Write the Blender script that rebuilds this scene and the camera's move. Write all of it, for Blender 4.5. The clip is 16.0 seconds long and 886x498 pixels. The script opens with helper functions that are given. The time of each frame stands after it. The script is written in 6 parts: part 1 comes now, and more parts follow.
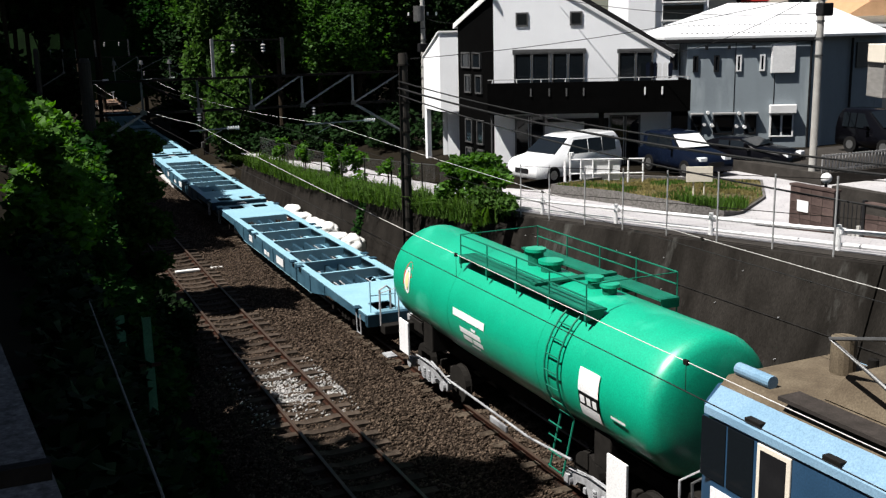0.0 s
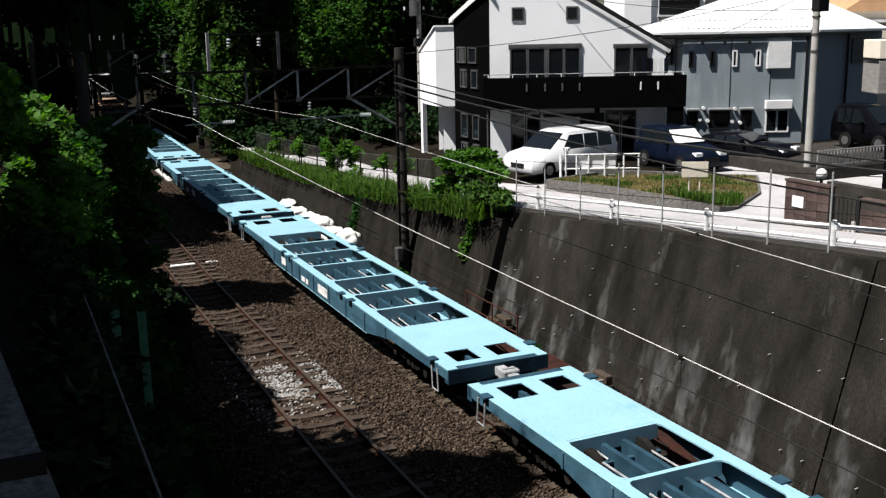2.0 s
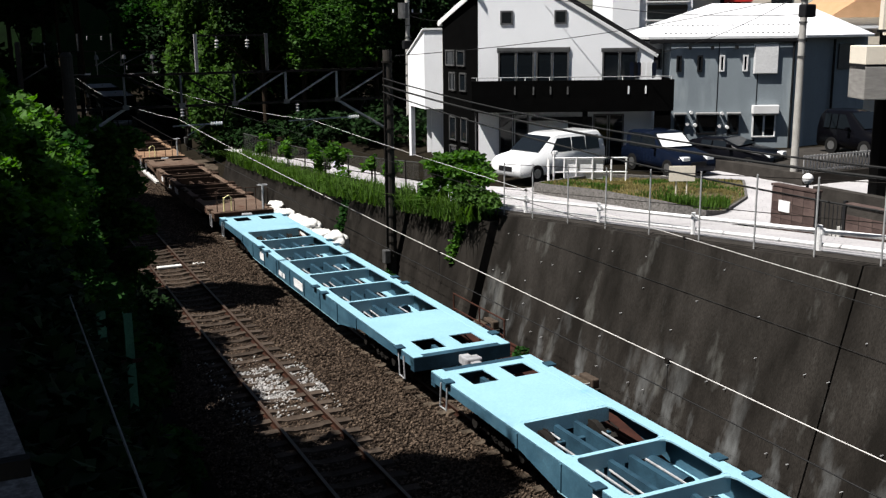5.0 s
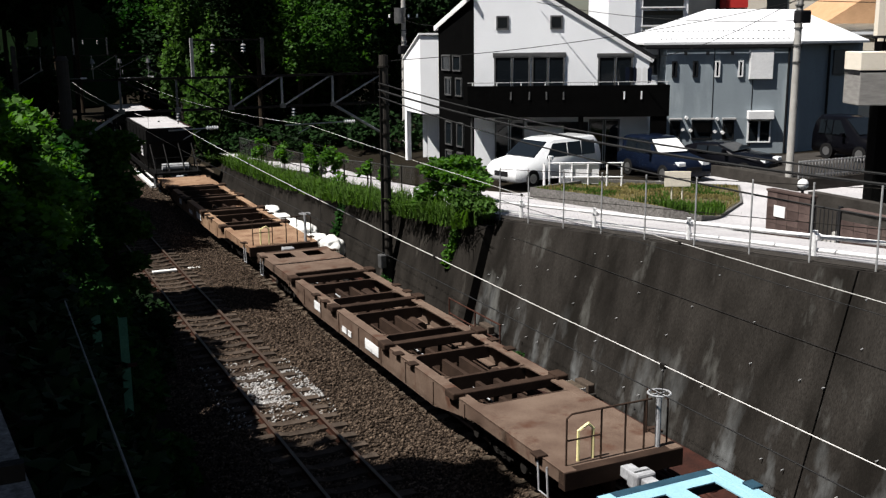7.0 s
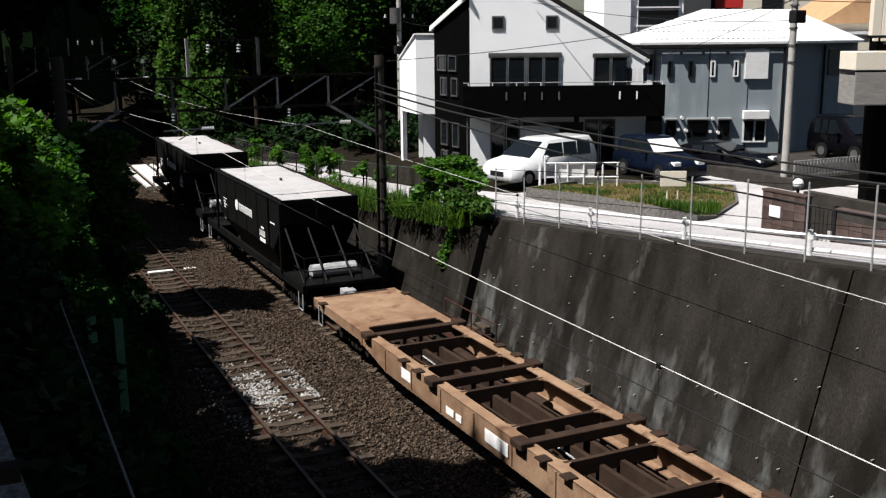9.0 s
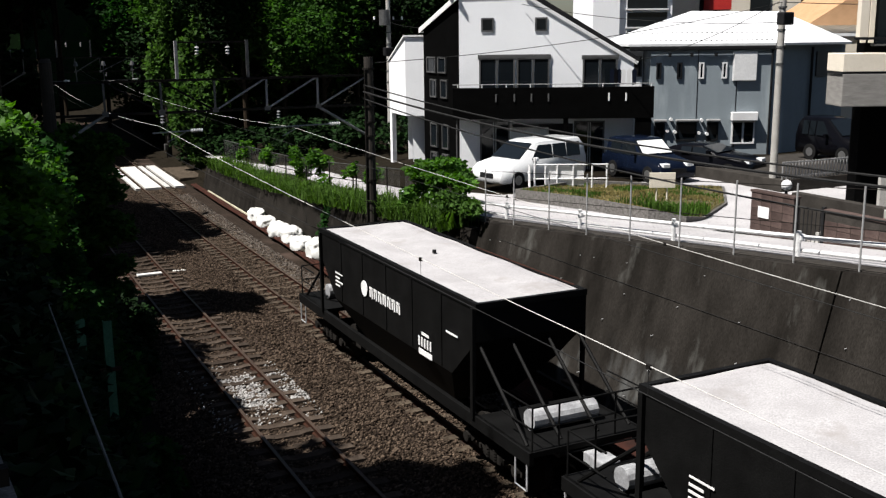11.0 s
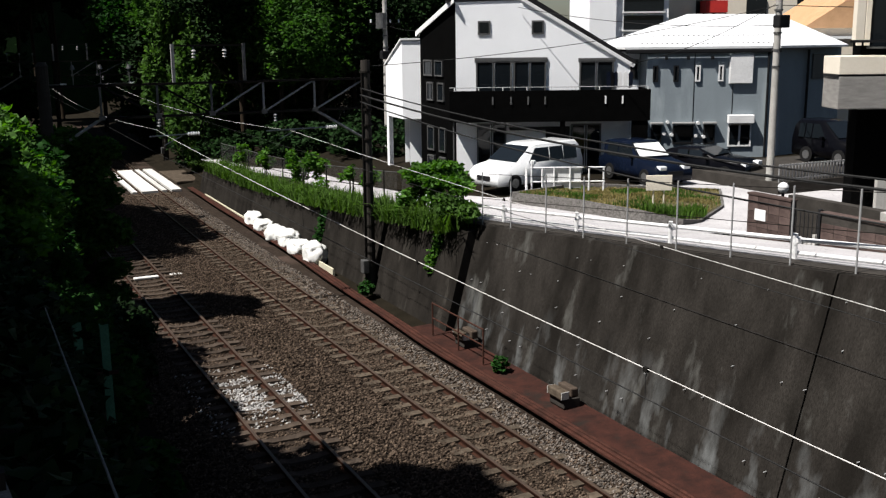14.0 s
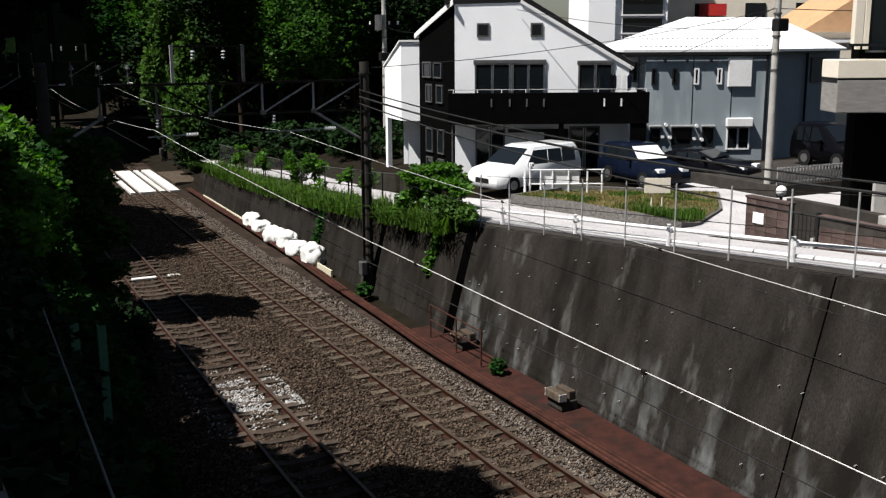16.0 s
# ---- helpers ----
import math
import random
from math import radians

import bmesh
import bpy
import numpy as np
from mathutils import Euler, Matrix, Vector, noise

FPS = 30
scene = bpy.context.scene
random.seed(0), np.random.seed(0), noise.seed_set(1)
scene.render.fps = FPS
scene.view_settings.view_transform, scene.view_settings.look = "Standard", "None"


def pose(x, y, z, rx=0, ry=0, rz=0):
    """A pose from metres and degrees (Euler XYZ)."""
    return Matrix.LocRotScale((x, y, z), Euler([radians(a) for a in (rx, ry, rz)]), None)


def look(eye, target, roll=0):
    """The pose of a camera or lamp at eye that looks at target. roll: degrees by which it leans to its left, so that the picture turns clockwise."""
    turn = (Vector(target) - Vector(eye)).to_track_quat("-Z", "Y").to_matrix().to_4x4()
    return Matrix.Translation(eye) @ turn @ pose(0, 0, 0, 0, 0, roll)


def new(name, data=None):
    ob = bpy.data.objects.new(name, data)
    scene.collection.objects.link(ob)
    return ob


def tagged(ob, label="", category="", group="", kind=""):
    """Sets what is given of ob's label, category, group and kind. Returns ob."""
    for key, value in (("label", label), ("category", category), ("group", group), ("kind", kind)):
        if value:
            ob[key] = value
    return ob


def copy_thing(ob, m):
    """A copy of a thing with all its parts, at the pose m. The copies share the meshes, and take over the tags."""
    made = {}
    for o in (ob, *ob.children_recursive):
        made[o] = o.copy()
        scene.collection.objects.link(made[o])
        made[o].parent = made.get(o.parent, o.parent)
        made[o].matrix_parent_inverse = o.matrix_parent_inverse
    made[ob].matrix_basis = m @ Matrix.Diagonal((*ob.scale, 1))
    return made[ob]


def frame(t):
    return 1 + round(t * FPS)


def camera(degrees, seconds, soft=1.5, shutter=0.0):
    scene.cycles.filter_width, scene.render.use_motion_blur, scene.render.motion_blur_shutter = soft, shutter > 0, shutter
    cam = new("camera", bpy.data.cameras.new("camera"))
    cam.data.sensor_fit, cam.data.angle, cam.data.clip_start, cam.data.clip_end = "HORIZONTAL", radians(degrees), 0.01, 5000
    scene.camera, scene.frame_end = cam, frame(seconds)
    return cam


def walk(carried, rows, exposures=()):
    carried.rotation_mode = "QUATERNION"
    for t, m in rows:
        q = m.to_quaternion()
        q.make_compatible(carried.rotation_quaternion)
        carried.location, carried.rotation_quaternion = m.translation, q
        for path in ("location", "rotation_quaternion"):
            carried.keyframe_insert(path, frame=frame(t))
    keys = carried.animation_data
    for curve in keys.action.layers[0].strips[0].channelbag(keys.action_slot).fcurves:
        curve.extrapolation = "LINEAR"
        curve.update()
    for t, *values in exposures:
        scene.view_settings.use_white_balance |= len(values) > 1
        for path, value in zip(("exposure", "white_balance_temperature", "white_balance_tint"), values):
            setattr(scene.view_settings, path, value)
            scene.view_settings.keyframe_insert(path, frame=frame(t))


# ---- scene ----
EXPOSURE = 1.08
SKY_STRENGTH = 0.026
SUN_STRENGTH = 4.8
FOV = 47.51
EYE = (0.0, 0.0, 8.256)
# seconds, pitch, roll and heading of the hand-held camera in degrees
CAM_ROWS = [
    (0, 77.796, 1.214, -24.003),
    (0.5, 77.646, 1.324, -24.077),
    (1, 77.572, 1.235, -24.051),
    (1.5, 77.490, 1.174, -24.144),
    (2, 77.498, 1.065, -24.227),
    (2.5, 77.526, 1.023, -24.412),
    (3, 77.534, 0.907, -24.510),
    (3.5, 77.533, 0.684, -24.695),
    (4, 77.553, 0.703, -24.777),
    (6.5, 77.844, 0.483, -25.026),
    (7, 77.912, 0.496, -25.077),
    (7.5, 77.921, 0.562, -25.141),
    (8, 77.905, 0.578, -25.180),
    (8.5, 77.891, 0.625, -25.246),
    (9, 77.918, 0.540, -25.323),
    (11.5, 78.018, 0.582, -25.980),
    (12, 78.021, 0.593, -25.984),
    (12.5, 78.032, 0.645, -26.032),
    (13, 78.062, 0.724, -26.034),
    (13.5, 78.112, 0.674, -26.065),
    (14, 78.182, 0.599, -26.099),
    (14.5, 78.230, 0.507, -26.237),
    (15, 78.241, 0.503, -26.310),
    (15.5, 78.276, 0.434, -26.214),
    (16, 78.290, 0.365, -26.154),
]

cam = camera(FOV, 16.0, soft=1.3)
walk(cam, [(t, pose(*EYE, rx, ry, rz)) for t, rx, ry, rz in CAM_ROWS],
     exposures=[(0.0, EXPOSURE), (16.0, EXPOSURE)])

# ---- world and sun ----
SUN_DIR = Vector((-0.51, -0.025, 0.86)).normalized()   # towards the sun
world = bpy.data.worlds.new("sky")
scene.world = world
world.use_nodes = True
wn = world.node_tree.nodes
sky = wn.new("ShaderNodeTexSky")
sky.sky_type = "NISHITA"
sky.sun_disc = False
sky.sun_elevation = math.asin(SUN_DIR.z)
sky.sun_rotation = math.atan2(SUN_DIR.x, SUN_DIR.y)
world.node_tree.links.new(sky.outputs[0], wn["Background"].inputs[0])
wn["Background"].inputs[1].default_value = SKY_STRENGTH
sun_data = bpy.data.lights.new("sun", "SUN")
sun_data.energy = SUN_STRENGTH
sun_data.angle = radians(0.6)
sun_data.color = (1.0, 0.965, 0.92)
sun = new("sun", sun_data)
sun.matrix_world = look((0, 0, 60), Vector((0, 0, 60)) - SUN_DIR)


# ---- materials ----
def material(name, a, b=None, scale=6.0, rough=0.7, metal=0.0, bump=0.2, fine=60.0, stain=None,
             stain_scale=0.6, stain_at=0.55, vary=0.0, island=0.0, coat=0.0, stretch=(1, 1, 1), bloom=None, spec=None):
    """Two-colour noise at two scales, an optional stain colour, bump, and variation by object or island."""
    m = bpy.data.materials.new(name)
    m.use_nodes = True
    n, l = m.node_tree.nodes, m.node_tree.links
    bsdf = n["Principled BSDF"]
    bsdf.inputs["Roughness"].default_value = rough
    bsdf.inputs["Metallic"].default_value = metal
    bsdf.inputs["Specular IOR Level"].default_value = spec if spec is not None else 0.06 if rough >= 0.7 else 0.12 if rough >= 0.5 else 0.3
    bsdf.inputs["Coat Weight"].default_value = coat
    b = b or tuple(c * 0.75 for c in a)
    co = n.new("ShaderNodeTexCoord")
    mp = n.new("ShaderNodeMapping")
    mp.inputs["Scale"].default_value = stretch
    l.new(co.outputs["Object"], mp.inputs[0])

    def tex(s, detail):
        t = n.new("ShaderNodeTexNoise")
        t.inputs["Scale"].default_value = s
        t.inputs["Detail"].default_value = detail
        t.inputs["Roughness"].default_value = 0.6
        l.new(mp.outputs[0], t.inputs["Vector"])
        return t

    def mix(fac, c1, c2):
        x = n.new("ShaderNodeMix")
        x.data_type = "RGBA"
        for s, v in ((0, fac), (6, c1), (7, c2)):
            if isinstance(v, tuple):
                x.inputs[s].default_value = (*v, 1)
            elif isinstance(v, float):
                x.inputs[s].default_value = v
            else:
                l.new(v, x.inputs[s])
        return x.outputs[2]

    def ramp(src, lo, hi):
        r = n.new("ShaderNodeMapRange")
        r.inputs[1].default_value, r.inputs[2].default_value = lo, hi
        l.new(src, r.inputs[0])
        return r.outputs[0]

    coarse, grain = tex(scale, 5), tex(fine, 3)
    col = mix(ramp(coarse.outputs[0], 0.35, 0.65), a, b)
    col = mix(ramp(grain.outputs[0], 0.3, 0.9), col, tuple(c * 0.55 for c in b))
    if stain:
        st = tex(stain_scale, 6)
        col = mix(ramp(st.outputs[0], stain_at, stain_at + 0.14), col, stain)
    if bloom:
        # mineral bloom: pale vertical runs that start from a damp line above the foot
        bcol, lo, hi = bloom
        sp = n.new("ShaderNodeSeparateXYZ")
        l.new(co.outputs["Object"], sp.inputs[0])
        runs = tex(1.5, 4)
        band = n.new("ShaderNodeMath")
        band.operation = "MULTIPLY"
        l.new(ramp(runs.outputs[0], 0.5, 0.78), band.inputs[0])
        l.new(ramp(sp.outputs[2], hi, lo), band.inputs[1])
        col = mix(band.outputs[0], col, bcol)
    if vary or island:
        if island:
            g = n.new("ShaderNodeNewGeometry")
            rnd, amount = g.outputs["Random Per Island"], island
        else:
            g = n.new("ShaderNodeObjectInfo")
            rnd, amount = g.outputs["Random"], vary
        h = n.new("ShaderNodeHueSaturation")
        r = n.new("ShaderNodeMapRange")
        r.inputs[3].default_value, r.inputs[4].default_value = 1 - amount, 1 + amount
        l.new(rnd, r.inputs[0])
        l.new(r.outputs[0], h.inputs["Value"])
        l.new(col, h.inputs["Color"])
        col = h.outputs[0]
    l.new(col, bsdf.inputs["Base Color"])
    if bump:
        bp = n.new("ShaderNodeBump")
        bp.inputs["Strength"].default_value = bump
        bp.inputs["Distance"].default_value = 0.02
        l.new(grain.outputs[0], bp.inputs["Height"])
        l.new(bp.outputs[0], bsdf.inputs["Normal"])
    return m


def glass(name, tint=(0.006, 0.008, 0.01), rough=0.05):
    m = bpy.data.materials.new(name)
    m.use_nodes = True
    b = m.node_tree.nodes["Principled BSDF"]
    b.inputs["Base Color"].default_value = (*tint, 1)
    b.inputs["Roughness"].default_value = rough
    b.inputs["Specular IOR Level"].default_value = 0.3
    return m


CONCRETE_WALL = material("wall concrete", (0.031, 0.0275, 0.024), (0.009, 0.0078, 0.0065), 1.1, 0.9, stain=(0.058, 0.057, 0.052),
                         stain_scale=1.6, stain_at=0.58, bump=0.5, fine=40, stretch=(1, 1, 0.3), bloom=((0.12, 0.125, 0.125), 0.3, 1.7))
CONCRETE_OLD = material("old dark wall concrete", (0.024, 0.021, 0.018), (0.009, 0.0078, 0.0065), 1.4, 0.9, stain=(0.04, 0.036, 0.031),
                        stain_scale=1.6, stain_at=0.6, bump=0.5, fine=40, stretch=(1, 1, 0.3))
CONCRETE = material("concrete", (0.42, 0.41, 0.39), (0.3, 0.29, 0.27), 2.0, 0.9, fine=50)
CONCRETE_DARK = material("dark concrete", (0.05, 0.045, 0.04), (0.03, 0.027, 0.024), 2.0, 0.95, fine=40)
STREET = material("pale street", (0.44, 0.425, 0.43), (0.34, 0.33, 0.335), 0.7, 0.9, fine=70, stain=(0.27, 0.26, 0.26), stain_at=0.58)
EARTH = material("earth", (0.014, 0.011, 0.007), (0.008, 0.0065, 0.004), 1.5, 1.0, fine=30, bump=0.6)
DRY_SOIL = material("dry straw covered soil", (0.15, 0.125, 0.07), (0.06, 0.055, 0.028), 2.5, 1.0, fine=25, bump=0.8, stain=(0.05, 0.06, 0.02), stain_scale=0.8)
BALLAST = material("ballast bed", (0.034, 0.025, 0.019), (0.018, 0.013, 0.01), 5.0, 1.0, fine=28, bump=1.0, stain=(0.05, 0.035, 0.028), stain_scale=0.5)
STONE = material("ballast stone", (0.112, 0.082, 0.06), (0.026, 0.018, 0.013), 9.0, 1.0, fine=40, bump=0.3, island=0.75)
STONE_NEW = material("fresh ballast stone", (0.18, 0.155, 0.135), (0.065, 0.055, 0.047), 9.0, 1.0, fine=40, bump=0.3, island=0.6)
STONE_WHITE = material("whitish ballast stone", (0.46, 0.45, 0.44), (0.26, 0.25, 0.24), 9.0, 1.0, fine=40, bump=0.3, island=0.3)
SLEEPER = material("concrete sleeper", (0.11, 0.088, 0.066), (0.045, 0.034, 0.025), 4.0, 0.95, fine=50, vary=0.3)
SLEEPER_WOOD = material("timber sleeper", (0.066, 0.051, 0.04), (0.035, 0.026, 0.02), 4.0, 0.95, fine=50, vary=0.3)
RAIL = material("rusty rail", (0.042, 0.018, 0.011), (0.022, 0.01, 0.007), 5.0, 0.75, fine=60)
STEEL_PALE = material("pale galvanised angle", (0.34, 0.34, 0.34), (0.24, 0.24, 0.24), 5.0, 0.6, fine=60, bump=0.05)
RAIL_TOP = material("worn rail head", (0.1, 0.07, 0.052), (0.06, 0.042, 0.032), 2.0, 0.45, metal=0.4, fine=60, bump=0.05)
RED_PAVING = material("red oxide walkway", (0.05, 0.019, 0.014), (0.022, 0.011, 0.009), 2.2, 0.95, fine=40, bump=0.4, stain=(0.016, 0.012, 0.01), stain_scale=1.3, stain_at=0.55)
CABLE_RED = material("red brown duct", (0.062, 0.024, 0.017), (0.026, 0.012, 0.009), 3.0, 0.8, fine=40)
STEEL_RUST = material("rusty railing steel", (0.06, 0.025, 0.018), (0.03, 0.014, 0.01), 8.0, 0.8, fine=60)
STEEL = material("galvanised steel", (0.16, 0.16, 0.16), (0.1, 0.1, 0.1), 5.0, 0.5, metal=0.6, fine=60, bump=0.05)
STEEL_DARK = material("dark weathered steel", (0.018, 0.016, 0.014), (0.01, 0.009, 0.008), 5.0, 0.7, metal=0.2, fine=60)
WIRE = material("dark cable", (0.02, 0.02, 0.02), (0.012, 0.012, 0.012), 5.0, 0.6, fine=60, bump=0)
WIRE_BRIGHT = material("bright bare messenger wire", (0.62, 0.6, 0.58), (0.52, 0.5, 0.48), 5.0, 0.6, metal=0.0, fine=60, bump=0)
WHITE_PAINT = material("white paint", (0.78, 0.78, 0.78), (0.68, 0.68, 0.68), 2.0, 0.5, fine=40, bump=0.05)
WHITE_WALL = material("white render", (0.88, 0.89, 0.91), (0.83, 0.84, 0.86), 0.8, 0.8, fine=90, bump=0.08)
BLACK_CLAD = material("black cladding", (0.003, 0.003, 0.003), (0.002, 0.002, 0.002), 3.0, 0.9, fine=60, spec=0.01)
GRAY_CLAD = material("blue grey siding", (0.25, 0.29, 0.315), (0.22, 0.255, 0.28), 1.5, 0.75, fine=70, stain=(0.31, 0.35, 0.37), stretch=(1, 1, 0.25))
PALE_ROOF = material("pale roofing", (0.7, 0.71, 0.72), (0.6, 0.61, 0.62), 1.5, 0.55, fine=40)
DARK_TRIM = material("dark trim", (0.015, 0.015, 0.016), (0.01, 0.01, 0.011), 3.0, 0.5, fine=60, bump=0.05)
ALU = material("grey aluminium frame", (0.12, 0.12, 0.12), (0.09, 0.09, 0.09), 3.0, 0.45, metal=0.4, fine=60, bump=0.03)
GLASS = glass("window glass")
CURTAIN = material("curtain cloth", (0.3, 0.3, 0.31), (0.2, 0.2, 0.21), 1.5, 0.9, fine=40, stretch=(6, 6, 0.3))
BRICK_BROWN = material("brown garden wall", (0.1, 0.072, 0.064), (0.06, 0.042, 0.038), 3.0, 0.9, fine=50, vary=0.25)
TAN_ROOF = material("orange tan roof tile", (0.5, 0.3, 0.17), (0.4, 0.24, 0.13), 2.0, 0.8, fine=40)
CREAM = material("cream render", (0.72, 0.66, 0.56), (0.66, 0.6, 0.5), 1.0, 0.85, fine=60)
GRAVEL = material("grey gravel path", (0.2, 0.19, 0.18), (0.08, 0.075, 0.07), 14.0, 1.0, fine=40, bump=0.8)
PALE_STONE = material("split face cladding", (0.3, 0.29, 0.27), (0.2, 0.19, 0.18), 2.0, 0.9, fine=30, bump=0.5, stretch=(1, 1, 5))
# leaf tones carry light: LEAF_DARK has shade mixed in, LEAF_MID and LEAF_WOOD sunlight
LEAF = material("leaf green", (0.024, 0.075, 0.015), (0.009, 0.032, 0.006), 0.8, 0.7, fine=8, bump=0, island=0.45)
LEAF_MID = material("lit-toned leaf green", (0.05, 0.11, 0.022), (0.02, 0.055, 0.01), 0.8, 0.7, fine=8, bump=0, island=0.45)
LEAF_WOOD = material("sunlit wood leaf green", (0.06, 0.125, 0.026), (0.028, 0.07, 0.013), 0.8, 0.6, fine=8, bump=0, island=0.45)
LEAF_DARK = material("shade-darkened leaf green", (0.0085, 0.027, 0.005), (0.004, 0.012, 0.0025), 0.6, 0.7, fine=8, bump=0, island=0.5)
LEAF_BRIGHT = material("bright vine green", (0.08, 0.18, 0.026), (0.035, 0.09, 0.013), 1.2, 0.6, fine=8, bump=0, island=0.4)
BAMBOO_LEAF = material("bamboo leaf green", (0.07, 0.135, 0.03), (0.03, 0.065, 0.015), 0.8, 0.7, fine=8, bump=0, island=0.45)
GRASS = material("grass blade green", (0.075, 0.14, 0.026), (0.04, 0.08, 0.014), 1.5, 0.7, fine=8, bump=0, island=0.4)
GRASS_DRY = material("dry grass blades", (0.27, 0.225, 0.1), (0.16, 0.14, 0.055), 0.7, 0.8, fine=8, bump=0, island=0.4)


def let_through(m, share):
    """Thin leaves pass some light: a translucent layer in the leaf's own colour."""
    n, l = m.node_tree.nodes, m.node_tree.links
    bsdf, out = n["Principled BSDF"], n["Material Output"]
    tr, mx, hs = n.new("ShaderNodeBsdfTranslucent"), n.new("ShaderNodeMixShader"), n.new("ShaderNodeHueSaturation")
    hs.inputs["Saturation"].default_value, hs.inputs["Value"].default_value = 1.15, 1.6
    l.new(bsdf.inputs["Base Color"].links[0].from_socket, hs.inputs["Color"])
    l.new(hs.outputs[0], tr.inputs["Color"])
    mx.inputs[0].default_value = share
    l.new(bsdf.outputs[0], mx.inputs[1])
    l.new(tr.outputs[0], mx.inputs[2])
    l.new(mx.outputs[0], out.inputs["Surface"])


for leaf in (LEAF, LEAF_MID, LEAF_WOOD, LEAF_BRIGHT, BAMBOO_LEAF, GRASS, GRASS_DRY):
    let_through(leaf, 0.4)
BARK = material("bark", (0.035, 0.026, 0.018), (0.02, 0.015, 0.01), 5.0, 0.95, fine=30, bump=0.6)
BAG = material("white woven sack cloth", (0.72, 0.72, 0.7), (0.6, 0.6, 0.58), 4.0, 0.85, fine=60)
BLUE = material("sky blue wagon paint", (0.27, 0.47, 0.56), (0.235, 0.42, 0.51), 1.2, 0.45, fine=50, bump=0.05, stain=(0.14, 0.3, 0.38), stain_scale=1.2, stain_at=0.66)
# wagon blue again, with the side's shade put into a darker colour
BLUE_SIDE = material("grimy shade-darkened blue side paint", (0.06, 0.135, 0.185), (0.03, 0.075, 0.11), 1.5, 0.5, fine=50, bump=0.05, stain=(0.05, 0.1, 0.13), stain_scale=1.2, stain_at=0.6)
RUST_PALE = material("tan rust wagon paint", (0.3, 0.2, 0.13), (0.17, 0.1, 0.062), 1.3, 0.75, fine=40, stain=(0.09, 0.045, 0.028), stain_scale=1.6, stain_at=0.57)
NAVY = material("dark blue underframe", (0.03, 0.075, 0.11), (0.016, 0.04, 0.06), 2.0, 0.6, fine=50)
RUST = material("rust brown wagon paint", (0.15, 0.108, 0.082), (0.09, 0.06, 0.045), 1.3, 0.75, fine=40, stain=(0.06, 0.03, 0.02), stain_scale=1.6, stain_at=0.55)
RUST_DARK = material("dark rusty underframe", (0.045, 0.028, 0.02), (0.025, 0.016, 0.012), 2.0, 0.85, fine=40)
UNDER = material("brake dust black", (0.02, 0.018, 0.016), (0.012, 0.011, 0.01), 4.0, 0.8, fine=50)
UNDER_LIGHT = material("pale grey bogie paint", (0.42, 0.43, 0.44), (0.2, 0.2, 0.21), 4.0, 0.6, fine=50)
GREEN = material("tank green paint", (0.0, 0.36, 0.205), (0.0, 0.3, 0.17), 0.8, 0.4, fine=40, bump=0.02, coat=0.2, spec=0.8, stain=(0.04, 0.42, 0.27), stain_scale=0.5, stain_at=0.58)
UNDER_GREY = material("grey brown roof board", (0.05, 0.042, 0.038), (0.03, 0.026, 0.023), 4.0, 0.8, fine=50)
# the tank green for small fittings, darkened in colour to stand for shade
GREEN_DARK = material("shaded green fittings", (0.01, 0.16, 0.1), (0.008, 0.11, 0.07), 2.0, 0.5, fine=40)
BLACK_BODY = material("black wagon paint", (0.007, 0.007, 0.007), (0.004, 0.004, 0.004), 2.0, 0.6, fine=40, spec=0.06)
DUST_TOP = material("cement dusted hatch cover", (0.42, 0.41, 0.415), (0.33, 0.32, 0.325), 1.2, 0.9, fine=40, stain=(0.25, 0.235, 0.23), stain_scale=0.9, stain_at=0.56)
LOCO_BLUE = material("locomotive blue", (0.026, 0.068, 0.13), (0.021, 0.055, 0.105), 1.5, 0.4, fine=40, bump=0.03)
LOCO_PALE = material("locomotive light blue", (0.2, 0.32, 0.43), (0.15, 0.26, 0.36), 1.5, 0.45, fine=40, bump=0.03)
LOCO_ROOF = material("brown dusty roof", (0.16, 0.13, 0.09), (0.085, 0.066, 0.046), 1.5, 0.85, fine=40)
CAR_WHITE = material("white car paint", (0.8, 0.81, 0.82), (0.78, 0.79, 0.8), 1.0, 0.25, fine=40, bump=0, coat=0.5)
CAR_NAVY = material("dark blue car paint", (0.004, 0.007, 0.016), (0.003, 0.005, 0.012), 1.0, 0.15, fine=40, bump=0, spec=0.12)
CAR_BLACK = material("black car paint", (0.003, 0.003, 0.004), (0.002, 0.002, 0.003), 1.0, 0.15, fine=40, bump=0, spec=0.12)
TYRE = material("tyre rubber", (0.015, 0.015, 0.015), (0.01, 0.01, 0.01), 5.0, 0.9, fine=60)
CHROME = material("alloy", (0.6, 0.6, 0.6), (0.5, 0.5, 0.5), 5.0, 0.3, metal=0.9, fine=60, bump=0)
LAMP_GLASS = glass("headlamp lens", (0.7, 0.72, 0.74), 0.1)
RED_MARK = material("red emblem paint", (0.5, 0.04, 0.03), (0.42, 0.03, 0.03), 3.0, 0.5, fine=40, bump=0)
YELLOW_MARK = material("pale yellow paint", (0.75, 0.68, 0.35), (0.7, 0.62, 0.3), 3.0, 0.5, fine=40, bump=0)
GREEN_POST = material("green fence post paint", (0.1, 0.24, 0.14), (0.07, 0.17, 0.1), 5.0, 0.6, fine=50)
PLANK = material("pale crossing board", (0.6, 0.59, 0.57), (0.45, 0.44, 0.42), 1.0, 0.9, fine=30, stretch=(1, 0.15, 1), vary=0.1)
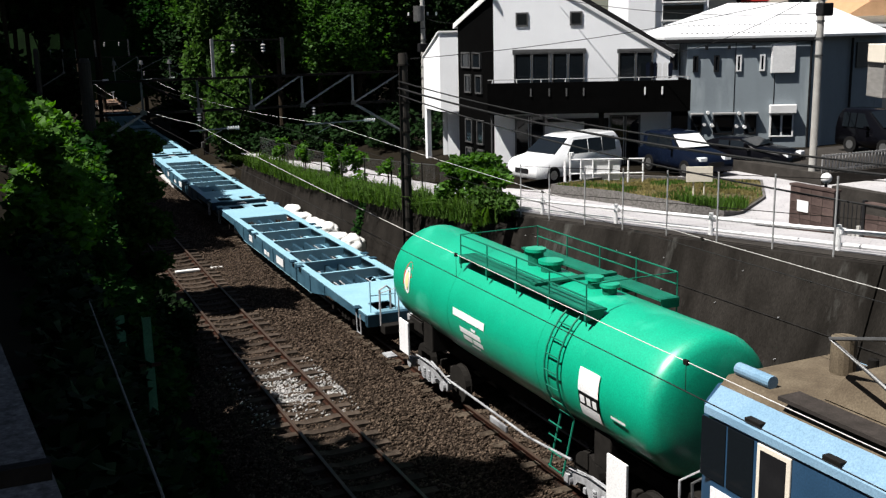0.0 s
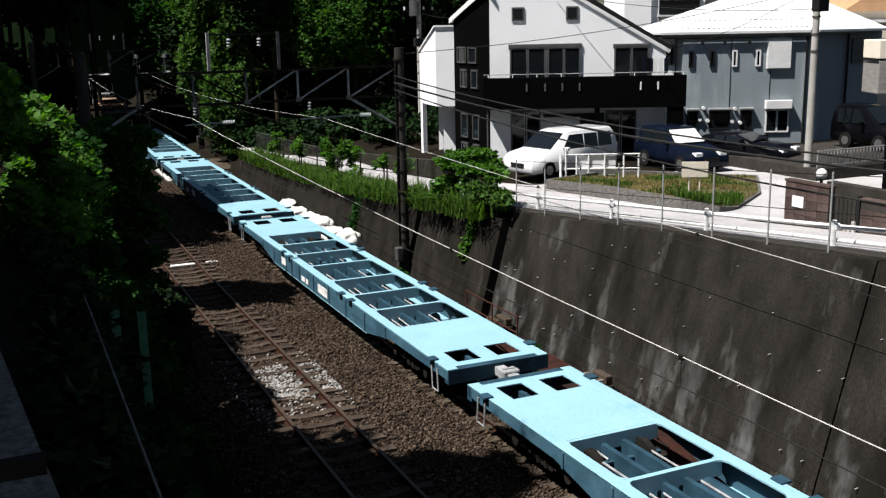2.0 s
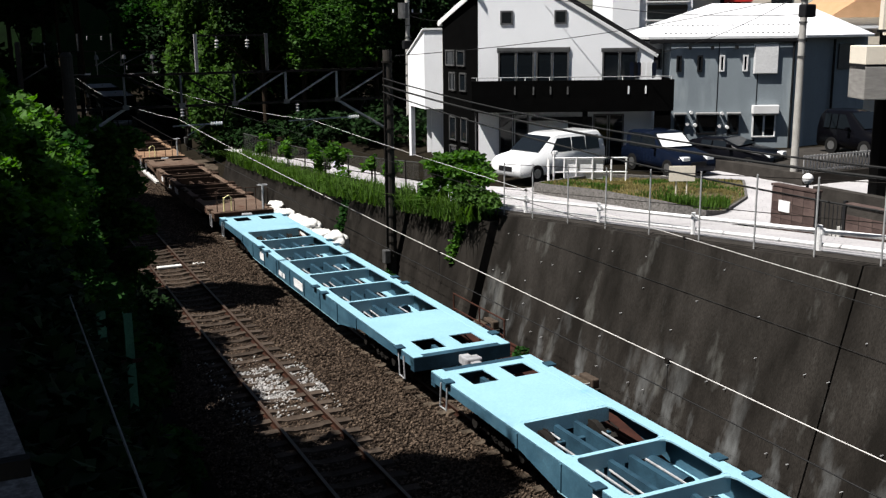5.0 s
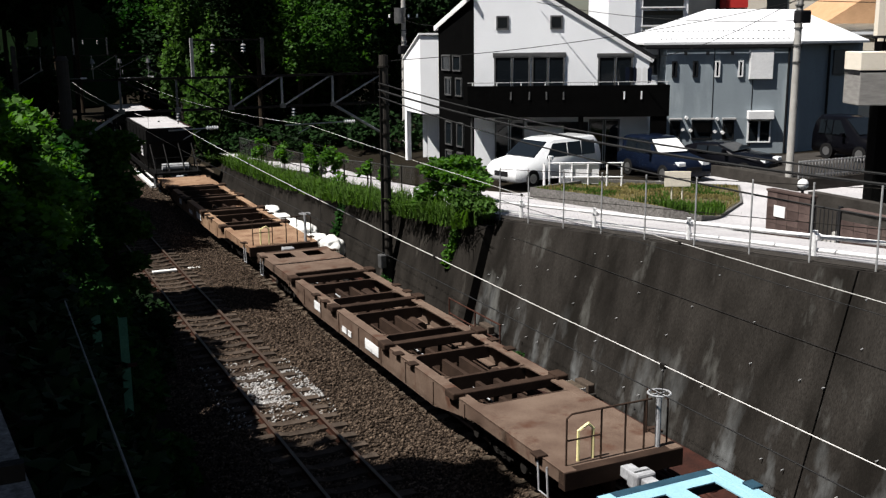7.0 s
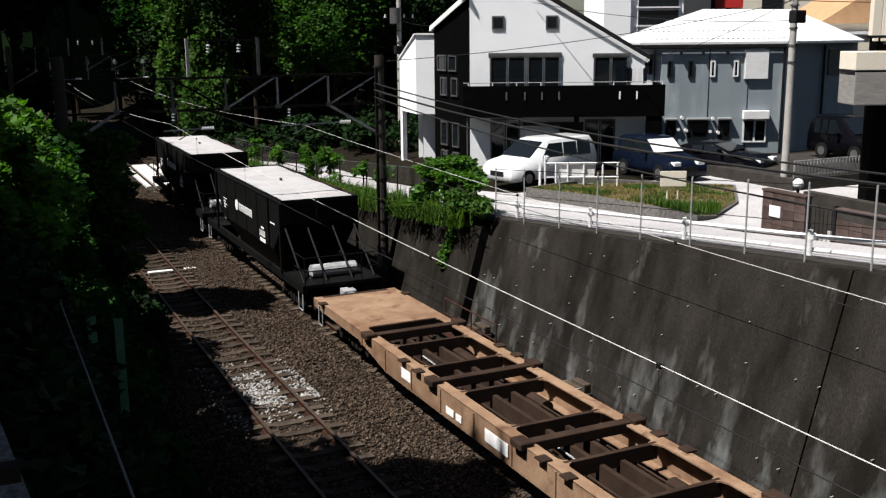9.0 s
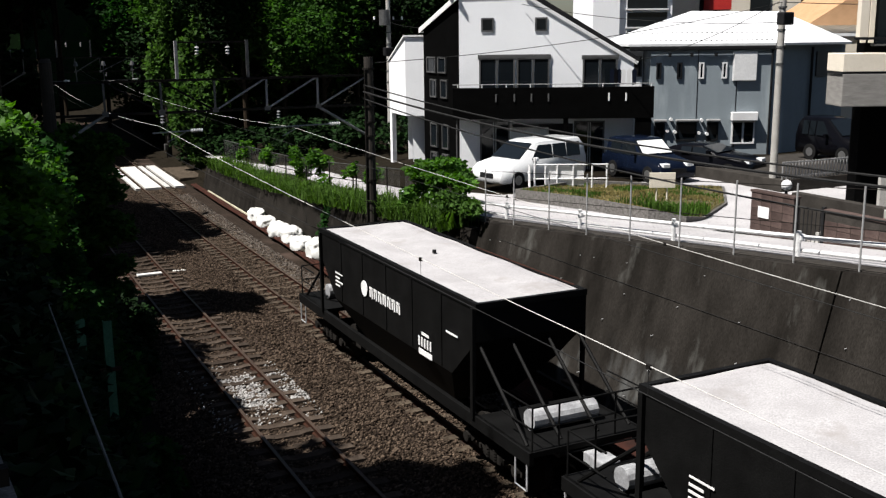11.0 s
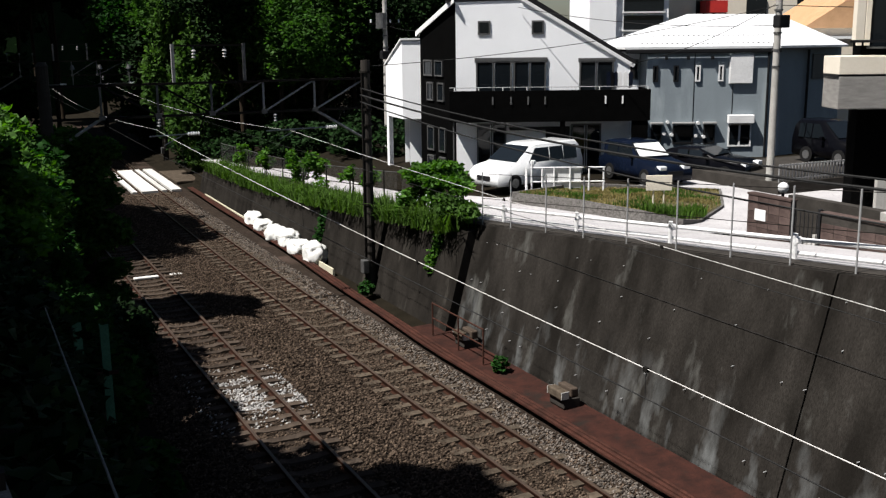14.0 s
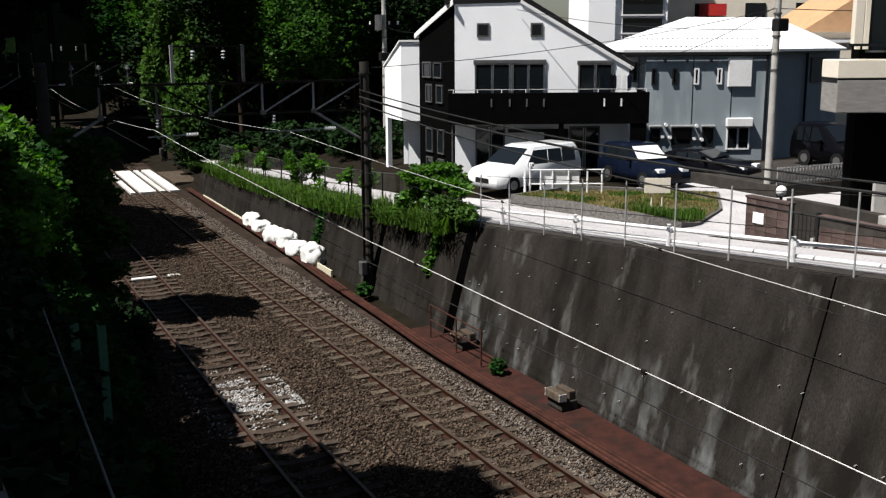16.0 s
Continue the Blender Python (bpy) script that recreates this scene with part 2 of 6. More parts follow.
CREAM_TIMBER = material("pale trough edge board", (0.5, 0.47, 0.36), (0.4, 0.37, 0.28), 1.0, 0.9, fine=30, vary=0.1)


# ---- mesh helpers ----
def box(bm, x0, y0, z0, x1, y1, z1, bevel=0.0):
    c = Vector(((x0 + x1) / 2, (y0 + y1) / 2, (z0 + z1) / 2))
    r = bmesh.ops.create_cube(bm, size=1, matrix=Matrix.Translation(c) @ Matrix.Diagonal((abs(x1 - x0), abs(y1 - y0), abs(z1 - z0), 1)))
    if bevel:
        es = {e for v in r["verts"] for e in v.link_edges}
        bmesh.ops.bevel(bm, geom=list(es), offset=bevel, segments=2, affect="EDGES", profile=0.5)


def rod(bm, a, b, r, n=8, r2=None):
    a, b = Vector(a), Vector(b)
    d = b - a
    m = Matrix.Translation((a + b) / 2) @ d.to_track_quat("Z", "Y").to_matrix().to_4x4()
    bmesh.ops.create_cone(bm, cap_ends=True, segments=n, radius1=r, radius2=r if r2 is None else r2, depth=d.length, matrix=m)


def pipe(bm, pts, r, n=6):
    """One bent tube along a line of points."""
    pts = [Vector(p) for p in pts]
    rings, side = [], None
    for i, p in enumerate(pts):
        d = (pts[min(i + 1, len(pts) - 1)] - pts[max(i - 1, 0)]).normalized()
        if side is None:
            side = d.orthogonal().normalized()
        side = (side - d * side.dot(d)).normalized()
        up = d.cross(side)
        rings.append([p + side * r * math.cos(6.2832 * k / n) + up * r * math.sin(6.2832 * k / n) for k in range(n)])
    skin(bm, rings)


def prism(bm, outline, axis, lo, hi):
    """An outline of 2D points, pulled along an axis: x takes (y, z), y takes (x, z), z takes (x, y)."""
    def put(p, w):
        return {"x": (w, p[0], p[1]), "y": (p[0], w, p[1]), "z": (p[0], p[1], w)}[axis]
    a = [bm.verts.new(put(p, lo)) for p in outline]
    b = [bm.verts.new(put(p, hi)) for p in outline]
    n = len(outline)
    bm.faces.new(a)
    bm.faces.new(b[::-1])
    for i in range(n):
        bm.faces.new((a[i], b[i], b[(i + 1) % n], a[(i + 1) % n]))
    bmesh.ops.recalc_face_normals(bm, faces=bm.faces[:])


def skin(bm, rings, close=True, caps=True):
    vs = [[bm.verts.new(p) for p in ring] for ring in rings]
    n = len(vs[0])
    for a, b in zip(vs, vs[1:]):
        for i in range(n if close else n - 1):
            bm.faces.new((a[i], a[(i + 1) % n], b[(i + 1) % n], b[i]))
    if caps and close:
        bm.faces.new(vs[0][::-1])
        bm.faces.new(vs[-1])
    bmesh.ops.recalc_face_normals(bm, faces=bm.faces[:])


def finish(name, bm, mat, smooth=False):
    me = bpy.data.meshes.new(name)
    bm.to_mesh(me)
    bm.free()
    me.materials.append(mat)
    if smooth:
        for p in me.polygons:
            p.use_smooth = True
    return me


def part(name, bm, mat, parent=None, label="", smooth=False):
    ob = new(name, finish(name, bm, mat, smooth))
    ob.parent = parent
    return tagged(ob, label) if label else ob


def shared(name, me, parent, m):
    ob = new(name, me)
    ob.parent = parent
    ob.matrix_basis = m
    return ob


def thing(name, label, category, m=None, group=""):
    ob = new(name)
    ob.empty_display_size = 0.3
    if m is not None:
        ob.matrix_basis = m
    return tagged(ob, label, category, group)


def bmbox(*a, **k):
    bm = bmesh.new()
    box(bm, *a, **k)
    return bm


def bmrod(*a, **k):
    bm = bmesh.new()
    rod(bm, *a, **k)
    return bm


def mesh_from(name, verts, faces, mat):
    me = bpy.data.meshes.new(name)
    me.from_pydata([tuple(v) for v in verts], [], faces)
    me.materials.append(mat)
    me.update()
    return me


rng = np.random.default_rng(7)


def leaves(name, centres, size, mat, parent=None, flat=0.5, droop=0.0, label="", aspect=1.6):
    """Many small folded leaves round the given points, as one mesh."""
    c = np.asarray(centres, float)
    n = len(c)
    a = rng.normal(size=(n, 3))
    a[:, 2] = a[:, 2] * flat - droop
    a /= np.linalg.norm(a, axis=1)[:, None]
    up = rng.normal(size=(n, 3)) * 0.7 + np.array([0, 0, 1.0])
    b = np.cross(a, up)
    b /= np.linalg.norm(b, axis=1)[:, None] + 1e-9
    nn = np.cross(a, b)
    s = size * rng.uniform(0.6, 1.4, n)[:, None]
    v = np.empty((n, 4, 3))
    v[:, 0] = c - a * s * aspect / 2
    v[:, 1] = c + b * s / 2 + nn * s * 0.15
    v[:, 2] = c + a * s * aspect / 2
    v[:, 3] = c - b * s / 2 + nn * s * 0.15
    me = bpy.data.meshes.new(name)
    me.vertices.add(n * 4)
    me.vertices.foreach_set("co", v.ravel())
    idx = np.arange(n * 4).reshape(n, 4)
    tri = np.concatenate([idx[:, [0, 1, 2]], idx[:, [0, 2, 3]]], 1).reshape(-1)
    me.loops.add(len(tri))
    me.loops.foreach_set("vertex_index", tri)
    me.polygons.add(n * 2)
    me.polygons.foreach_set("loop_start", np.arange(n * 2) * 3)
    me.materials.append(mat)
    me.update(calc_edges=True)
    ob = new(name, me)
    ob.parent = parent
    return tagged(ob, label) if label else ob


def clumps(blobs, per_area):
    """Points near the surface of ellipsoids given as (x, y, z, rx, ry, rz), broken up by noise."""
    out = []
    for x, y, z, rx, ry, rz in blobs:
        n = int(per_area * 4 * (rx * ry + ry * rz + rx * rz))
        d = rng.normal(size=(n, 3))
        d /= np.linalg.norm(d, axis=1)[:, None]
        r = 1 - np.abs(rng.normal(size=n)) * 0.22
        ph = rng.uniform(0, 6, 3)
        r *= 1 + 0.22 * np.sin(d[:, 0] * 5 + ph[0]) * np.sin(d[:, 1] * 5 + ph[1]) + 0.14 * np.sin(d[:, 2] * 9 + ph[2] + d[:, 0] * 6)
        out.append(np.array([x, y, z]) + d * r[:, None] * np.array([rx, ry, rz]))
    return np.concatenate(out)


def split_blobs(x, y, z, rx, ry, rz, n, k=0.42):
    """A crown as many smaller clumps spread over an ellipsoid."""
    out = []
    for i in range(n):
        d = rng.normal(size=3)
        d /= np.linalg.norm(d)
        f = rng.uniform(0.35, 0.9)
        s = rng.uniform(0.7, 1.25) * k
        out.append((x + d[0] * rx * f, y + d[1] * ry * f, z + d[2] * rz * f, rx * s, ry * s, rz * s * 0.8))
    return out


def centre(y):
    """The running track's centre line."""
    return 9.592 + 0.0006 * (y - 30) ** 2 / 2


def on_track(y, z=0.0, off=0.0):
    return pose(centre(y) + off, y, z, 0, 0, -math.degrees(math.atan(0.0006 * (y - 30))))


def street_z(y):
    return float(np.interp(y, [-20, 0, 12, 25, 32, 38, 45, 56, 66, 90], [6.7, 5.3, 4.13, 2.98, 2.44, 2.0, 1.6, 1.3, 0.9, 0.9]))


# ---- ground, cutting, walls ----
def strip(name, ys, profile, mat, label, kind="structure", category=""):
    """A surface swept along the track: profile(y) gives (x, z) points."""
    bm = bmesh.new()
    rows = [[bm.verts.new((x, y, z)) for x, z in profile(y)] for y in ys]
    for a, b in zip(rows, rows[1:]):
        for i in range(len(a) - 1):
            bm.faces.new((a[i], a[i + 1], b[i + 1], b[i]))
    bmesh.ops.recalc_face_normals(bm, faces=bm.faces[:])
    ob = part(name, bm, mat)
    return tagged(ob, label, category or name, kind=kind)


def plot_z(x, y):
    """The height of the built-up side: it follows the street, then levels off."""
    w = min(max((x - 14.5) / 6.0, 0), 1)
    return street_z(y) * (1 - w) + float(np.interp(y, (10, 15.5, 20, 24), (3.9, 3.25, 2.85, 2.5))) * w


def ground_profile(y):
    c = centre(min(y, 140))
    pts = [(-900, 8.0), (-60, 8.0), (-14, 6.4), (-2.5, 6.3), (0.4, 4.6), (2.2, 1.4), (c - 6.6, -0.12), (c - 5.6, -0.2), (c - 1.6, -0.2), (c + 1.6, -0.2), (c + 2.9, -0.05)]
    if y < 56:
        pts += [(c + 3.3, -0.2), (c + 3.2 + 0.3 * street_z(y), street_z(y) - 0.06)]
    else:
        k = min((y - 56) / 6, 1)
        pts += [(c + 3.05, 0.3 * (1 - k)), (c + 3.95, (street_z(y) - 0.06) * (1 - k) + 0.2 * k)]
    for x in (14.5, 16.5, 18.5, 20.5, 23, 30, 60, 900):
        pts.append((x + c - 9.6, plot_z(x, y) - 0.06))
    return pts


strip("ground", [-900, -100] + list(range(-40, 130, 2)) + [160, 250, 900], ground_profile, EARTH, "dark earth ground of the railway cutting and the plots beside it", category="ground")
strip("ballast_bed", np.arange(-30, 110, 1.0),
      lambda y: [(centre(y) - 6.3, -0.16), (centre(y) - 5.5, 0.12), (centre(y) - 5.1, 0.09), (centre(y) - 2.9, 0.09), (centre(y) - 2.7, 0.12), (centre(y) - 1.6, -0.09), (centre(y) - 1.1, -0.14), (centre(y) + 1.1, -0.14), (centre(y) + 1.3, -0.1), (centre(y) + 1.55, -0.12), (centre(y) + 2.2, -0.14)],
      BALLAST, "brown crushed stone bed under both tracks", category="ballast")
strip("walkway", np.arange(0, 27, 1.0), lambda y: [(centre(y) + 1.8, -0.04), (centre(y) + 2.85, 0.0)], RED_PAVING, "red brown paved walkway at the foot of the retaining wall", category="walkway")


def street_edges(y):
    """Offsets of the street's two sides from the line: a full street that narrows to a lane past the white house."""
    near = 3.05 + 0.3 * street_z(y)
    k = min(max((y - 28) / 7, 0), 1)
    near = near * (1 - k) + float(np.interp(y, (48, 55), (5.2, 3.95))) * k
    return near, float(np.interp(y, (31, 37, 48, 55), (8.6, 6.5, 6.5, 5.0)))


def street_profile(y):
    near, far = street_edges(y)
    return [(centre(y) + o, plot_z(9.6 + o, y) + 0.02) for o in (near, max(near + 0.3, min(4.9, far - 0.3)), (near + far) / 2 + 0.5, far)]


strip("street", np.arange(-20, 70, 1.0), street_profile, STREET, "sunlit pale street sloping down beside the cutting", category="street")


def wall_slab(name, y0, y1, foot, top_off, label, step=1.2, mat=None):
    """A battered concrete wall with a coping; it follows the street's height."""
    bm = bmesh.new()
    rings = []
    n = max(2, int((y1 - y0) / step))
    for i in range(n + 1):
        y = y0 + (y1 - y0) * i / n
        c, t = centre(y), street_z(y) + top_off
        f = c + foot
        rings.append([(f, y, -0.3), (f + 0.3 * t, y, t), (f + 0.3 * t + 0.32, y, t), (f + 0.3 * t + 0.5, y, -0.3)])
    skin(bm, rings)
    return tagged(part(name, bm, mat or CONCRETE_WALL), label, "retaining wall", kind="structure")


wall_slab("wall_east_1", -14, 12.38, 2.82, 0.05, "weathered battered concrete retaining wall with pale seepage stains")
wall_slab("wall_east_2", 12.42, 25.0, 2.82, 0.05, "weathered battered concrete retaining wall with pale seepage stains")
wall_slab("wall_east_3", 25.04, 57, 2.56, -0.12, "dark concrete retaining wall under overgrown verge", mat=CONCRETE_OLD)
bm = bmesh.new()
for i in range(46):
    y = 9 + 16 * ((i * 0.618) % 1)
    z = 0.5 + (street_z(y) - 0.9) * ((i // 3) % 5) / 4
    x = centre(y) + 2.82 + 0.3 * z
    rod(bm, (x + 0.05, y, z), (x - 0.014, y, z - 0.006), 0.011, 7)
tagged(part("wall_bolts", bm, STEEL_PALE), "small pale tie bolt heads in the concrete wall", "bolts", kind="stuff")
# a drip groove below the coping, and the cutting's other side
bm = bmesh.new()
pts = [(centre(y) + 2.822 + 0.3 * 2.74, y, 2.74) for y in np.arange(4, 25, 1.0)]
pipe(bm, pts, 0.005, 6)
tagged(part("wall_joint", bm, WIRE), "dark level pour joint in the concrete wall", "joint", kind="structure")

# the bank's deep shade is put into this wall's dark colour
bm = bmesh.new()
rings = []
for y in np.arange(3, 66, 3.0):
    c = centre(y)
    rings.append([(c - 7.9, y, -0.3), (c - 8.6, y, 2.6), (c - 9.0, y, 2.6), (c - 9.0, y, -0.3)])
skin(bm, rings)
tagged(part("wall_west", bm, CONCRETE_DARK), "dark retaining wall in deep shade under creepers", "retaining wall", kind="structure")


# ---- tracks ----
def swept(bm, off, prof, y0, y1, step=2.0, dz=0.0):
    rings = []
    for y in np.arange(y0, y1 + 0.01, step):
        rings.append([(centre(y) + off + px, y, pz + dz) for px, pz in prof])
    skin(bm, rings)


RAIL_PROF = [(-0.06, -0.15), (0.06, -0.15), (0.06, -0.135), (0.012, -0.12), (0.012, -0.045), (0.04, -0.03), (0.04, -0.004), (-0.04, -0.004), (-0.04, -0.03), (-0.012, -0.045), (-0.012, -0.12), (-0.06, -0.135)]
HEAD_PROF = [(-0.036, -0.006), (0.036, -0.006), (0.031, 0.003), (-0.031, 0.003)]


def track(name, off, dz, sleeper_mat, label):
    tr = thing(name, label, "railway track")
    tagged(tr, kind="structure")
    for s in (-0.565, 0.565):
        bm = bmesh.new()
        swept(bm, off + s, RAIL_PROF, -30, 108, dz=dz)
        r = part("rail", bm, RAIL, tr, "rust brown steel rail")
        bm = bmesh.new()
        swept(bm, off + s, HEAD_PROF, -30, 108, dz=dz)
        part("rail_head", bm, RAIL_TOP, r, "polished running surface")
    bm = bmesh.new()
    prism(bm, [(-1.0, -0.26), (1.0, -0.26), (1.0, -0.155), (0.6, -0.145), (0.4, -0.145), (0.28, -0.175), (-0.28, -0.175), (-0.4, -0.145), (-0.6, -0.145), (-1.0, -0.155)], "y", -0.11, 0.11)
    me = finish("sleeper", bm, sleeper_mat)
    for i in range(120):
        y = 6 + i * 0.6
        shared("sleeper", me, tr, on_track(y, dz + (0.056 if off == 0 else 0.05) + 0.012 * math.sin(i * 2.3), off) @ pose(0, 0, 0, 0, 0, 0.8 * math.sin(i * 5.1)))
    return tr


track("main_track", 0.0, 0.0, SLEEPER, "running line with rusty rails on pale concrete sleepers")
track("west_track", -4.0, 0.26, SLEEPER_WOOD, "second line with rust brown rails, partly in tree shade")


# ballast stones: real crushed stone in one mesh
def stones(name, n, area, size, mat, label):
    x0, x1, y0, y1, z0 = area
    y = y0 + (y1 - y0) * rng.uniform(0, 1, n) ** 1.35
    off = rng.uniform(x0, x1, n)
    x = 9.592 + 0.0003 * (y - 30) ** 2 + off
    zz = z0 + rng.uniform(-0.02, 0.025, n) + 0.22 * np.clip((-1.48 - off) / 1.0, 0, 1) * np.clip((6.3 + off) / 0.8, 0, 1)
    zz -= np.where((np.abs(off) < 1.0) | (np.abs(off + 4.0) < 1.0), 0.028, 0.0)
    near_rail = np.minimum.reduce([np.abs(np.abs(off) - 0.565), np.abs(np.abs(off + 4.0) - 0.565)]) < 0.13
    keep = ~near_rail
    x, y, zz = x[keep], y[keep], zz[keep]
    m = len(x)
    base = np.array([[1, 0, 0], [-1, 0, 0], [0, 1, 0], [0, -1, 0], [0, 0, 1], [0, 0, -1]], float)
    v = base[None] * rng.uniform(0.6, 1.3, (m, 6, 1)) * (size * rng.uniform(0.6, 1.35, m))[:, None, None]
    v *= rng.uniform(0.7, 1.2, (m, 1, 3))
    ang = rng.uniform(0, 6.28, m)
    ca, sa = np.cos(ang)[:, None], np.sin(ang)[:, None]
    vx, vy = v[..., 0] * ca - v[..., 1] * sa, v[..., 0] * sa + v[..., 1] * ca
    v = np.stack([vx + 0.3 * v[..., 2], vy - 0.2 * v[..., 2], v[..., 2] * 0.8], -1) + np.stack([x, y, zz], -1)[:, None]
    f = np.array([[4, 0, 2], [4, 2, 1], [4, 1, 3], [4, 3, 0], [5, 2, 0], [5, 1, 2], [5, 3, 1], [5, 0, 3]])
    idx = (f[None] + 6 * np.arange(m)[:, None, None]).reshape(-1)
    me = bpy.data.meshes.new(name)
    me.vertices.add(m * 6)
    me.vertices.foreach_set("co", v.ravel())
    me.loops.add(len(idx))
    me.loops.foreach_set("vertex_index", idx)
    me.polygons.add(m * 8)
    me.polygons.foreach_set("loop_start", np.arange(m * 8) * 3)
    me.materials.append(mat)
    me.update(calc_edges=True)
    return tagged(new(name, me), label, "ballast", kind="stuff")


stones("ballast_stones", 135000, (-6.2, 1.35, 10, 58, -0.1), 0.037, STONE, "rust brown crushed ballast stones")
stones("fresh_ballast", 9000, (0.72, 1.42, 10, 55, -0.085), 0.036, STONE_NEW, "fresh grey crushed ballast stones beside the rail")
stones("limed_ballast", 800, (-4.4, -3.5, 20.9, 23.4, -0.075), 0.035, STONE_WHITE, "white ballast patch between the rails")
stones("limed_ballast", 300, (-3.4, -2.85, 21.0, 23.2, -0.075), 0.035, STONE_WHITE, "white ballast patch beside the rail")
stones("limed_ballast", 420, (-5.25, -2.85, 20.0, 24.4, -0.085), 0.033, STONE_WHITE, "white ballast patch between the rails")

# ducts and pipes along the walkway
ducts = thing("cable_ducts", "red brown cable ducts and pipes running along the track", "cable duct")
tagged(ducts, kind="structure")
for off, r in ((1.5, 0.05), (1.62, 0.06), (1.74, 0.05)):
    bm = bmesh.new()
    pipe(bm, [(centre(y) + off + 0.02 * math.sin(y * 0.7 + off * 9) + np.interp(y, [24, 40, 60], [0, 0.5, 0.6]), y, 0.07) for y in np.arange(2, 58, 1.5)], r, 7)
    part("duct", bm, CABLE_RED, ducts)
for y0 in (33.5, 38.7, 43.9, 49.1):
    y1 = y0 + 5.1
    bm = bmesh.new()
    skin(bm, [[(centre(y) + 2.3 + d, y, z) for d, z in ((0, -0.1), (0.07, -0.1), (0.07, 0.16), (0, 0.16))] for y in (y0, y1)])
    tagged(part("edge_board", bm, CREAM_TIMBER), "pale weathered edge board lining the ballast", "board", "edge boards")

# crossing boards laid along the rails
for off, w in ((-0.86, 0.26), (-0.02, 0.9), (0.78, 0.28), (1.44, 0.56)):
    bm = bmesh.new()
    skin(bm, [[(centre(y) + off + d, y, z) for d, z in ((-w / 2, -0.1), (w / 2, -0.1), (w / 2, 0.03), (-w / 2, 0.03))] for y in (57.6, 61, 64.5, 68)])
    tagged(part("crossing_board", bm, PLANK), "pale board of the track crossing", "crossing board", "crossing boards")
tagged(part("crossing_ramp", bmbox(11.85, 60.5, -0.1, 13.6, 66, 0.08, bevel=0.03), SLEEPER), "grey concrete ramp beside the track crossing", "ramp")

# a plank across the west track, wall blocks, railing
bm = bmesh.new()
box(bm, -0.35, -0.12, 0, 0.5, 0.12, 0.07, bevel=0.015)
pl = part("plank", bm, PLANK)
pl.matrix_basis = on_track(35.4, 0.13, -4.0)
tagged(pl, "pale plank laid across the rails", "plank")
bm = bmesh.new()
box(bm, -0.35, -0.1, 0, 0.1, 0.12, 0.08, bevel=0.015)
pl = part("plank", bm, PLANK)
pl.matrix_basis = on_track(35.7, 0.05, -2.7)
tagged(pl, "short pale plank on the ballast", "plank")


def block_stack(y, off):
    st = thing("block_stack", "pale concrete blocks with timber ends at the wall's foot", "block stack", on_track(y, 0, off), "block stacks")
    part("base_block", bmbox(-0.22, -0.3, 0, 0.22, 0.3, 0.22, bevel=0.02), CONCRETE_DARK, st)
    part("top_block", bmbox(-0.3, -0.3, 0.22, -0.08, 0.28, 0.42, bevel=0.03), SLEEPER, st, "weathered brown block")
    for y0 in (-0.315, 0.265):
        part("block_end", bmbox(-0.29, y0, 0.235, -0.09, y0 + 0.03, 0.405), CONCRETE, st, "pale sawn end")
    part("top_block", bmbox(0.0, -0.26, 0.22, 0.2, 0.3, 0.44, bevel=0.03), SLEEPER_WOOD, st, "brown timber block")


block_stack(18.5, 2.45)
block_stack(23.6, 2.6)
rl = thing("walkway_railing", "rusty low steel railing beside the track", "railing", None)
for y in (21.9, 23.3, 24.9):
    part("post", bmrod((centre(y) + 2.18, y, 0), (centre(y) + 2.18, y, 0.95), 0.025), STEEL_RUST, rl)
for z in (0.93, 0.5):
    part("rail_bar", bmrod((centre(21.9) + 2.18, 21.9, z), (centre(24.9) + 2.18, 24.9, z), 0.022), STEEL_RUST, rl)


# sacks
def sack(x, y, z, sx, sy, sz, seed):
    bm = bmesh.new()
    bmesh.ops.create_icosphere(bm, subdivisions=4, radius=1)
    for v in bm.verts:
        p = v.co.copy()
        k = noise.noise(p * 1.6 + Vector((seed, 0, 0))) * 0.22 + noise.noise(p * 4 + Vector((0, seed, 0))) * 0.1
        q = Vector([math.copysign(abs(c) ** 0.75, c) for c in p]) * (1 + k)
        v.co = Vector((q.x * sx, q.y * sy, max(q.z, -0.75) * sz + 0.75 * sz))
    ob = part("sand_sack", bm, BAG, smooth=True)
    ob.matrix_basis = on_track(y, z, x)
    tagged(ob, "large white woven sack slumped at the wall's foot", "sack", "sacks")


for a in ((2.35, 35.6, 0, 0.42, 0.55, 0.45, 1), (2.3, 37.3, 0, 0.42, 0.6, 0.35, 2), (2.35, 38.9, 0, 0.45, 0.65, 0.4, 3), (2.3, 40.5, 0, 0.42, 0.6, 0.36, 4),
          (2.4, 42.8, 0, 0.4, 0.55, 0.3, 5), (2.45, 44.6, 0, 0.4, 0.6, 0.34, 6)):
    sack(*a)

# ---- gantry, catenary, wires ----
GY = 30.6


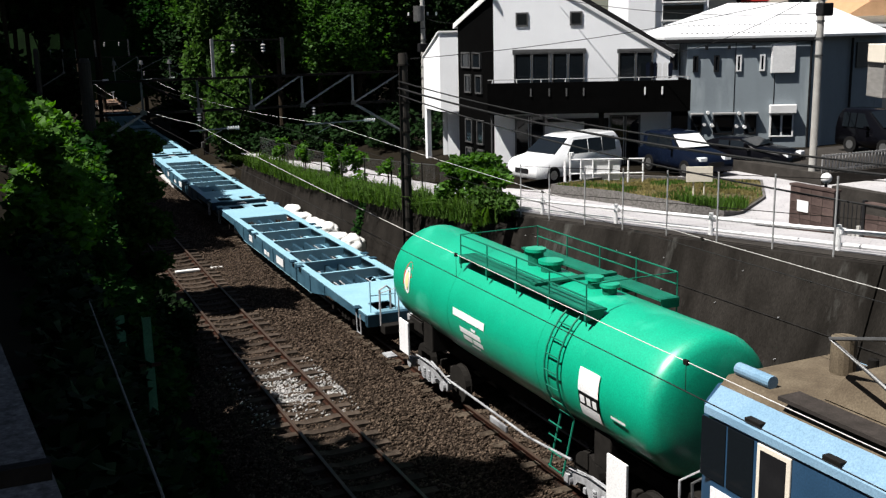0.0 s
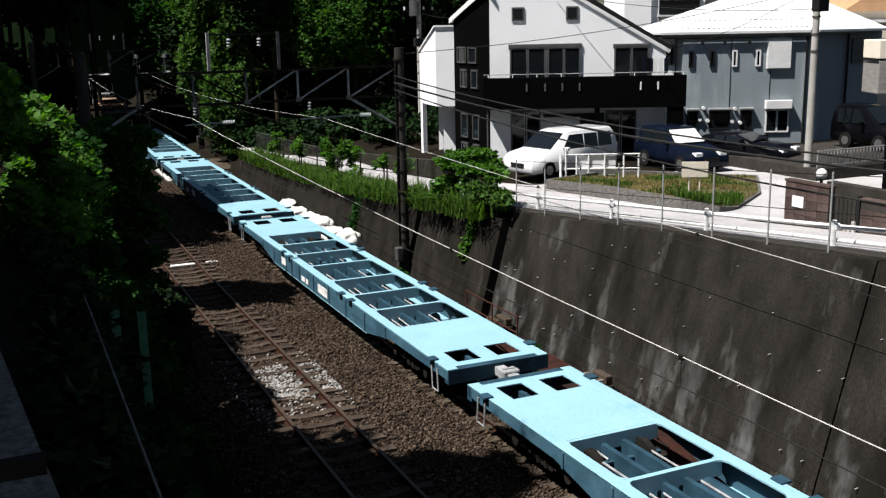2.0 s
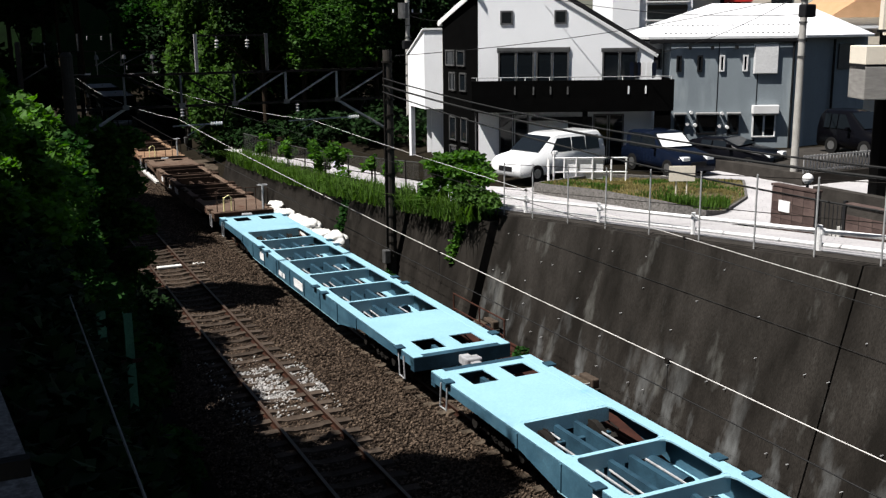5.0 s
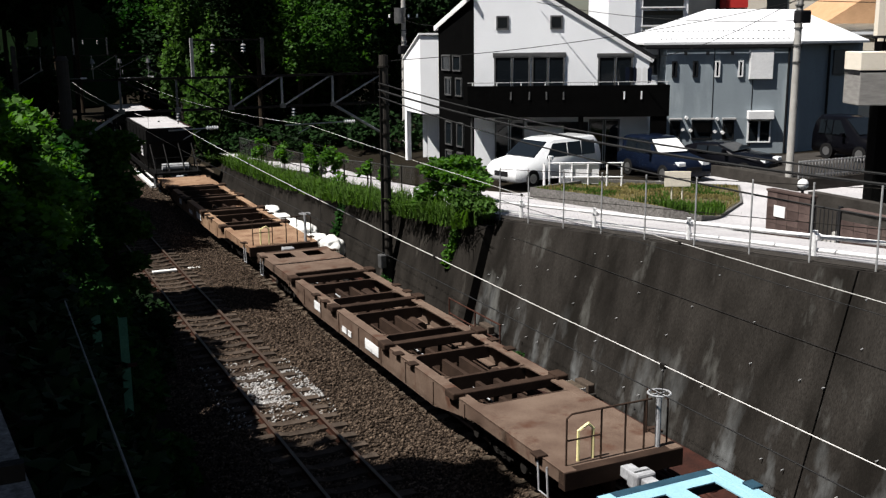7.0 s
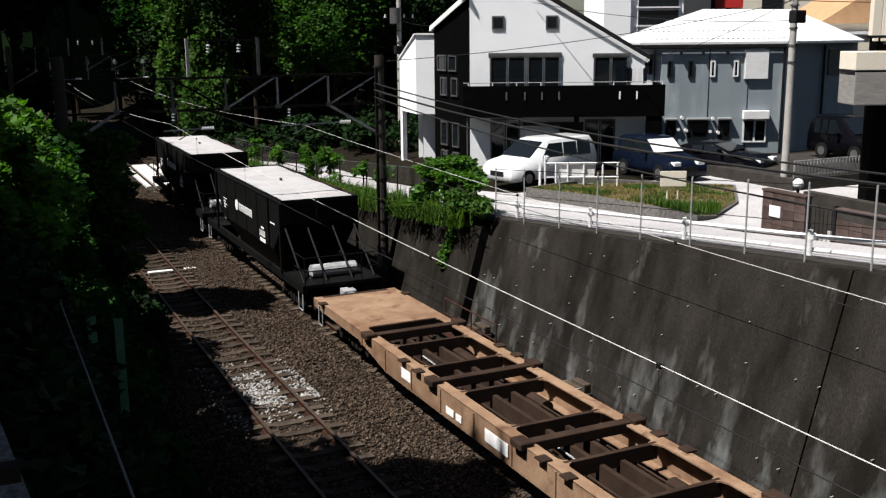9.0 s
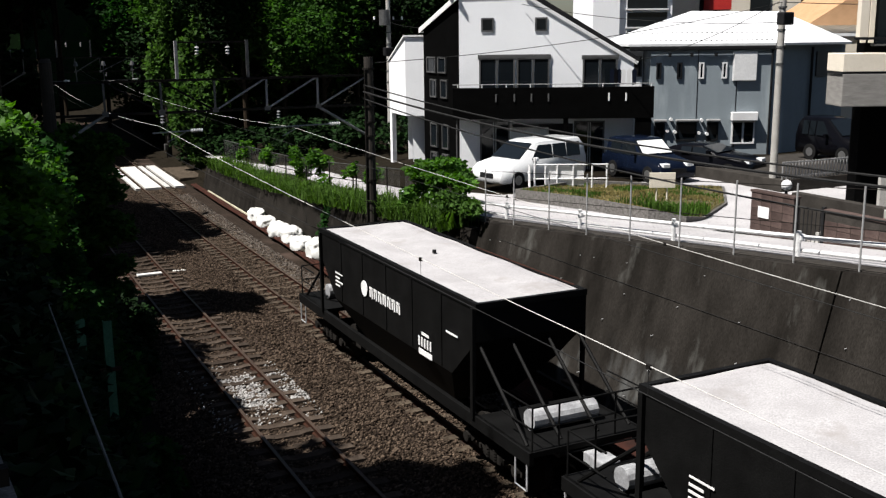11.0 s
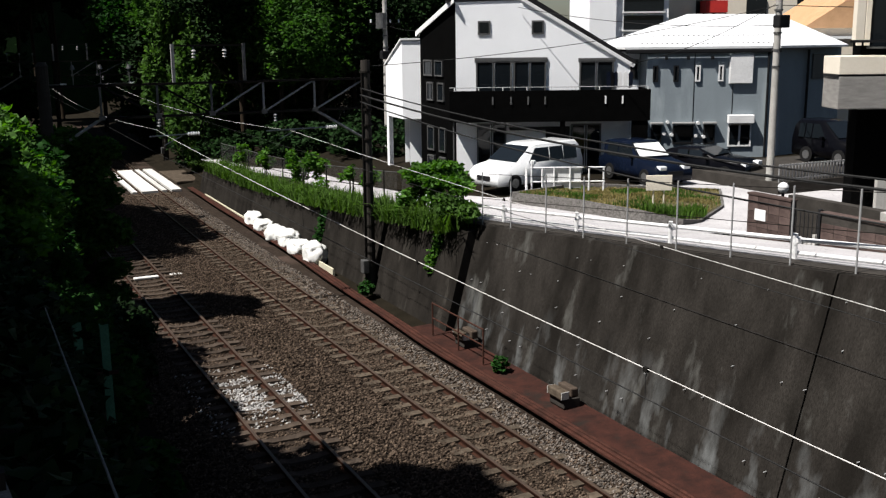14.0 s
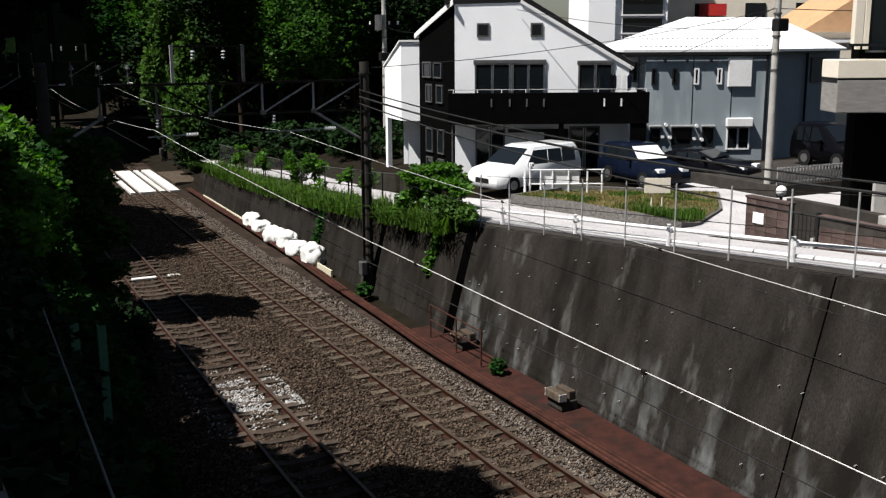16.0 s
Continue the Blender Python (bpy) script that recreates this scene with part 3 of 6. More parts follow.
def gantry(y, left, right, base_l, base_r, label, panels, pale):
    """A lattice beam between two concrete poles, with steady arms for two tracks; panels: the uprights' offsets from the line."""
    g = thing("catenary_gantry", label, "gantry")
    c = centre(y)
    xr, xl = c + right, c + left
    part("post", bmrod((xr, y, base_r), (xr, y, 7.6), 0.19, n=14, r2=0.15), CONCRETE_DARK, g, "dark weathered concrete pole")
    part("post", bmrod((xl, y, base_l), (xl, y, 7.6), 0.2, n=14, r2=0.17), CONCRETE_DARK, g, "dark weathered concrete pole")
    part("post_cap", bmrod((xl, y, 7.6), (xl, y, 7.72), 0.19, n=14, r2=0.1), CONCRETE_DARK, g)
    zt, zb = 7.03, 6.09
    for z in (zt, zb):
        bm = bmesh.new()
        box(bm, xl, y - 0.05, z - 0.035, xr, y - 0.035, z + 0.035)
        box(bm, xl, y - 0.05, z + 0.02, xr, y + 0.05, z + 0.035)
        part("chord", bm, STEEL_DARK, g, "dark steel angle chord")
    xs = [c + p for p in panels]
    for x in xs:
        part("hanger", bmbox(x - 0.03, y - 0.03, zb, x + 0.03, y + 0.03, zt), STEEL if x < c - 1 else pale, g)
        part("gusset", bmbox(x - 0.09, y - 0.056, zb - 0.05, x + 0.09, y - 0.051, zb + 0.09), STEEL, g)
    ends = xs + [xr]
    for i, (a, b) in enumerate(zip(ends, ends[1:])):
        za, ze = (zb, zt) if i >= 2 else (zt, zb)
        part("web_bar", bmrod((a, y, za), (b, y, ze), 0.03, n=6), pale if i >= 2 else STEEL_DARK, g, "diagonal angle bar")
    part("brace", bmrod((xr, y, 5.05), (xs[-1], y, zb), 0.045, n=6), pale, g, "pale diagonal brace")
    part("brace", bmrod((xl, y, 5.15), (xs[0], y, zb), 0.045, n=6), pale, g, "pale diagonal brace")
    for off, w in ((-4.3, 1.46), (-0.75, 2.3)):
        z = 5.5
        h = part("cantilever", bmrod((c + off, y, z), (c + off + w, y, z + 0.03), 0.022), pale, g, "pale horizontal steady arm")
        x1 = c + off + w
        bm = bmesh.new()
        rod(bm, (x1 - 0.36, y, z + 0.03), (x1 + 0.02, y, z + 0.03), 0.035, 10)
        for k in range(5):
            rod(bm, (x1 - 0.32 + k * 0.075, y, z + 0.03), (x1 - 0.29 + k * 0.075, y, z + 0.03), 0.065, 12)
        part("insulator", bm, WHITE_PAINT, h, "white ribbed porcelain insulator")
        part("steady_arm", bmrod((c + off + 0.42, y, z - 0.28), (c + off + 0.95, y, z - 0.02), 0.016), pale, h)
        xi = c + off + 0.3
        part("dropper", bmrod((xi, y, z + 0.2), (xi, y, zb), 0.015), STEEL, h)
        bm = bmesh.new()
        for k in range(3):
            rod(bm, (xi, y, z + 0.3 + k * 0.09), (xi, y, z + 0.35 + k * 0.09), 0.075, 12, 0.04)
        part("line_insulator", bm, pale, h, "grey disc insulator string")
        part("post_arm", bmrod((x1, y, z + 0.03), (x1 + 0.22, y, zb), 0.03, n=6), STEEL_DARK, h)
    for off in (-6.3, -5.55, -4.75):
        bm = bmesh.new()
        rod(bm, (c + off, y, 7.5), (c + off, y, 7.62), 0.07, 10, 0.04)
        rod(bm, (c + off, y, zt), (c + off, y, 7.5), 0.015, 6)
        part("pin_insulator", bm, STEEL, g, "grey insulator")
    for off, m in ((-3.48, pale), (-1.35, STEEL)):
        part("riser", bmbox(c + off - 0.045, y - 0.045, zt, c + off + 0.045, y + 0.045, 8.18), m, g, "upright angle post")
    part("riser_bar", bmbox(c - 3.44, y - 0.03, 8.1, c - 1.39, y + 0.03, 8.15), STEEL_DARK, g)
    for off in (-2.86, -1.94):
        bm = bmesh.new()
        for k in range(3):
            rod(bm, (c + off, y, 7.78 + k * 0.09), (c + off, y, 7.83 + k * 0.09), 0.08, 12, 0.04)
        rod(bm, (c + off, y, 7.72), (c + off, y, 8.1), 0.014, 6)
        part("hung_insulator", bm, pale, g, "pale hung insulator")
    for z in (1.0, 1.3, 1.6, 2.2, 2.9, 3.6, 4.4, 5.05, 5.5, 6.0, 6.6, 7.2):
        part("band", bmrod((xr, y, z), (xr, y, z + 0.06), 0.2, n=14), STEEL_DARK, g)
    part("conduit", bmrod((xr - 0.2, y - 0.1, base_r), (xr - 0.17, y - 0.1, 7.2), 0.03, n=6), STEEL_DARK, g)
    part("junction_box", bmbox(xr - 0.36, y - 0.3, base_r + 0.55, xr - 0.14, y - 0.02, base_r + 1.0, bevel=0.03), STEEL, g, "grey equipment box")
    return g


gantry(GY, -7.11, 2.6, 0.0, 0.1, "steel lattice gantry on concrete poles carrying the overhead line", (-5.6, -3.99, -2.4, -0.79, 0.86), STEEL_PALE)
gantry(72.0, -7.2, 3.4, 0.0, 0.0, "distant steel gantry on concrete poles carrying the overhead line", (-5.6, -4.0, -2.4, -0.8, 1.2), STEEL)


def cable(name, pts, r, mat, label, sag=0.0, category="overhead wire"):
    bm = bmesh.new()
    for a, b in zip(pts, pts[1:]):
        a, b = Vector(a), Vector(b)
        seg = [a.lerp(b, i / 12) - Vector((0, 0, sag * 4 * (i / 12) * (1 - i / 12))) for i in range(13)]
        pipe(bm, seg, r, 6)
    return tagged(part(name, bm, mat), label, category)


# contact and messenger wires of both tracks, straight from support to support
for x0, xg, zc, up, low in ((5.53, 5.5, 4.99, 0.71, 0.43), (9.64, 9.62, 4.92, 0.56, 0.41)):
    con = [(x0, -20, zc), (xg, GY, zc), (xg + 0.5, 72, zc), (xg + 2.0, 105, zc)]
    mes = [(x, y, z + up) for x, y, z in con]
    cable("contact_wire", con, 0.006, WIRE, "thin dark contact wire above the track")
    m = cable("messenger_wire", mes, 0.0048, WIRE_BRIGHT, "sunlit bare messenger wire above the track", sag=low)
    for y in (-4, 2.4, 7.1, 12.1, 17.0, 22.0, 27, 36, 44, 52, 60):
        t = np.interp(y, (-20, GY, 72), (0, 1, 2))
        k = t - int(t)
        zt = zc + up - low * 4 * k * (1 - k)
        x = float(np.interp(y, [p[1] for p in con], [p[0] for p in con]))
        part("dropper", bmrod((x, y, zc), (x, y, zt), 0.0035, n=5), WIRE, m)
        part("clamp", bmbox(x - 0.016, y - 0.03, zt - 0.03, x + 0.016, y + 0.03, zt + 0.02, bevel=0.005), STEEL_DARK, m)

# ---- utility pole, street cables ----
def utility_pole(x, y, z, h, label, r=0.2):
    p = thing("utility_pole", label, "utility pole", pose(x, y, z))
    part("pole", bmrod((0, 0, -0.2), (0, 0, h), r, n=16, r2=r * 0.75), CONCRETE, p, "pale grey concrete pole", smooth=False)
    part("crossarm", bmbox(-0.9, -0.05, h - 2.6, 0.9, 0.05, h - 2.5), STEEL_DARK, p)
    for s in (-0.8, -0.3, 0.3, 0.8):
        part("insulator", bmrod((s, 0, h - 2.5), (s, 0, h - 2.32), 0.05), WHITE_PAINT, p)
    part("clamp_box", bmbox(-0.42, -0.5, 6.0, 0.1, -0.15, 6.45, bevel=0.05), DARK_TRIM, p, "dark cable splice box")
    for z2 in (4.6, 5.2, 5.8, 6.6, 7.2):
        part("band", bmrod((0, 0, z2), (0, 0, z2 + 0.06), r + 0.015, n=16), STEEL, p)
    return p


utility_pole(27.2, 28.06, 2.5, 11.3, "pale concrete utility pole beside the parked cars", 0.14)
up = utility_pole(21.4, 50.7, 1.2, 10.4, "slim grey utility pole with a transformer among the trees", 0.15)
part("transformer", bmrod((-0.35, -0.3, 7.6), (-0.35, -0.3, 8.4), 0.28, n=14), STEEL, up, "grey drum transformer")

# ---- houses (their own axes: local x along the fronts, local y away) ----
HM = pose(0, 0, 0, 0, 0, -26.13)
SET_BACK = Matrix.Translation(EYE) @ Matrix.Scale(1.1, 4) @ Matrix.Translation(-Vector(EYE)) @ HM   # plots behind the yard


def window(parent, u0, z0, u1, z1, v, split=1, frame_mat=None, curtain=False, depth=0.07, name="window"):
    """A window on a wall facing local -y: frame bars, sill, panes."""
    fm = frame_mat or ALU
    bm = bmesh.new()
    t = 0.06
    box(bm, u0, v - depth, z0, u0 + t, v + 0.02, z1)
    box(bm, u1 - t, v - depth, z0, u1, v + 0.02, z1)
    box(bm, u0 + t, v - depth, z1 - t, u1 - t, v + 0.02, z1)
    box(bm, u0 + t, v - depth, z0, u1 - t, v + 0.02, z0 + t)
    for i in range(1, split):
        m = u0 + (u1 - u0) * i / split
        box(bm, m - t / 2, v - depth + 0.01, z0 + t, m + t / 2, v + 0.02, z1 - t)
    w = part(name, bm, fm, parent)
    for i in range(split):
        a, b = u0 + (u1 - u0) * i / split, u0 + (u1 - u0) * (i + 1) / split
        part("pane", bmbox(a + t, v - 0.035, z0 + t, b - t, v - 0.02, z1 - t), GLASS, w)
        if curtain:
            part("curtain", bmbox(a + t + (b - a) * 0.25 * (i % 2), v - 0.018, z0 + t, b - t - (b - a) * 0.3 * ((i + 1) % 2), v - 0.008, z1 - t), CURTAIN, w, "grey curtain")
    return w


def plan_wall(name, parent, a, b, z0, z1, mat, label="", t=0.2, top=None):
    """A wall between two plan points, with thickness behind its face; top: heights at the two ends."""
    a, b = Vector((*a, 0)), Vector((*b, 0))
    d = (b - a).normalized()
    nrm = Vector((-d.y, d.x, 0)) * t
    za, zb = top or (z1, z1)
    bm = bmesh.new()
    skin(bm, [[(p.x, p.y, z0), (p.x, p.y, h), (p.x + nrm.x, p.y + nrm.y, h), (p.x + nrm.x, p.y + nrm.y, z0)] for p, h in ((a, za), (b, zb))])
    return part(name, bm, mat, parent, label)


# white house with a black side and balcony
wh = thing("white_house", "white rendered house with black cladding and a long black balcony", "house", SET_BACK)
GZ = 2.55
A = (0.47, 40.0)
bm = bmesh.new()
prism(bm, [(0.47, GZ), (7.3, GZ), (7.3, 7.27), (3.2, 9.68), (0.47, 9.62)], "y", 40.0, 40.25)
part("front_wall", bm, WHITE_WALL, wh, "white rendered gable front")
side = Vector((-0.44, 0.9))
P1 = (A[0] + side.x * 3.3, A[1] + side.y * 3.3)
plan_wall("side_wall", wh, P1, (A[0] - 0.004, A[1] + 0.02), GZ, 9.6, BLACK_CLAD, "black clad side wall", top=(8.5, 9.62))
P2 = (P1[0] - 0.78, P1[1])
P3 = (P2[0] + side.x * 1.75, P2[1] + side.y * 1.75)
P4 = (P1[0] + side.x * 1.75, P1[1] + side.y * 1.75)
bm = bmesh.new()
skin(bm, [[(*P1, z), (*P2, z), (*P3, z2), (*P4, z2)] for z, z2 in ((4.92, 4.98), (8.2, 7.15))])
part("stair_tower", bm, WHITE_WALL, wh, "white projecting bay with a sloping top")
bm = bmesh.new()
skin(bm, [[(P1[0], P1[1] - 0.06, 8.18 + k), (P2[0] - 0.06, P2[1] - 0.06, 8.18 + k), (P3[0] - 0.06, P3[1], 7.13 + k), (P4[0], P4[1], 7.13 + k)] for k in (0.03, 0.1)])
part("tower_coping", bm, WHITE_PAINT, wh, "thin pale coping")
plan_wall("porch_wall", wh, (P2[0] + 0.25, P2[1] + 0.9), (P1[0], P1[1] + 0.9), GZ - 0.5, 4.94, WHITE_WALL)
plan_wall("porch_wall", wh, P3, (P3[0] + 0.1, P3[1] - 0.2), GZ - 0.6, 4.96, WHITE_WALL)
plan_wall("back_wall", wh, (7.3, 49), (-1.7, 49), GZ, 6.8, WHITE_WALL)
plan_wall("side_wall", wh, (7.3, 40.3), (7.3, 49), GZ, 7.1, WHITE_WALL)
plan_wall("side_wall", wh, (-1.75, 49), (-1.75, 44.6), GZ, 6.8, WHITE_WALL)
# roof slabs with dark edges
bm = bmesh.new()
skin(bm, [[(3.05, v, 9.78), (7.45, v, 7.18), (7.53, v, 7.32), (3.12, v, 9.96)] for v in (39.97, 49.2)])
r = part("roof", bm, DARK_TRIM, wh, "dark roof slab with a pale verge")
bm = bmesh.new()
skin(bm, [[(3.0, v, 9.66), (7.4, v, 7.07), (7.48, v, 7.18), (3.05, v, 9.77)] for v in (39.93, 39.99)])
part("verge_board", bm, WHITE_PAINT, r, "white verge board")
bm = bmesh.new()
skin(bm, [[(0.1, v, 9.64), (3.08, v, 9.7), (3.08, v, 9.9), (0.1, v, 9.86)] for v in (39.96, 49.2)])
part("roof", bm, DARK_TRIM, wh)
bm = bmesh.new()
skin(bm, [[(P1[0] - 0.2, P1[1] + 0.1, 8.35), (P1[0] - 0.2, P1[1] + 0.1, 8.55), (P1[0] + 0.3, P1[1] + 5, 8.55), (P1[0] + 0.3, P1[1] + 5, 8.35)],
          [(0.4, 39.75, 9.6), (0.4, 39.75, 9.82), (1, 45, 9.82), (1, 45, 9.6)]])
part("roof", bm, WHITE_PAINT, wh, "white sloping verge")
# balcony
for a in ((0.2, 38.7, 5.1, 7.87, 38.82, 6.28), (0.2, 38.82, 5.1, 0.32, 39.95, 6.28), (7.75, 38.82, 5.1, 7.87, 40.6, 6.28)):
    part("balcony_panel", bmbox(*a), BLACK_CLAD, wh, "black balcony parapet")
part("balcony_floor", bmbox(0.32, 38.82, 5.08, 7.75, 39.98, 5.2), DARK_TRIM, wh)
hr = part("balcony_rail", bmrod((0.2, 38.76, 6.4), (7.87, 38.76, 6.4), 0.015), STEEL_PALE, wh, "thin white handrail")
for i in range(9):
    part("stanchion", bmrod((0.4 + i * 0.92, 38.76, 6.27), (0.4 + i * 0.92, 38.76, 6.4), 0.018), WHITE_PAINT, hr)
for u in (1.85, 2.55, 3.2, 3.85, 6.15, 6.8):
    part("bracket", bmbox(u - 0.03, 38.66, 5.75, u + 0.03, 38.7, 6.05, bevel=0.01), WHITE_PAINT if u > 5 else ALU, wh)
window(wh, 1.33, 8.37, 1.82, 8.9, 40.0, name="attic_window", depth=0.04)
window(wh, 3.42, 8.37, 3.9, 8.9, 40.0, name="attic_window", depth=0.04)
window(wh, 1.25, 5.5, 2.65, 7.38, 40.0, 2, curtain=True)
window(wh, 2.72, 5.5, 4.0, 7.38, 40.0, 2, curtain=True)
part("shutter_box", bmbox(1.2, 39.93, 7.3, 4.05, 39.99, 7.5, bevel=0.02), ALU, wh, "grey shutter box")
window(wh, 5.3, 5.4, 6.65, 7.35, 40.0, 2)
part("shutter_box", bmbox(5.25, 39.93, 7.28, 6.7, 39.99, 7.45, bevel=0.02), ALU, wh, "grey shutter box")
window(wh, 1.28, 2.7, 2.45, 4.95, 40.0, 2, curtain=True)
window(wh, 5.0, GZ, 6.2, 4.9, 40.0, 2)
part("front_door", bmbox(4.0, 39.9, GZ, 4.95, 39.99, 4.8, bevel=0.02), DARK_TRIM, wh, "dark front door")
part("awning", bmbox(2.55, 39.5, 4.7, 4.2, 39.98, 4.8, bevel=0.02), DARK_TRIM, wh)
for u in (4.45,):
    part("pillar", bmbox(u, 38.75, GZ, u + 0.18, 38.95, 5.1), BLACK_CLAD, wh)
part("porch_panel", bmbox(7.2, 38.75, GZ, 7.8, 38.95, 5.1), BLACK_CLAD, wh)
SIDE = Matrix.Translation((A[0], A[1], 0)) @ Matrix.Rotation(math.atan2(-side.y, -side.x), 4, "Z")
for x0, z0, x1, z1 in ((-2.9, 6.75, -2.05, 7.4), (-1.85, 6.75, -1.1, 7.4), (-2.6, 5.75, -2.0, 6.5), (-1.6, 5.75, -1.0, 6.5), (-2.6, 3.7, -1.95, 4.7), (-1.5, 3.7, -0.9, 4.7), (-2.6, 2.7, -1.95, 3.5), (-1.5, 2.7, -0.9, 3.5)):
    w = window(wh, x0, z0, x1, z1, 0.0, frame_mat=STEEL)
    w.matrix_basis = SIDE
part("downpipe", bmrod((A[0] - 0.1, A[1] - 0.02, GZ), (A[0] - 0.1, A[1] - 0.02, 5.1), 0.035), STEEL, wh)
# washing on the balcony
for i, (u, m) in enumerate(((6.35, CAR_NAVY), (6.5, CAR_BLACK), (6.62, CAR_NAVY), (6.78, WHITE_PAINT), (7.0, WHITE_PAINT), (7.2, CAR_NAVY))):
    bm = bmesh.new()
    prism(bm, [(u - 0.07, 6.3), (u + 0.07, 6.35), (u + 0.09, 6.85), (u, 6.95), (u - 0.09, 6.85)], "y", 39.3, 39.33)
    ob = part("washing", bm, m)
    ob.matrix_basis = SET_BACK
    tagged(ob, "garment hung out to dry on the balcony", "washing", "washing on the line")

# blue grey house
gh = thing("grey_house", "blue grey sided house with a pale hipped roof", "house", SET_BACK)
bm = bmesh.new()
C0, C1, C2 = (8.85, 44.5), (14.15, 44.5), (18.3, 47.2)
plan_wall("front_wall", gh, C0, C1, 2.5, 7.68, GRAY_CLAD, "blue grey sided front")
plan_wall("side_wall", gh, (C1[0] + 0.003, C1[1] + 0.01), C2, 2.5, 7.68, GRAY_CLAD, "grey side wall in shade")
plan_wall("side_wall", gh, (8.85, 52), (8.85, 44.72), 2.5, 7.68, GRAY_CLAD)
plan_wall("back_wall", gh, (18.3, 52.2), (8.85, 52.2), 2.5, 7.68, GRAY_CLAD)
plan_wall("side_wall", gh, C2, (18.3, 52), 2.5, 7.68, GRAY_CLAD)
bm = bmesh.new()
ev = [(7.85, 44.4, 7.7), (14.6, 44.4, 7.7), (18.2, 46.2, 7.7), (18.6, 53, 7.7), (7.85, 53, 7.7)]
rid = [(11.4, 48.2, 9.25), (15.6, 48.2, 9.2)]
lo = [bm.verts.new(p) for p in ev]
up2 = [bm.verts.new((x, y, z + 0.1)) for x, y, z in ev]
rv = [bm.verts.new(p) for p in rid]
bm.faces.new(lo[::-1])
for i in range(5):
    bm.faces.new((lo[i], lo[(i + 1) % 5], up2[(i + 1) % 5], up2[i]))
bm.faces.new((up2[0], up2[1], rv[1], rv[0]))
bm.faces.new((up2[1], up2[2], rv[1]))
bm.faces.new((up2[2], up2[3], rv[1]))
bm.faces.new((up2[3], up2[4], rv[0], rv[1]))
bm.faces.new((up2[4], up2[0], rv[0]))
bmesh.ops.recalc_face_normals(bm, faces=bm.faces[:])
gr = part("roof", bm, PALE_ROOF, gh, "pale sunlit hipped roof")
part("gutter", bmbox(7.9, 44.3, 7.52, 14.6, 44.4, 7.69, bevel=0.03), DARK_TRIM, gh, "dark eaves gutter")
bm = bmesh.new()
for i in range(26):
    for row in range(2):
        box(bm, 8.6 + i * 0.22, 44.7 + row * 0.8, 7.92 + row * 0.33, 8.68 + i * 0.22, 44.74 + row * 0.8, 7.95 + row * 0.33)
tagged(part("snow_guard", bm, DARK_TRIM, gr), kind="stuff")
window(gh, 12.42, 6.2, 13.45, 7.45, 44.5, frame_mat=WHITE_PAINT, name="shuttered_window")
part("shutter", bmbox(12.45, 44.36, 6.22, 13.42, 44.42, 7.42), WHITE_PAINT, gh, "closed white roller shutter")
window(gh, 12.48, 3.45, 13.5, 4.45, 44.5, 2, frame_mat=WHITE_PAINT, curtain=True)
part("shutter_box", bmbox(12.42, 44.2, 4.47, 13.56, 44.48, 4.85, bevel=0.03), WHITE_PAINT, gh, "white shutter box")
for u in (9.1, 10.0, 10.95, 11.95):
    window(gh, u, 6.3, u + 0.22, 7.0, 44.5, frame_mat=WHITE_PAINT if u > 10.5 else DARK_TRIM, name="slit_window")
for u0, u1 in ((9.05, 9.6), (10.0, 11.0), (11.35, 11.95)):
    window(gh, u0 + 0.05, 3.6, u1 - 0.05, 4.4, 44.5, frame_mat=DARK_TRIM)
    part("window_hood", bmbox(u0, 44.25, 4.46, u1, 44.48, 4.55, bevel=0.02), STEEL_PALE, gh, "small metal hood")
for u, z in ((9.8, 4.55), (11.15, 4.5), (9.65, 4.05), (10.0, 4.0), (11.05, 3.95), (11.4, 3.9)):
    part("vent_cap", bmrod((u, 44.5, z), (u, 44.36, z), 0.075, n=12), WHITE_PAINT, gh, "round white vent cap")
for u in (9.6, 10.55, 11.6):
    part("downlight", bmbox(u, 44.3, 7.25, u + 0.1, 44.48, 7.4), DARK_TRIM, gh)
for u in (10.9, 12.6):
    part("seam", bmbox(u, 44.485, 2.5, u + 0.03, 44.5, 7.7), DARK_TRIM, gh)
part("downpipe", bmrod((14.1, 44.4, 2.5), (14.1, 44.4, 7.6), 0.05), DARK_TRIM, gh)
part("downpipe", bmrod((16.3, 45.75, 2.5), (16.3, 45.75, 7.6), 0.06), DARK_TRIM, gh)
plan_wall("annex_window", gh, (16.6, 45.98), (17.4, 46.5), 6.3, 7.4, ALU, t=0.06)
# small side window bay between the houses
sb = thing("narrow_house", "pale narrow house wall between the two houses", "house", SET_BACK)
part("wall", bmbox(7.9, 46, 2.5, 8.8, 52, 7.6), WHITE_WALL, sb)
window(sb, 8.1, 6.35, 8.75, 7.25, 46.0, 1)
window(sb, 8.15, 3.9, 8.45, 5.1, 46.0, 1, frame_mat=WHITE_PAINT)
part("roof", bmbox(7.8, 45.6, 7.6, 8.8, 52, 7.7), DARK_TRIM, sb)

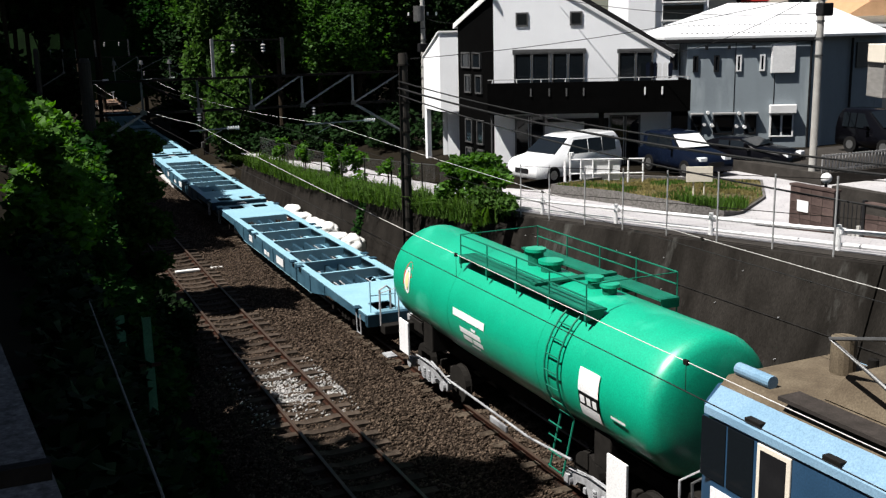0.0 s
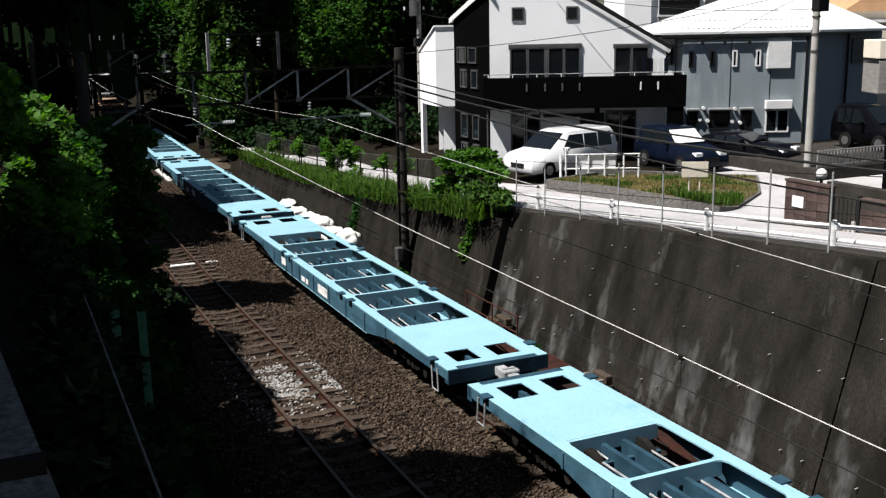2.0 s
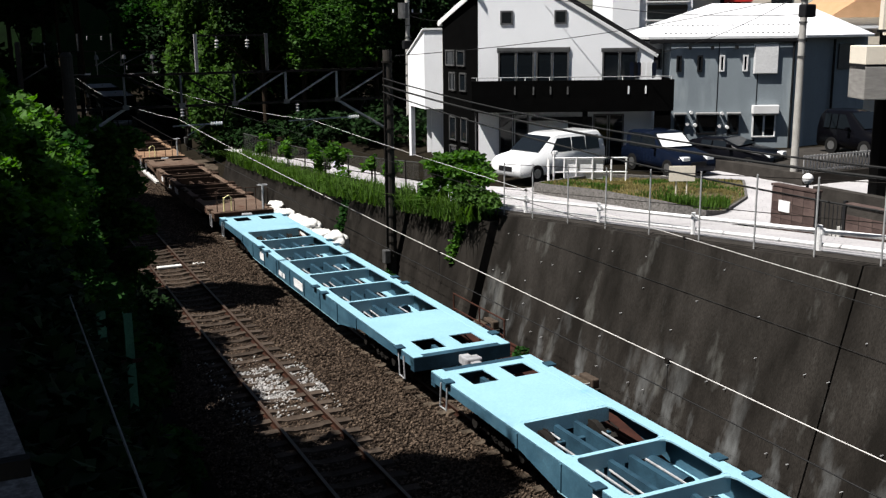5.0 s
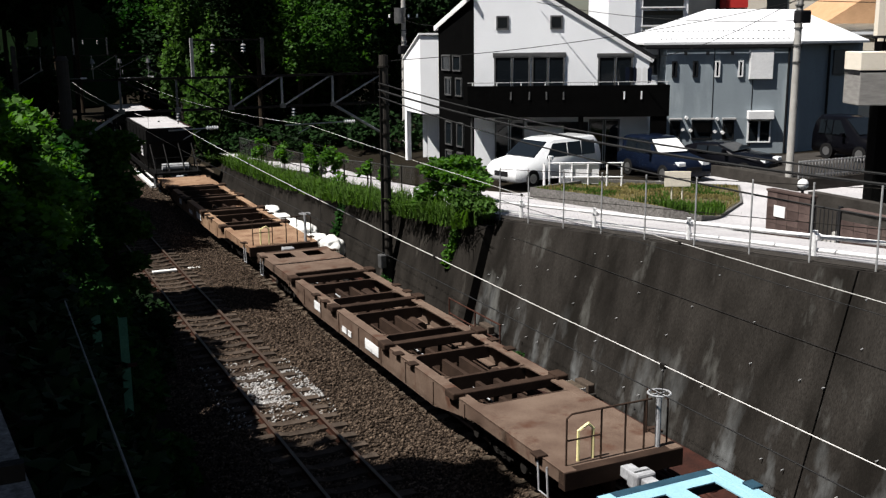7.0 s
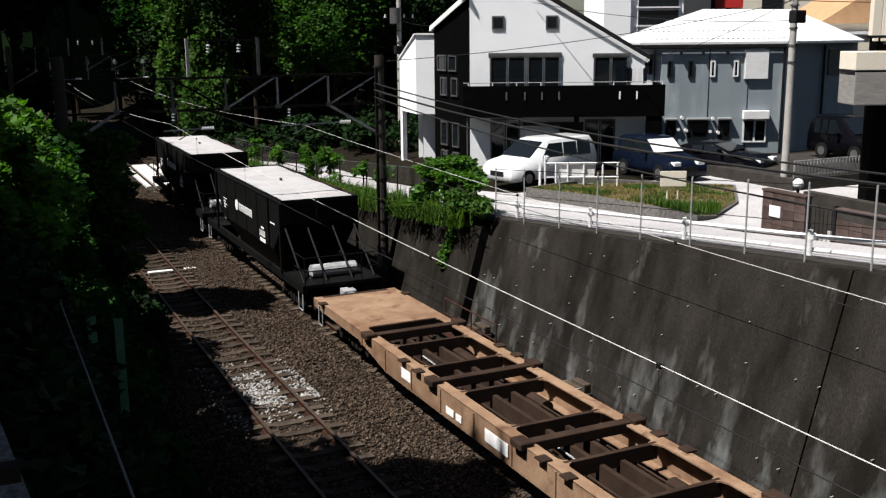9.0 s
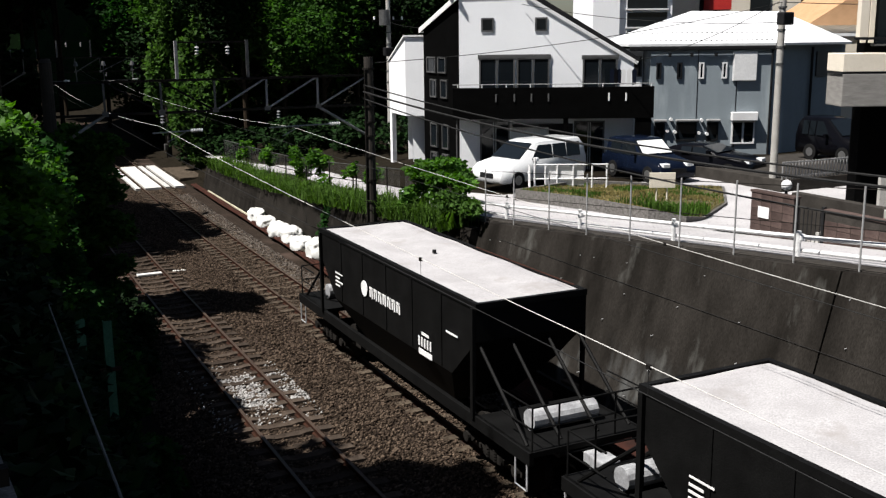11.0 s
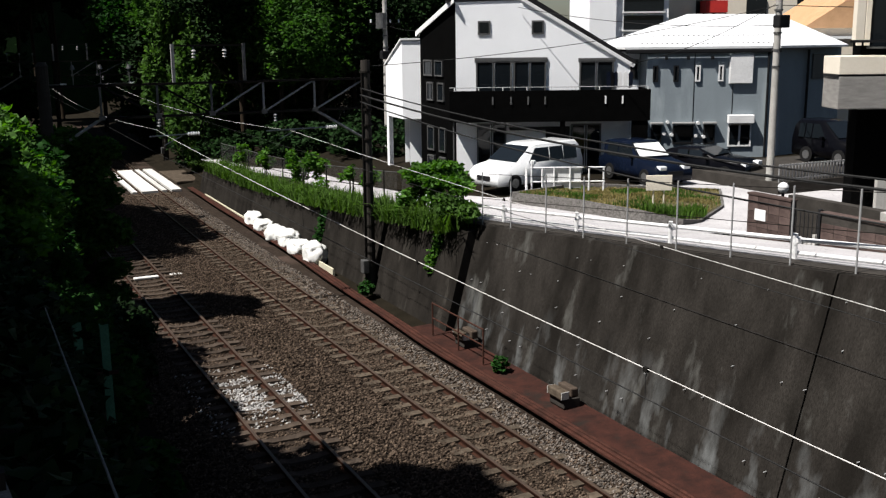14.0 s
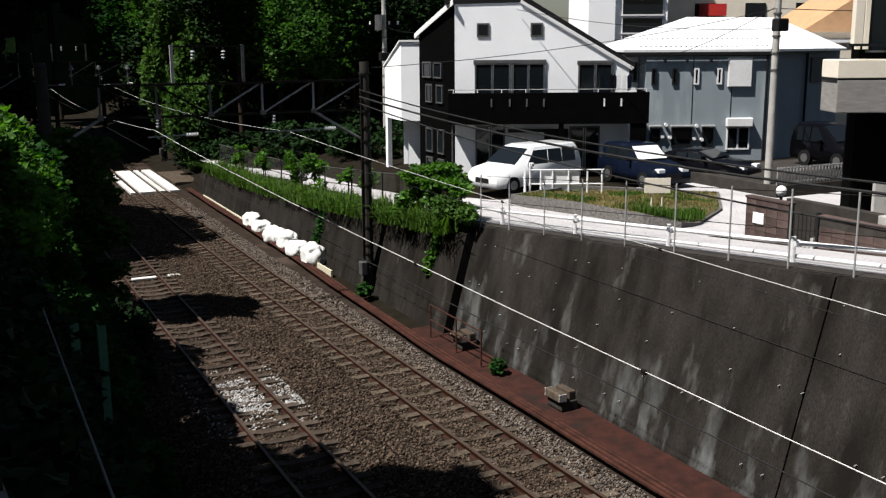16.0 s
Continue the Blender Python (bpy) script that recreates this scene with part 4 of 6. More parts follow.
# house on the near side with a clad balcony
rh = thing("balcony_house", "dark house with a cream and stone clad balcony", "house", HM)
# this wall's shade is put into its colour with the black cladding
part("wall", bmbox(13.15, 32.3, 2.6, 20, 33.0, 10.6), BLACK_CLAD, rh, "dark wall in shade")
part("pillar", bmbox(12.5, 31.2, 8.0, 12.75, 31.5, 10.6), CREAM, rh)
part("balcony", bmbox(12.0, 31.0, 6.0, 20, 32.29, 7.0, bevel=0.03), PALE_STONE, rh, "stone clad balcony front")
part("balcony_band", bmbox(11.98, 30.98, 7.05, 20, 32.29, 7.6, bevel=0.02), CREAM, rh, "cream balcony band")
part("balcony_trim", bmbox(12.0, 31.02, 6.9, 20, 32.29, 7.05), DARK_TRIM, rh)
part("rail_bar", bmbox(12.3, 31.05, 8.0, 20, 31.12, 8.08), DARK_TRIM, rh)
window(rh, 13.3, 7.8, 15.0, 9.8, 32.3, 2)
for u in (12.95, 13.2):
    part("curtain_strip", bmbox(u, 32.2, 7.9, u + 0.15, 32.29, 9.5), CREAM, rh)
part("step_wall", bmbox(13.2, 30.5, 2.6, 20, 30.7, 3.9), CONCRETE, rh)

# distant buildings
ap = thing("apartment_tower", "white apartment block with dark balcony bands", "apartment building", HM)
part("wall", bmbox(11.0, 78, 2, 17.0, 90, 20), WHITE_WALL, ap)
for i in range(7):
    z = 7.4 + i * 1.35
    w = part("window", bmbox(13.6, 77.85, z, 16.6, 77.99, z + 1.05), GLASS, ap)
    part("sill", bmbox(13.5, 77.7, z - 0.12, 16.7, 77.99, z - 0.02), WHITE_PAINT, w)
part("stair_column", bmbox(11.0, 77.7, 2, 13.0, 77.99, 20), WHITE_WALL, ap)
cb = thing("cream_building", "long cream building with a flat roof", "building", HM)
part("wall", bmbox(17.5, 82, 2, 48, 95, 13.5), CREAM, cb)
for u in (20, 24, 28, 32, 36):
    part("window", bmbox(u, 81.9, 9.6, u + 1.6, 81.98, 11.0), GLASS, cb)
part("roof_box", bmbox(20.3, 80, 10.0, 22.0, 81.8, 10.9), RED_MARK, cb, "dull red roof box")
tr2 = thing("tiled_house", "house with an orange tan tiled roof", "house", HM)
bm = bmesh.new()
skin(bm, [[(20.2, v, 8.6), (23.5, v, 10.7), (28, v, 8.6)] for v in (58, 66)])
part("roof", bm, TAN_ROOF, tr2, "orange tan tiled roof")
part("wall", bmbox(20.6, 58.3, 2.5, 27.5, 65.5, 8.6), CREAM, tr2)
part("awning", bmbox(20.0, 56.5, 8.0, 26, 58, 8.15), WHITE_PAINT, tr2)

# ---- street furniture ----
gu = thing("guard_rail", "white pipe guard rail along the street's edge", "guard rail")
ys = np.array([3.4, 7.0, 10.55, 14.15, 17.75, 21.35, 24.95, 28.5, 32.1])
for i, y in enumerate(ys):
    x, z = centre(y) + 3.62 + 0.3 * street_z(y), street_z(y)
    part("post", bmrod((x, y, z - 0.1), (x, y, z + 0.56), 0.05, n=10), WHITE_PAINT, gu)
    part("bracket", bmbox(x - 0.02, y - 0.08, z + 0.36, x + 0.12, y + 0.08, z + 0.5, bevel=0.03), WHITE_PAINT, gu)
for h in (0.16, 0.43):
    bm = bmesh.new()
    pipe(bm, [(centre(y) + 3.72 + 0.3 * street_z(y), y, street_z(y) + h) for y in ys], 0.045, 8)
    part("pipe", bm, WHITE_PAINT, gu, "white steel pipe")
strip("kerb", np.arange(-20, 56, 1.0), lambda y: [(centre(y) + 3.0 + 0.3 * street_z(y), street_z(y) + 0.02), (centre(y) + 3.1 + 0.3 * street_z(y), street_z(y) + 0.08), (centre(y) + 3.5 + 0.3 * street_z(y), street_z(y) + 0.08), (centre(y) + 3.52 + 0.3 * street_z(y), street_z(y))], CONCRETE_DARK, "dark grey concrete kerb along the wall's top", category="kerb")

fe = thing("mesh_fence", "wire mesh fence on slim steel posts along the wall's top", "fence")
fx = lambda y: centre(y) + 3.0 + 0.3 * street_z(y)
fy = [9.3, 10.75, 12.18, 13.66, 15.2, 16.82, 18.5, 20.18, 21.82, 23.54, 25.08]
for y in fy:
    part("post", bmrod((fx(y), y, street_z(y)), (fx(y), y, street_z(y) + 1.55), 0.019, n=7), STEEL_PALE, fe)
for h in (0.08, 0.8, 1.5):
    bm = bmesh.new()
    pipe(bm, [(fx(y), y, street_z(y) + h) for y in fy], 0.009, 5)
    part("rail_wire", bm, STEEL_DARK, fe)
vv, ff = [], []
for a, b in zip(fy, fy[1:]):
    n = int((b - a) / 0.13)
    for i in range(-9, n):
        for s in (1, -1):
            y0 = a + (b - a) * i / n
            t0, t1 = 0.1, 1.48
            ya, yb = (y0, y0 + 1.2) if s > 0 else (y0 + 1.2, y0)
            la, lb = max(min(ya, b), a), max(min(yb, b), a)
            if abs(la - lb) < 0.02:
                continue
            k0, k1 = (la - ya) / (yb - ya), (lb - ya) / (yb - ya)
            p, q = (t0 + (t1 - t0) * k0), (t0 + (t1 - t0) * k1)
            base = len(vv)
            for yy, hh in ((la, p), (lb, q)):
                vv += [(fx(yy), yy, street_z(yy) + hh), (fx(yy) + 0.004, yy + 0.004, street_z(yy) + hh)]
            ff.append((base, base + 1, base + 3, base + 2))
mo = new("mesh", mesh_from("mesh", vv, ff, STEEL_DARK))
mo.parent = fe
tagged(mo, "fine diamond wire mesh", kind="stuff")
# far fence with dark net
f2 = thing("net_fence", "dark netted fence with a pale top rail beside the street", "fence")
yf = [26, 29, 32, 35, 38, 41, 44, 47, 50, 53, 56]
gx = lambda y: centre(y) + 3.75
for y in yf:
    part("post", bmrod((gx(y), y, street_z(y) - 0.1), (gx(y), y, street_z(y) + 1.4), 0.025, n=6), STEEL_DARK, f2)
for h, m in ((1.35, STEEL), (0.75, STEEL_DARK), (0.15, STEEL_DARK)):
    bm = bmesh.new()
    pipe(bm, [(gx(y), y, street_z(y) + h) for y in yf], 0.018, 5)
    part("rail_bar", bm, m, f2)

vv, ff = [], []
for y in np.arange(26, 56, 0.1):
    b = len(vv)
    vv += [(gx(y), y, street_z(y)), (gx(y), y + 0.022, street_z(y)), (gx(y), y + 0.022, street_z(y) + 1.32), (gx(y), y, street_z(y) + 1.32)]
    ff.append((b, b + 1, b + 2, b + 3))
mo = new("net", mesh_from("net", vv, ff, STEEL))
mo.parent = f2
tagged(mo, "grey netting strands", kind="stuff")

# planted island with a low wall, sign, brick walls
isl = [(17.5, 30.4), (18.1, 27.2), (18.7, 24.4), (19.6, 23.7), (20.8, 24.3), (23.4, 26.2), (25.9, 29.2), (21.6, 32.4)]
bm = bmesh.new()
ins = [(sum(p[0] for p in isl) / 8 * 0.03 + p[0] * 0.97, sum(p[1] for p in isl) / 8 * 0.03 + p[1] * 0.97) for p in isl]
rings = []
for k in range(8):
    (a, b), (c2, d2) = isl[k], ins[k]
    z = plot_z(a, b)
    h = (0.42, 0.46, 0.4, 0.22, 0.12, 0.1, 0.1, 0.25)[k]
    rings.append([(a, b, z - 0.2), (a + 0.1 * h, b, z + h), (c2, d2, z + h), (c2, d2, z - 0.2)])
skin(bm, rings + rings[:1], caps=False)
tagged(part("island_wall", bm, GRAVEL), "low weathered retaining kerb round the grass island", "low wall", kind="structure")
ICX, ICY = sum(p[0] for p in isl) / 8, sum(p[1] for p in isl) / 8


def mound(x, y):
    """The island's soil rises from its kerb to a low uneven crown."""
    r = math.hypot((x - ICX - 0.6) / 2.6, (y - ICY - 0.5) / 3.6)
    return plot_z(x, y) + float(np.interp(x, (18.6, 21.0), (0.36, 0.08))) + 0.3 * max(0.0, 1 - r) + 0.05 * noise.noise(Vector((x * 1.3, y * 1.3, 0)))


bm = bmesh.new()
skin(bm, [[(ICX + (x - ICX) * k, ICY + (y - ICY) * k, mound(ICX + (x - ICX) * k, ICY + (y - ICY) * k)) for x, y in ins] for k in (1.0, 0.85, 0.7, 0.55, 0.4, 0.25, 0.1)], caps=False)
tagged(part("island_soil", bm, DRY_SOIL), "dry trodden soil of the grass island", "soil", kind="structure")


def inside(x, y, poly):
    c = np.zeros(len(x), bool)
    for (x0, y0), (x1, y1) in zip(poly, poly[1:] + poly[:1]):
        c ^= ((y0 > y) != (y1 > y)) & (x < (x1 - x0) * (y - y0) / (y1 - y0 + 1e-9) + x0)
    return c


def blades(name, pts, h, mat, label, lean=0.35, w=0.018, category="grass"):
    p = np.asarray(pts, float)
    n = len(p)
    a = rng.uniform(0, 6.28, n)
    hh = h * rng.uniform(0.5, 1.4, n)
    l = rng.uniform(0, lean, n) * hh * 1.6
    d = np.stack([np.cos(a), np.sin(a), np.zeros(n)], 1)
    s = np.stack([-np.sin(a), np.cos(a), np.zeros(n)], 1)
    up = np.array([0, 0, 1.0])
    v = np.empty((n, 5, 3))
    ww = w * rng.uniform(0.7, 1.5, n)[:, None]
    v[:, 0], v[:, 1] = p - s * ww, p + s * ww
    mid = p + up * (hh * 0.6)[:, None] + d * (l * 0.35)[:, None]
    v[:, 2], v[:, 3] = mid + s * ww * 0.7, mid - s * ww * 0.7
    v[:, 4] = p + up * (hh - l * 0.3)[:, None] + d * l[:, None]
    f = []
    for i in range(n):
        b = 5 * i
        f += [(b, b + 1, b + 2, b + 3), (b + 3, b + 2, b + 4)]
    return tagged(new(name, mesh_from(name, v.reshape(-1, 3), f, mat)), label, category, kind="stuff")


gp = rng.uniform((17.3, 23, 0), (26.2, 33, 1), (52000, 3))
gp = gp[inside(gp[:, 0], gp[:, 1], ins)]
gp[:, 2] = [mound(x, y) for x, y in gp[:, :2]]
patch = np.array([noise.noise(Vector((x * 0.9, y * 0.9, 3.0))) for x, y in gp[:, :2]])
gp, patch = gp[rng.uniform(-0.6, 0.5, len(gp)) < patch], patch[:0]
k = np.array([noise.noise(Vector((x * 0.7, y * 0.7, 9.0))) for x, y in gp[:, :2]]) + rng.uniform(-0.35, 0.35, len(gp)) < 0.3
blades("island_grass", gp[k], 0.075, GRASS_DRY, "yellowing dry grass on the island")
blades("island_grass", gp[~k], 0.13, GRASS, "green weeds and grass on the island")
cn = gp[(np.abs(gp[:, 0] - 20.2) < 1.2) & (np.abs(gp[:, 1] - 24.3) < 0.9)]
blades("island_weeds", np.repeat(cn, 2, 0) + rng.normal(0, 0.08, (len(cn) * 2, 3)) * (1, 1, 0), 0.3, GRASS, "tall green weeds at the island's corner")
strip("driveway", np.arange(21, 33, 1.0), lambda y: [(17.2 + (y - 21) * 0.05, plot_z(17.4, y) + 0.02), (21, plot_z(21, y) + 0.02), (27 + (y - 21) * 0.6, plot_z(27, y) + 0.02)], STREET, "pale concrete driveway between the island and the house", category="driveway")

sg = thing("notice_board", "cream notice board on two thin posts in the grass", "sign", pose(20.4, 25.9, 2.75, 0, 0, -26))
part("board", bmbox(-0.42, -0.03, 0.62, 0.42, 0.0, 1.12, bevel=0.01), CREAM, sg)
for u in (-0.17, 0.17):
    part("post", bmrod((u, 0.03, -0.1), (u, 0.03, 1.05), 0.025), CREAM, sg)


def brick_wall(y0, y1, x, base, h, t=0.2):
    w = thing("garden_wall", "dark brown block garden wall along the street", "garden wall", None, "garden walls")
    part("core", bmbox(x + 0.012, y0 + 0.012, base - 0.5, x + t - 0.012, y1 - 0.012, base + h - 0.01), CONCRETE_DARK, w)
    part("cap", bmbox(x - 0.02, y0 - 0.02, base + h, x + t + 0.02, y1 + 0.02, base + h + 0.06, bevel=0.01), BRICK_BROWN, w)
    n = max(1, round((y1 - y0) / 0.4))
    me = finish("block", bmbox(0, 0, 0, t, (y1 - y0) / n - 0.012, 0.188, bevel=0.006), BRICK_BROWN)
    for r in range(int((h + 0.4) / 0.2)):
        for i in range(n):
            shared("block", me, w, pose(x, y0 + (y1 - y0) * i / n, base - 0.4 + r * 0.2))
    return w


brick_wall(18.12, 19.6, 18.3, 3.05, 1.2)
brick_wall(12.0, 17.14, 18.3, 3.1, 1.0)
part_sign = part("notice_plate", bmbox(18.27, 18.92, 3.64, 18.29, 19.3, 3.92), WHITE_PAINT)
tagged(part_sign, "small white blank notice on the garden wall", "notice")
gt = thing("garden_gate", "dark steel gate between the garden walls", "gate")
for y in (17.2, 18.06):
    part("post", bmbox(18.3, y - 0.04, 3.0, 18.38, y + 0.04, 4.2), DARK_TRIM, gt)
for i in range(6):
    part("bar", bmrod((18.34, 17.3 + i * 0.13, 3.2), (18.34, 17.3 + i * 0.13, 4.05), 0.012, n=6), DARK_TRIM, gt)
st = thing("garden_steps", "pale concrete steps behind the gate", "steps")
for i in range(4):
    part("step", bmbox(18.7 + i * 0.3, 17.2, 2.8, 19.0 + i * 0.3, 18.06, 3.2 + i * 0.18), CONCRETE, st)
tagged(part("terrace_wall", bmbox(20.5, 12, 2.6, 20.8, 20.4, 3.95), CONCRETE_DARK), "dark terrace wall behind the garden", "low wall", kind="structure")
tagged(part("garden_ledge", bmbox(20.1, 14.2, 3.3, 20.45, 17.0, 4.02, bevel=0.02), CONCRETE), "pale concrete ledge in the garden", "ledge")
gl = thing("globe_lamp", "small white globe lamp on a gate post", "lamp", pose(19.2, 19.3, 2.9))
part("post", bmrod((0, 0, 0), (0, 0, 1.38), 0.04), DARK_TRIM, gl)
bm = bmesh.new()
bmesh.ops.create_uvsphere(bm, u_segments=16, v_segments=10, radius=0.14, matrix=Matrix.Translation((0, 0, 1.49)))
part("globe", bm, WHITE_PAINT, gl, smooth=True)
tagged(part("terrace", bmbox(27.0, 27.4, 2.3, 37.0, 33.4, 2.96, bevel=0.02), CONCRETE_DARK), "raised grey concrete parking slab", "terrace", kind="structure")
pf = thing("picket_fence", "pale vertical bar fence beside the parked van", "fence")
for i in range(24):
    part("picket", bmbox(27.1 + i * 0.16, 27.48, 2.96, 27.15 + i * 0.16, 27.52, 3.62), STEEL_PALE, pf)
for z in (3.05, 3.55):
    part("rail_bar", bmbox(27.05, 27.45, z, 30.9, 27.48, z + 0.05), STEEL_PALE, pf)
wf = thing("yard_railing", "white pipe railing and sheet panel beside the parked minivan", "railing", HM)
for u in (3.25, 3.65, 4.1, 4.7, 5.4, 5.95):
    part("post", bmrod((u, 37.5, 2.5), (u, 37.5, 3.75 if u < 3.5 else 3.5), 0.035), WHITE_PAINT, wf)
for z in (2.95, 3.48):
    part("rail_bar", bmrod((3.2, 37.5, z), (6.0, 37.5, z), 0.028), WHITE_PAINT, wf)
for v in (36.6, 37.05):
    part("gate_post", bmrod((3.0, v, 2.5), (3.0, v, 3.55), 0.03), WHITE_PAINT, wf)
part("gate_rail", bmrod((3.0, 36.6, 3.2), (3.0, 37.5, 3.2), 0.025), WHITE_PAINT, wf)
part("panel", bmbox(3.7, 37.54, 2.7, 5.1, 37.57, 3.42), WHITE_PAINT, wf, "white sheet panel")

# heavy cables sagging across the view, from the gantry pole to a pole beyond the bridge
for za, xb, zb, r in ((6.72, 14.4, 5.8, 0.022), (6.5, 14.4, 5.62, 0.032), (6.28, 14.4, 5.02, 0.022)):
    cable("feeder_cable", [(12.0, 30.6, za), (xb, 11.9, zb), (15.6, 2.0, zb + 0.3)], r, WIRE, "black insulated feeder cable slung along the cutting", sag=0.3)
for a, b, r in (((12.2, 30.6, 7.4), (27.1, 28.0, 9.3), 0.012), ((27.2, 28.06, 9.4), SET_BACK @ Vector((7.3, 40, 7.2)), 0.012), ((27.2, 28.06, 9.0), SET_BACK @ Vector((14, 44, 7.4)), 0.012),
                ((27.2, 28.06, 9.3), (40, 18, 9.6), 0.014), ((27.2, 28.06, 10.2), (21.4, 50.7, 10.5), 0.012), ((21.4, 50.7, 9.0), SET_BACK @ Vector((0.5, 42, 8.8)), 0.01), ((27.2, 28.06, 8.6), SET_BACK @ Vector((2.9, 39.9, 9.4)), 0.012)):
    cable("service_cable", [tuple(a), tuple(b)], r, WIRE, "thin dark service cable between pole and house", sag=0.3)


# ---- cars ----
def car(name, m, L, Wd, Ht, paint, label, van=False, sporty=False, shade=False):
    """A car in its own space: x forward, origin on the ground under its middle."""
    c = thing(name, label, "car", m)
    h = L / 2
    if van:
        prof = [(-h, 0.35), (-h, 1.0), (-h + 0.08, Ht - 0.25), (-h + 0.3, Ht), (h - 2.1, Ht), (h - 1.75, Ht - 0.06), (h - 0.95, 1.08), (h - 0.25, 0.95), (h, 0.75), (h, 0.3), (h - 0.1, 0.22), (-h + 0.1, 0.25)]
        wins = [(-h + 0.35, 1.05, h - 1.95, Ht - 0.17)]
        shield = ((h - 1.72, Ht - 0.1), (h - 0.98, 1.1))
    else:
        prof = [(-h, 0.35), (-h, 0.85), (-h + 0.35, 0.98), (-h + (0.9 if sporty else 0.25), Ht - 0.1), (-h + (1.4 if sporty else 0.6), Ht), (h - 2.1, Ht), (h - 1.35, 1.0), (h - 0.35, 0.85), (h, 0.65), (h, 0.28), (h - 0.1, 0.2), (-h + 0.1, 0.25)]
        wins = [(-h + (1.3 if sporty else 0.6), 0.98, h - 1.95, Ht - 0.1)]
        shield = ((h - 2.05, Ht - 0.05), (h - 1.4, 1.03))
    bm = bmesh.new()
    rings = []
    for yy, k in ((-Wd / 2, 0.93), (-Wd / 2 + 0.09, 1.0), (Wd / 2 - 0.09, 1.0), (Wd / 2, 0.93)):
        rings.append([(x * (0.985 if k < 1 else 1), yy * (1 if z < 1.0 else 1 - 0.16 * (z - 1.0) / max(Ht - 1.0, 0.1)), 0.6 + (z - 0.6) * k) for x, z in prof])
    skin(bm, rings)
    bmesh.ops.bevel(bm, geom=[e for e in bm.edges], offset=0.025, segments=2, affect="EDGES")
    part("body", bm, paint, c, smooth=True)
    for x0, z0, x1, z1 in wins:
        for s in (-1, 1):
            n = 3 if van else 2
            for i in range(n):
                bm = bmesh.new()
                a, b = x0 + (x1 - x0) * i / n + 0.03, x0 + (x1 - x0) * (i + 1) / n - 0.03
                sl = (0.25 if i == n - 1 else 0)
                yb, yt = s * (Wd / 2 + 0.008), s * (Wd / 2 * (1 - 0.16 * (z1 - 1.0) / max(Ht - 1.0, 0.1)) + 0.012)
                q = [bm.verts.new(p) for p in ((a, yb, z0), (b + sl * 1.6, yb, z0), (b, yt, z1), (a, yt, z1))]
                q2 = [bm.verts.new((v.co.x, v.co.y - s * 0.03, v.co.z)) for v in q]
                bm.faces.new(q)
                bm.faces.new(q2[::-1])
                for k in range(4):
                    bm.faces.new((q[k], q2[k], q2[(k + 1) % 4], q[(k + 1) % 4]))
                bmesh.ops.recalc_face_normals(bm, faces=bm.faces[:])
                part("side_window", bm, GLASS, c)
    (xa, za), (xb, zb) = shield
    bm = bmesh.new()
    w1, w2 = Wd * 0.40, Wd * 0.45
    skin(bm, [[(xa, -w1, za), (xa, w1, za), (xa + 0.03, w1, za + 0.02), (xa + 0.03, -w1, za + 0.02)], [(xb, -w2, zb), (xb, w2, zb), (xb + 0.04, w2, zb + 0.03), (xb + 0.04, -w2, zb + 0.03)]])
    part("windscreen", bm, GLASS, c)
    # white sheet on the windscreen that paints its bright reflection
    if shade:
        bm = bmesh.new()
        k = 0.012
        skin(bm, [[(xa + 0.09, -w1 * 0.9, za - 0.05 + k), (xa + 0.09, w1 * 0.9, za - 0.05 + k), (xa + 0.1, w1 * 0.9, za - 0.035 + k), (xa + 0.1, -w1 * 0.9, za - 0.035 + k)], [(xb + 0.005, -w2 * 0.92, zb + 0.035), (xb + 0.005, w2 * 0.92, zb + 0.035), (xb + 0.02, w2 * 0.92, zb + 0.05), (xb + 0.02, -w2 * 0.92, zb + 0.05)]])
        part("sun_shade", bm, WHITE_PAINT, c, "white sheet in place of the windscreen's reflection")
    for x in (-h + 0.85, h - 0.85):
        for s in (-1, 1):
            w = part("wheel", bmrod((x, s * (Wd / 2 - 0.17), 0.33), (x, s * (Wd / 2 + 0.02), 0.33), 0.33, n=20), TYRE, c)
            part("rim", bmrod((x, s * (Wd / 2 + 0.01), 0.33), (x, s * (Wd / 2 + 0.035), 0.33), 0.18, n=14), CHROME, w)
    for s in (-1, 1):
        part("headlight", bmbox(h - 0.28, s * Wd * 0.33 - 0.17, 0.66, h - 0.02, s * Wd * 0.33 + 0.17, 0.82, bevel=0.03), LAMP_GLASS, c)
        part("mirror", bmbox(h - 1.75, s * (Wd / 2 + 0.02), 1.0, h - 1.6, s * (Wd / 2 + 0.2), 1.15, bevel=0.03), paint, c)
    part("grille", bmbox(h - 0.06, -Wd * 0.22, 0.42, h + 0.012, Wd * 0.22, 0.62, bevel=0.01), DARK_TRIM, c)
    return c


car("white_van", pose(20.35, 34.1, 2.5, 0, 0, 193), 4.6, 1.72, 1.75, CAR_WHITE, "white minivan parked in front of the white house", van=True)
car("blue_hatchback", pose(25.2, 33.0, 2.5, 0, 0, -91), 4.1, 1.7, 1.62, CAR_NAVY, "dark blue estate car with a painted white windscreen reflection", shade=True)
car("black_coupe", pose(27.85, 32.4, 2.5, 0, 0, -68), 4.3, 1.72, 1.32, CAR_BLACK, "black low car parked beside the grey house", sporty=True)
car("black_van", pose(33.3, 30.7, 2.96, 0, 0, -88), 3.4, 1.48, 1.8, CAR_BLACK, "black van parked behind the picket fence", van=True)



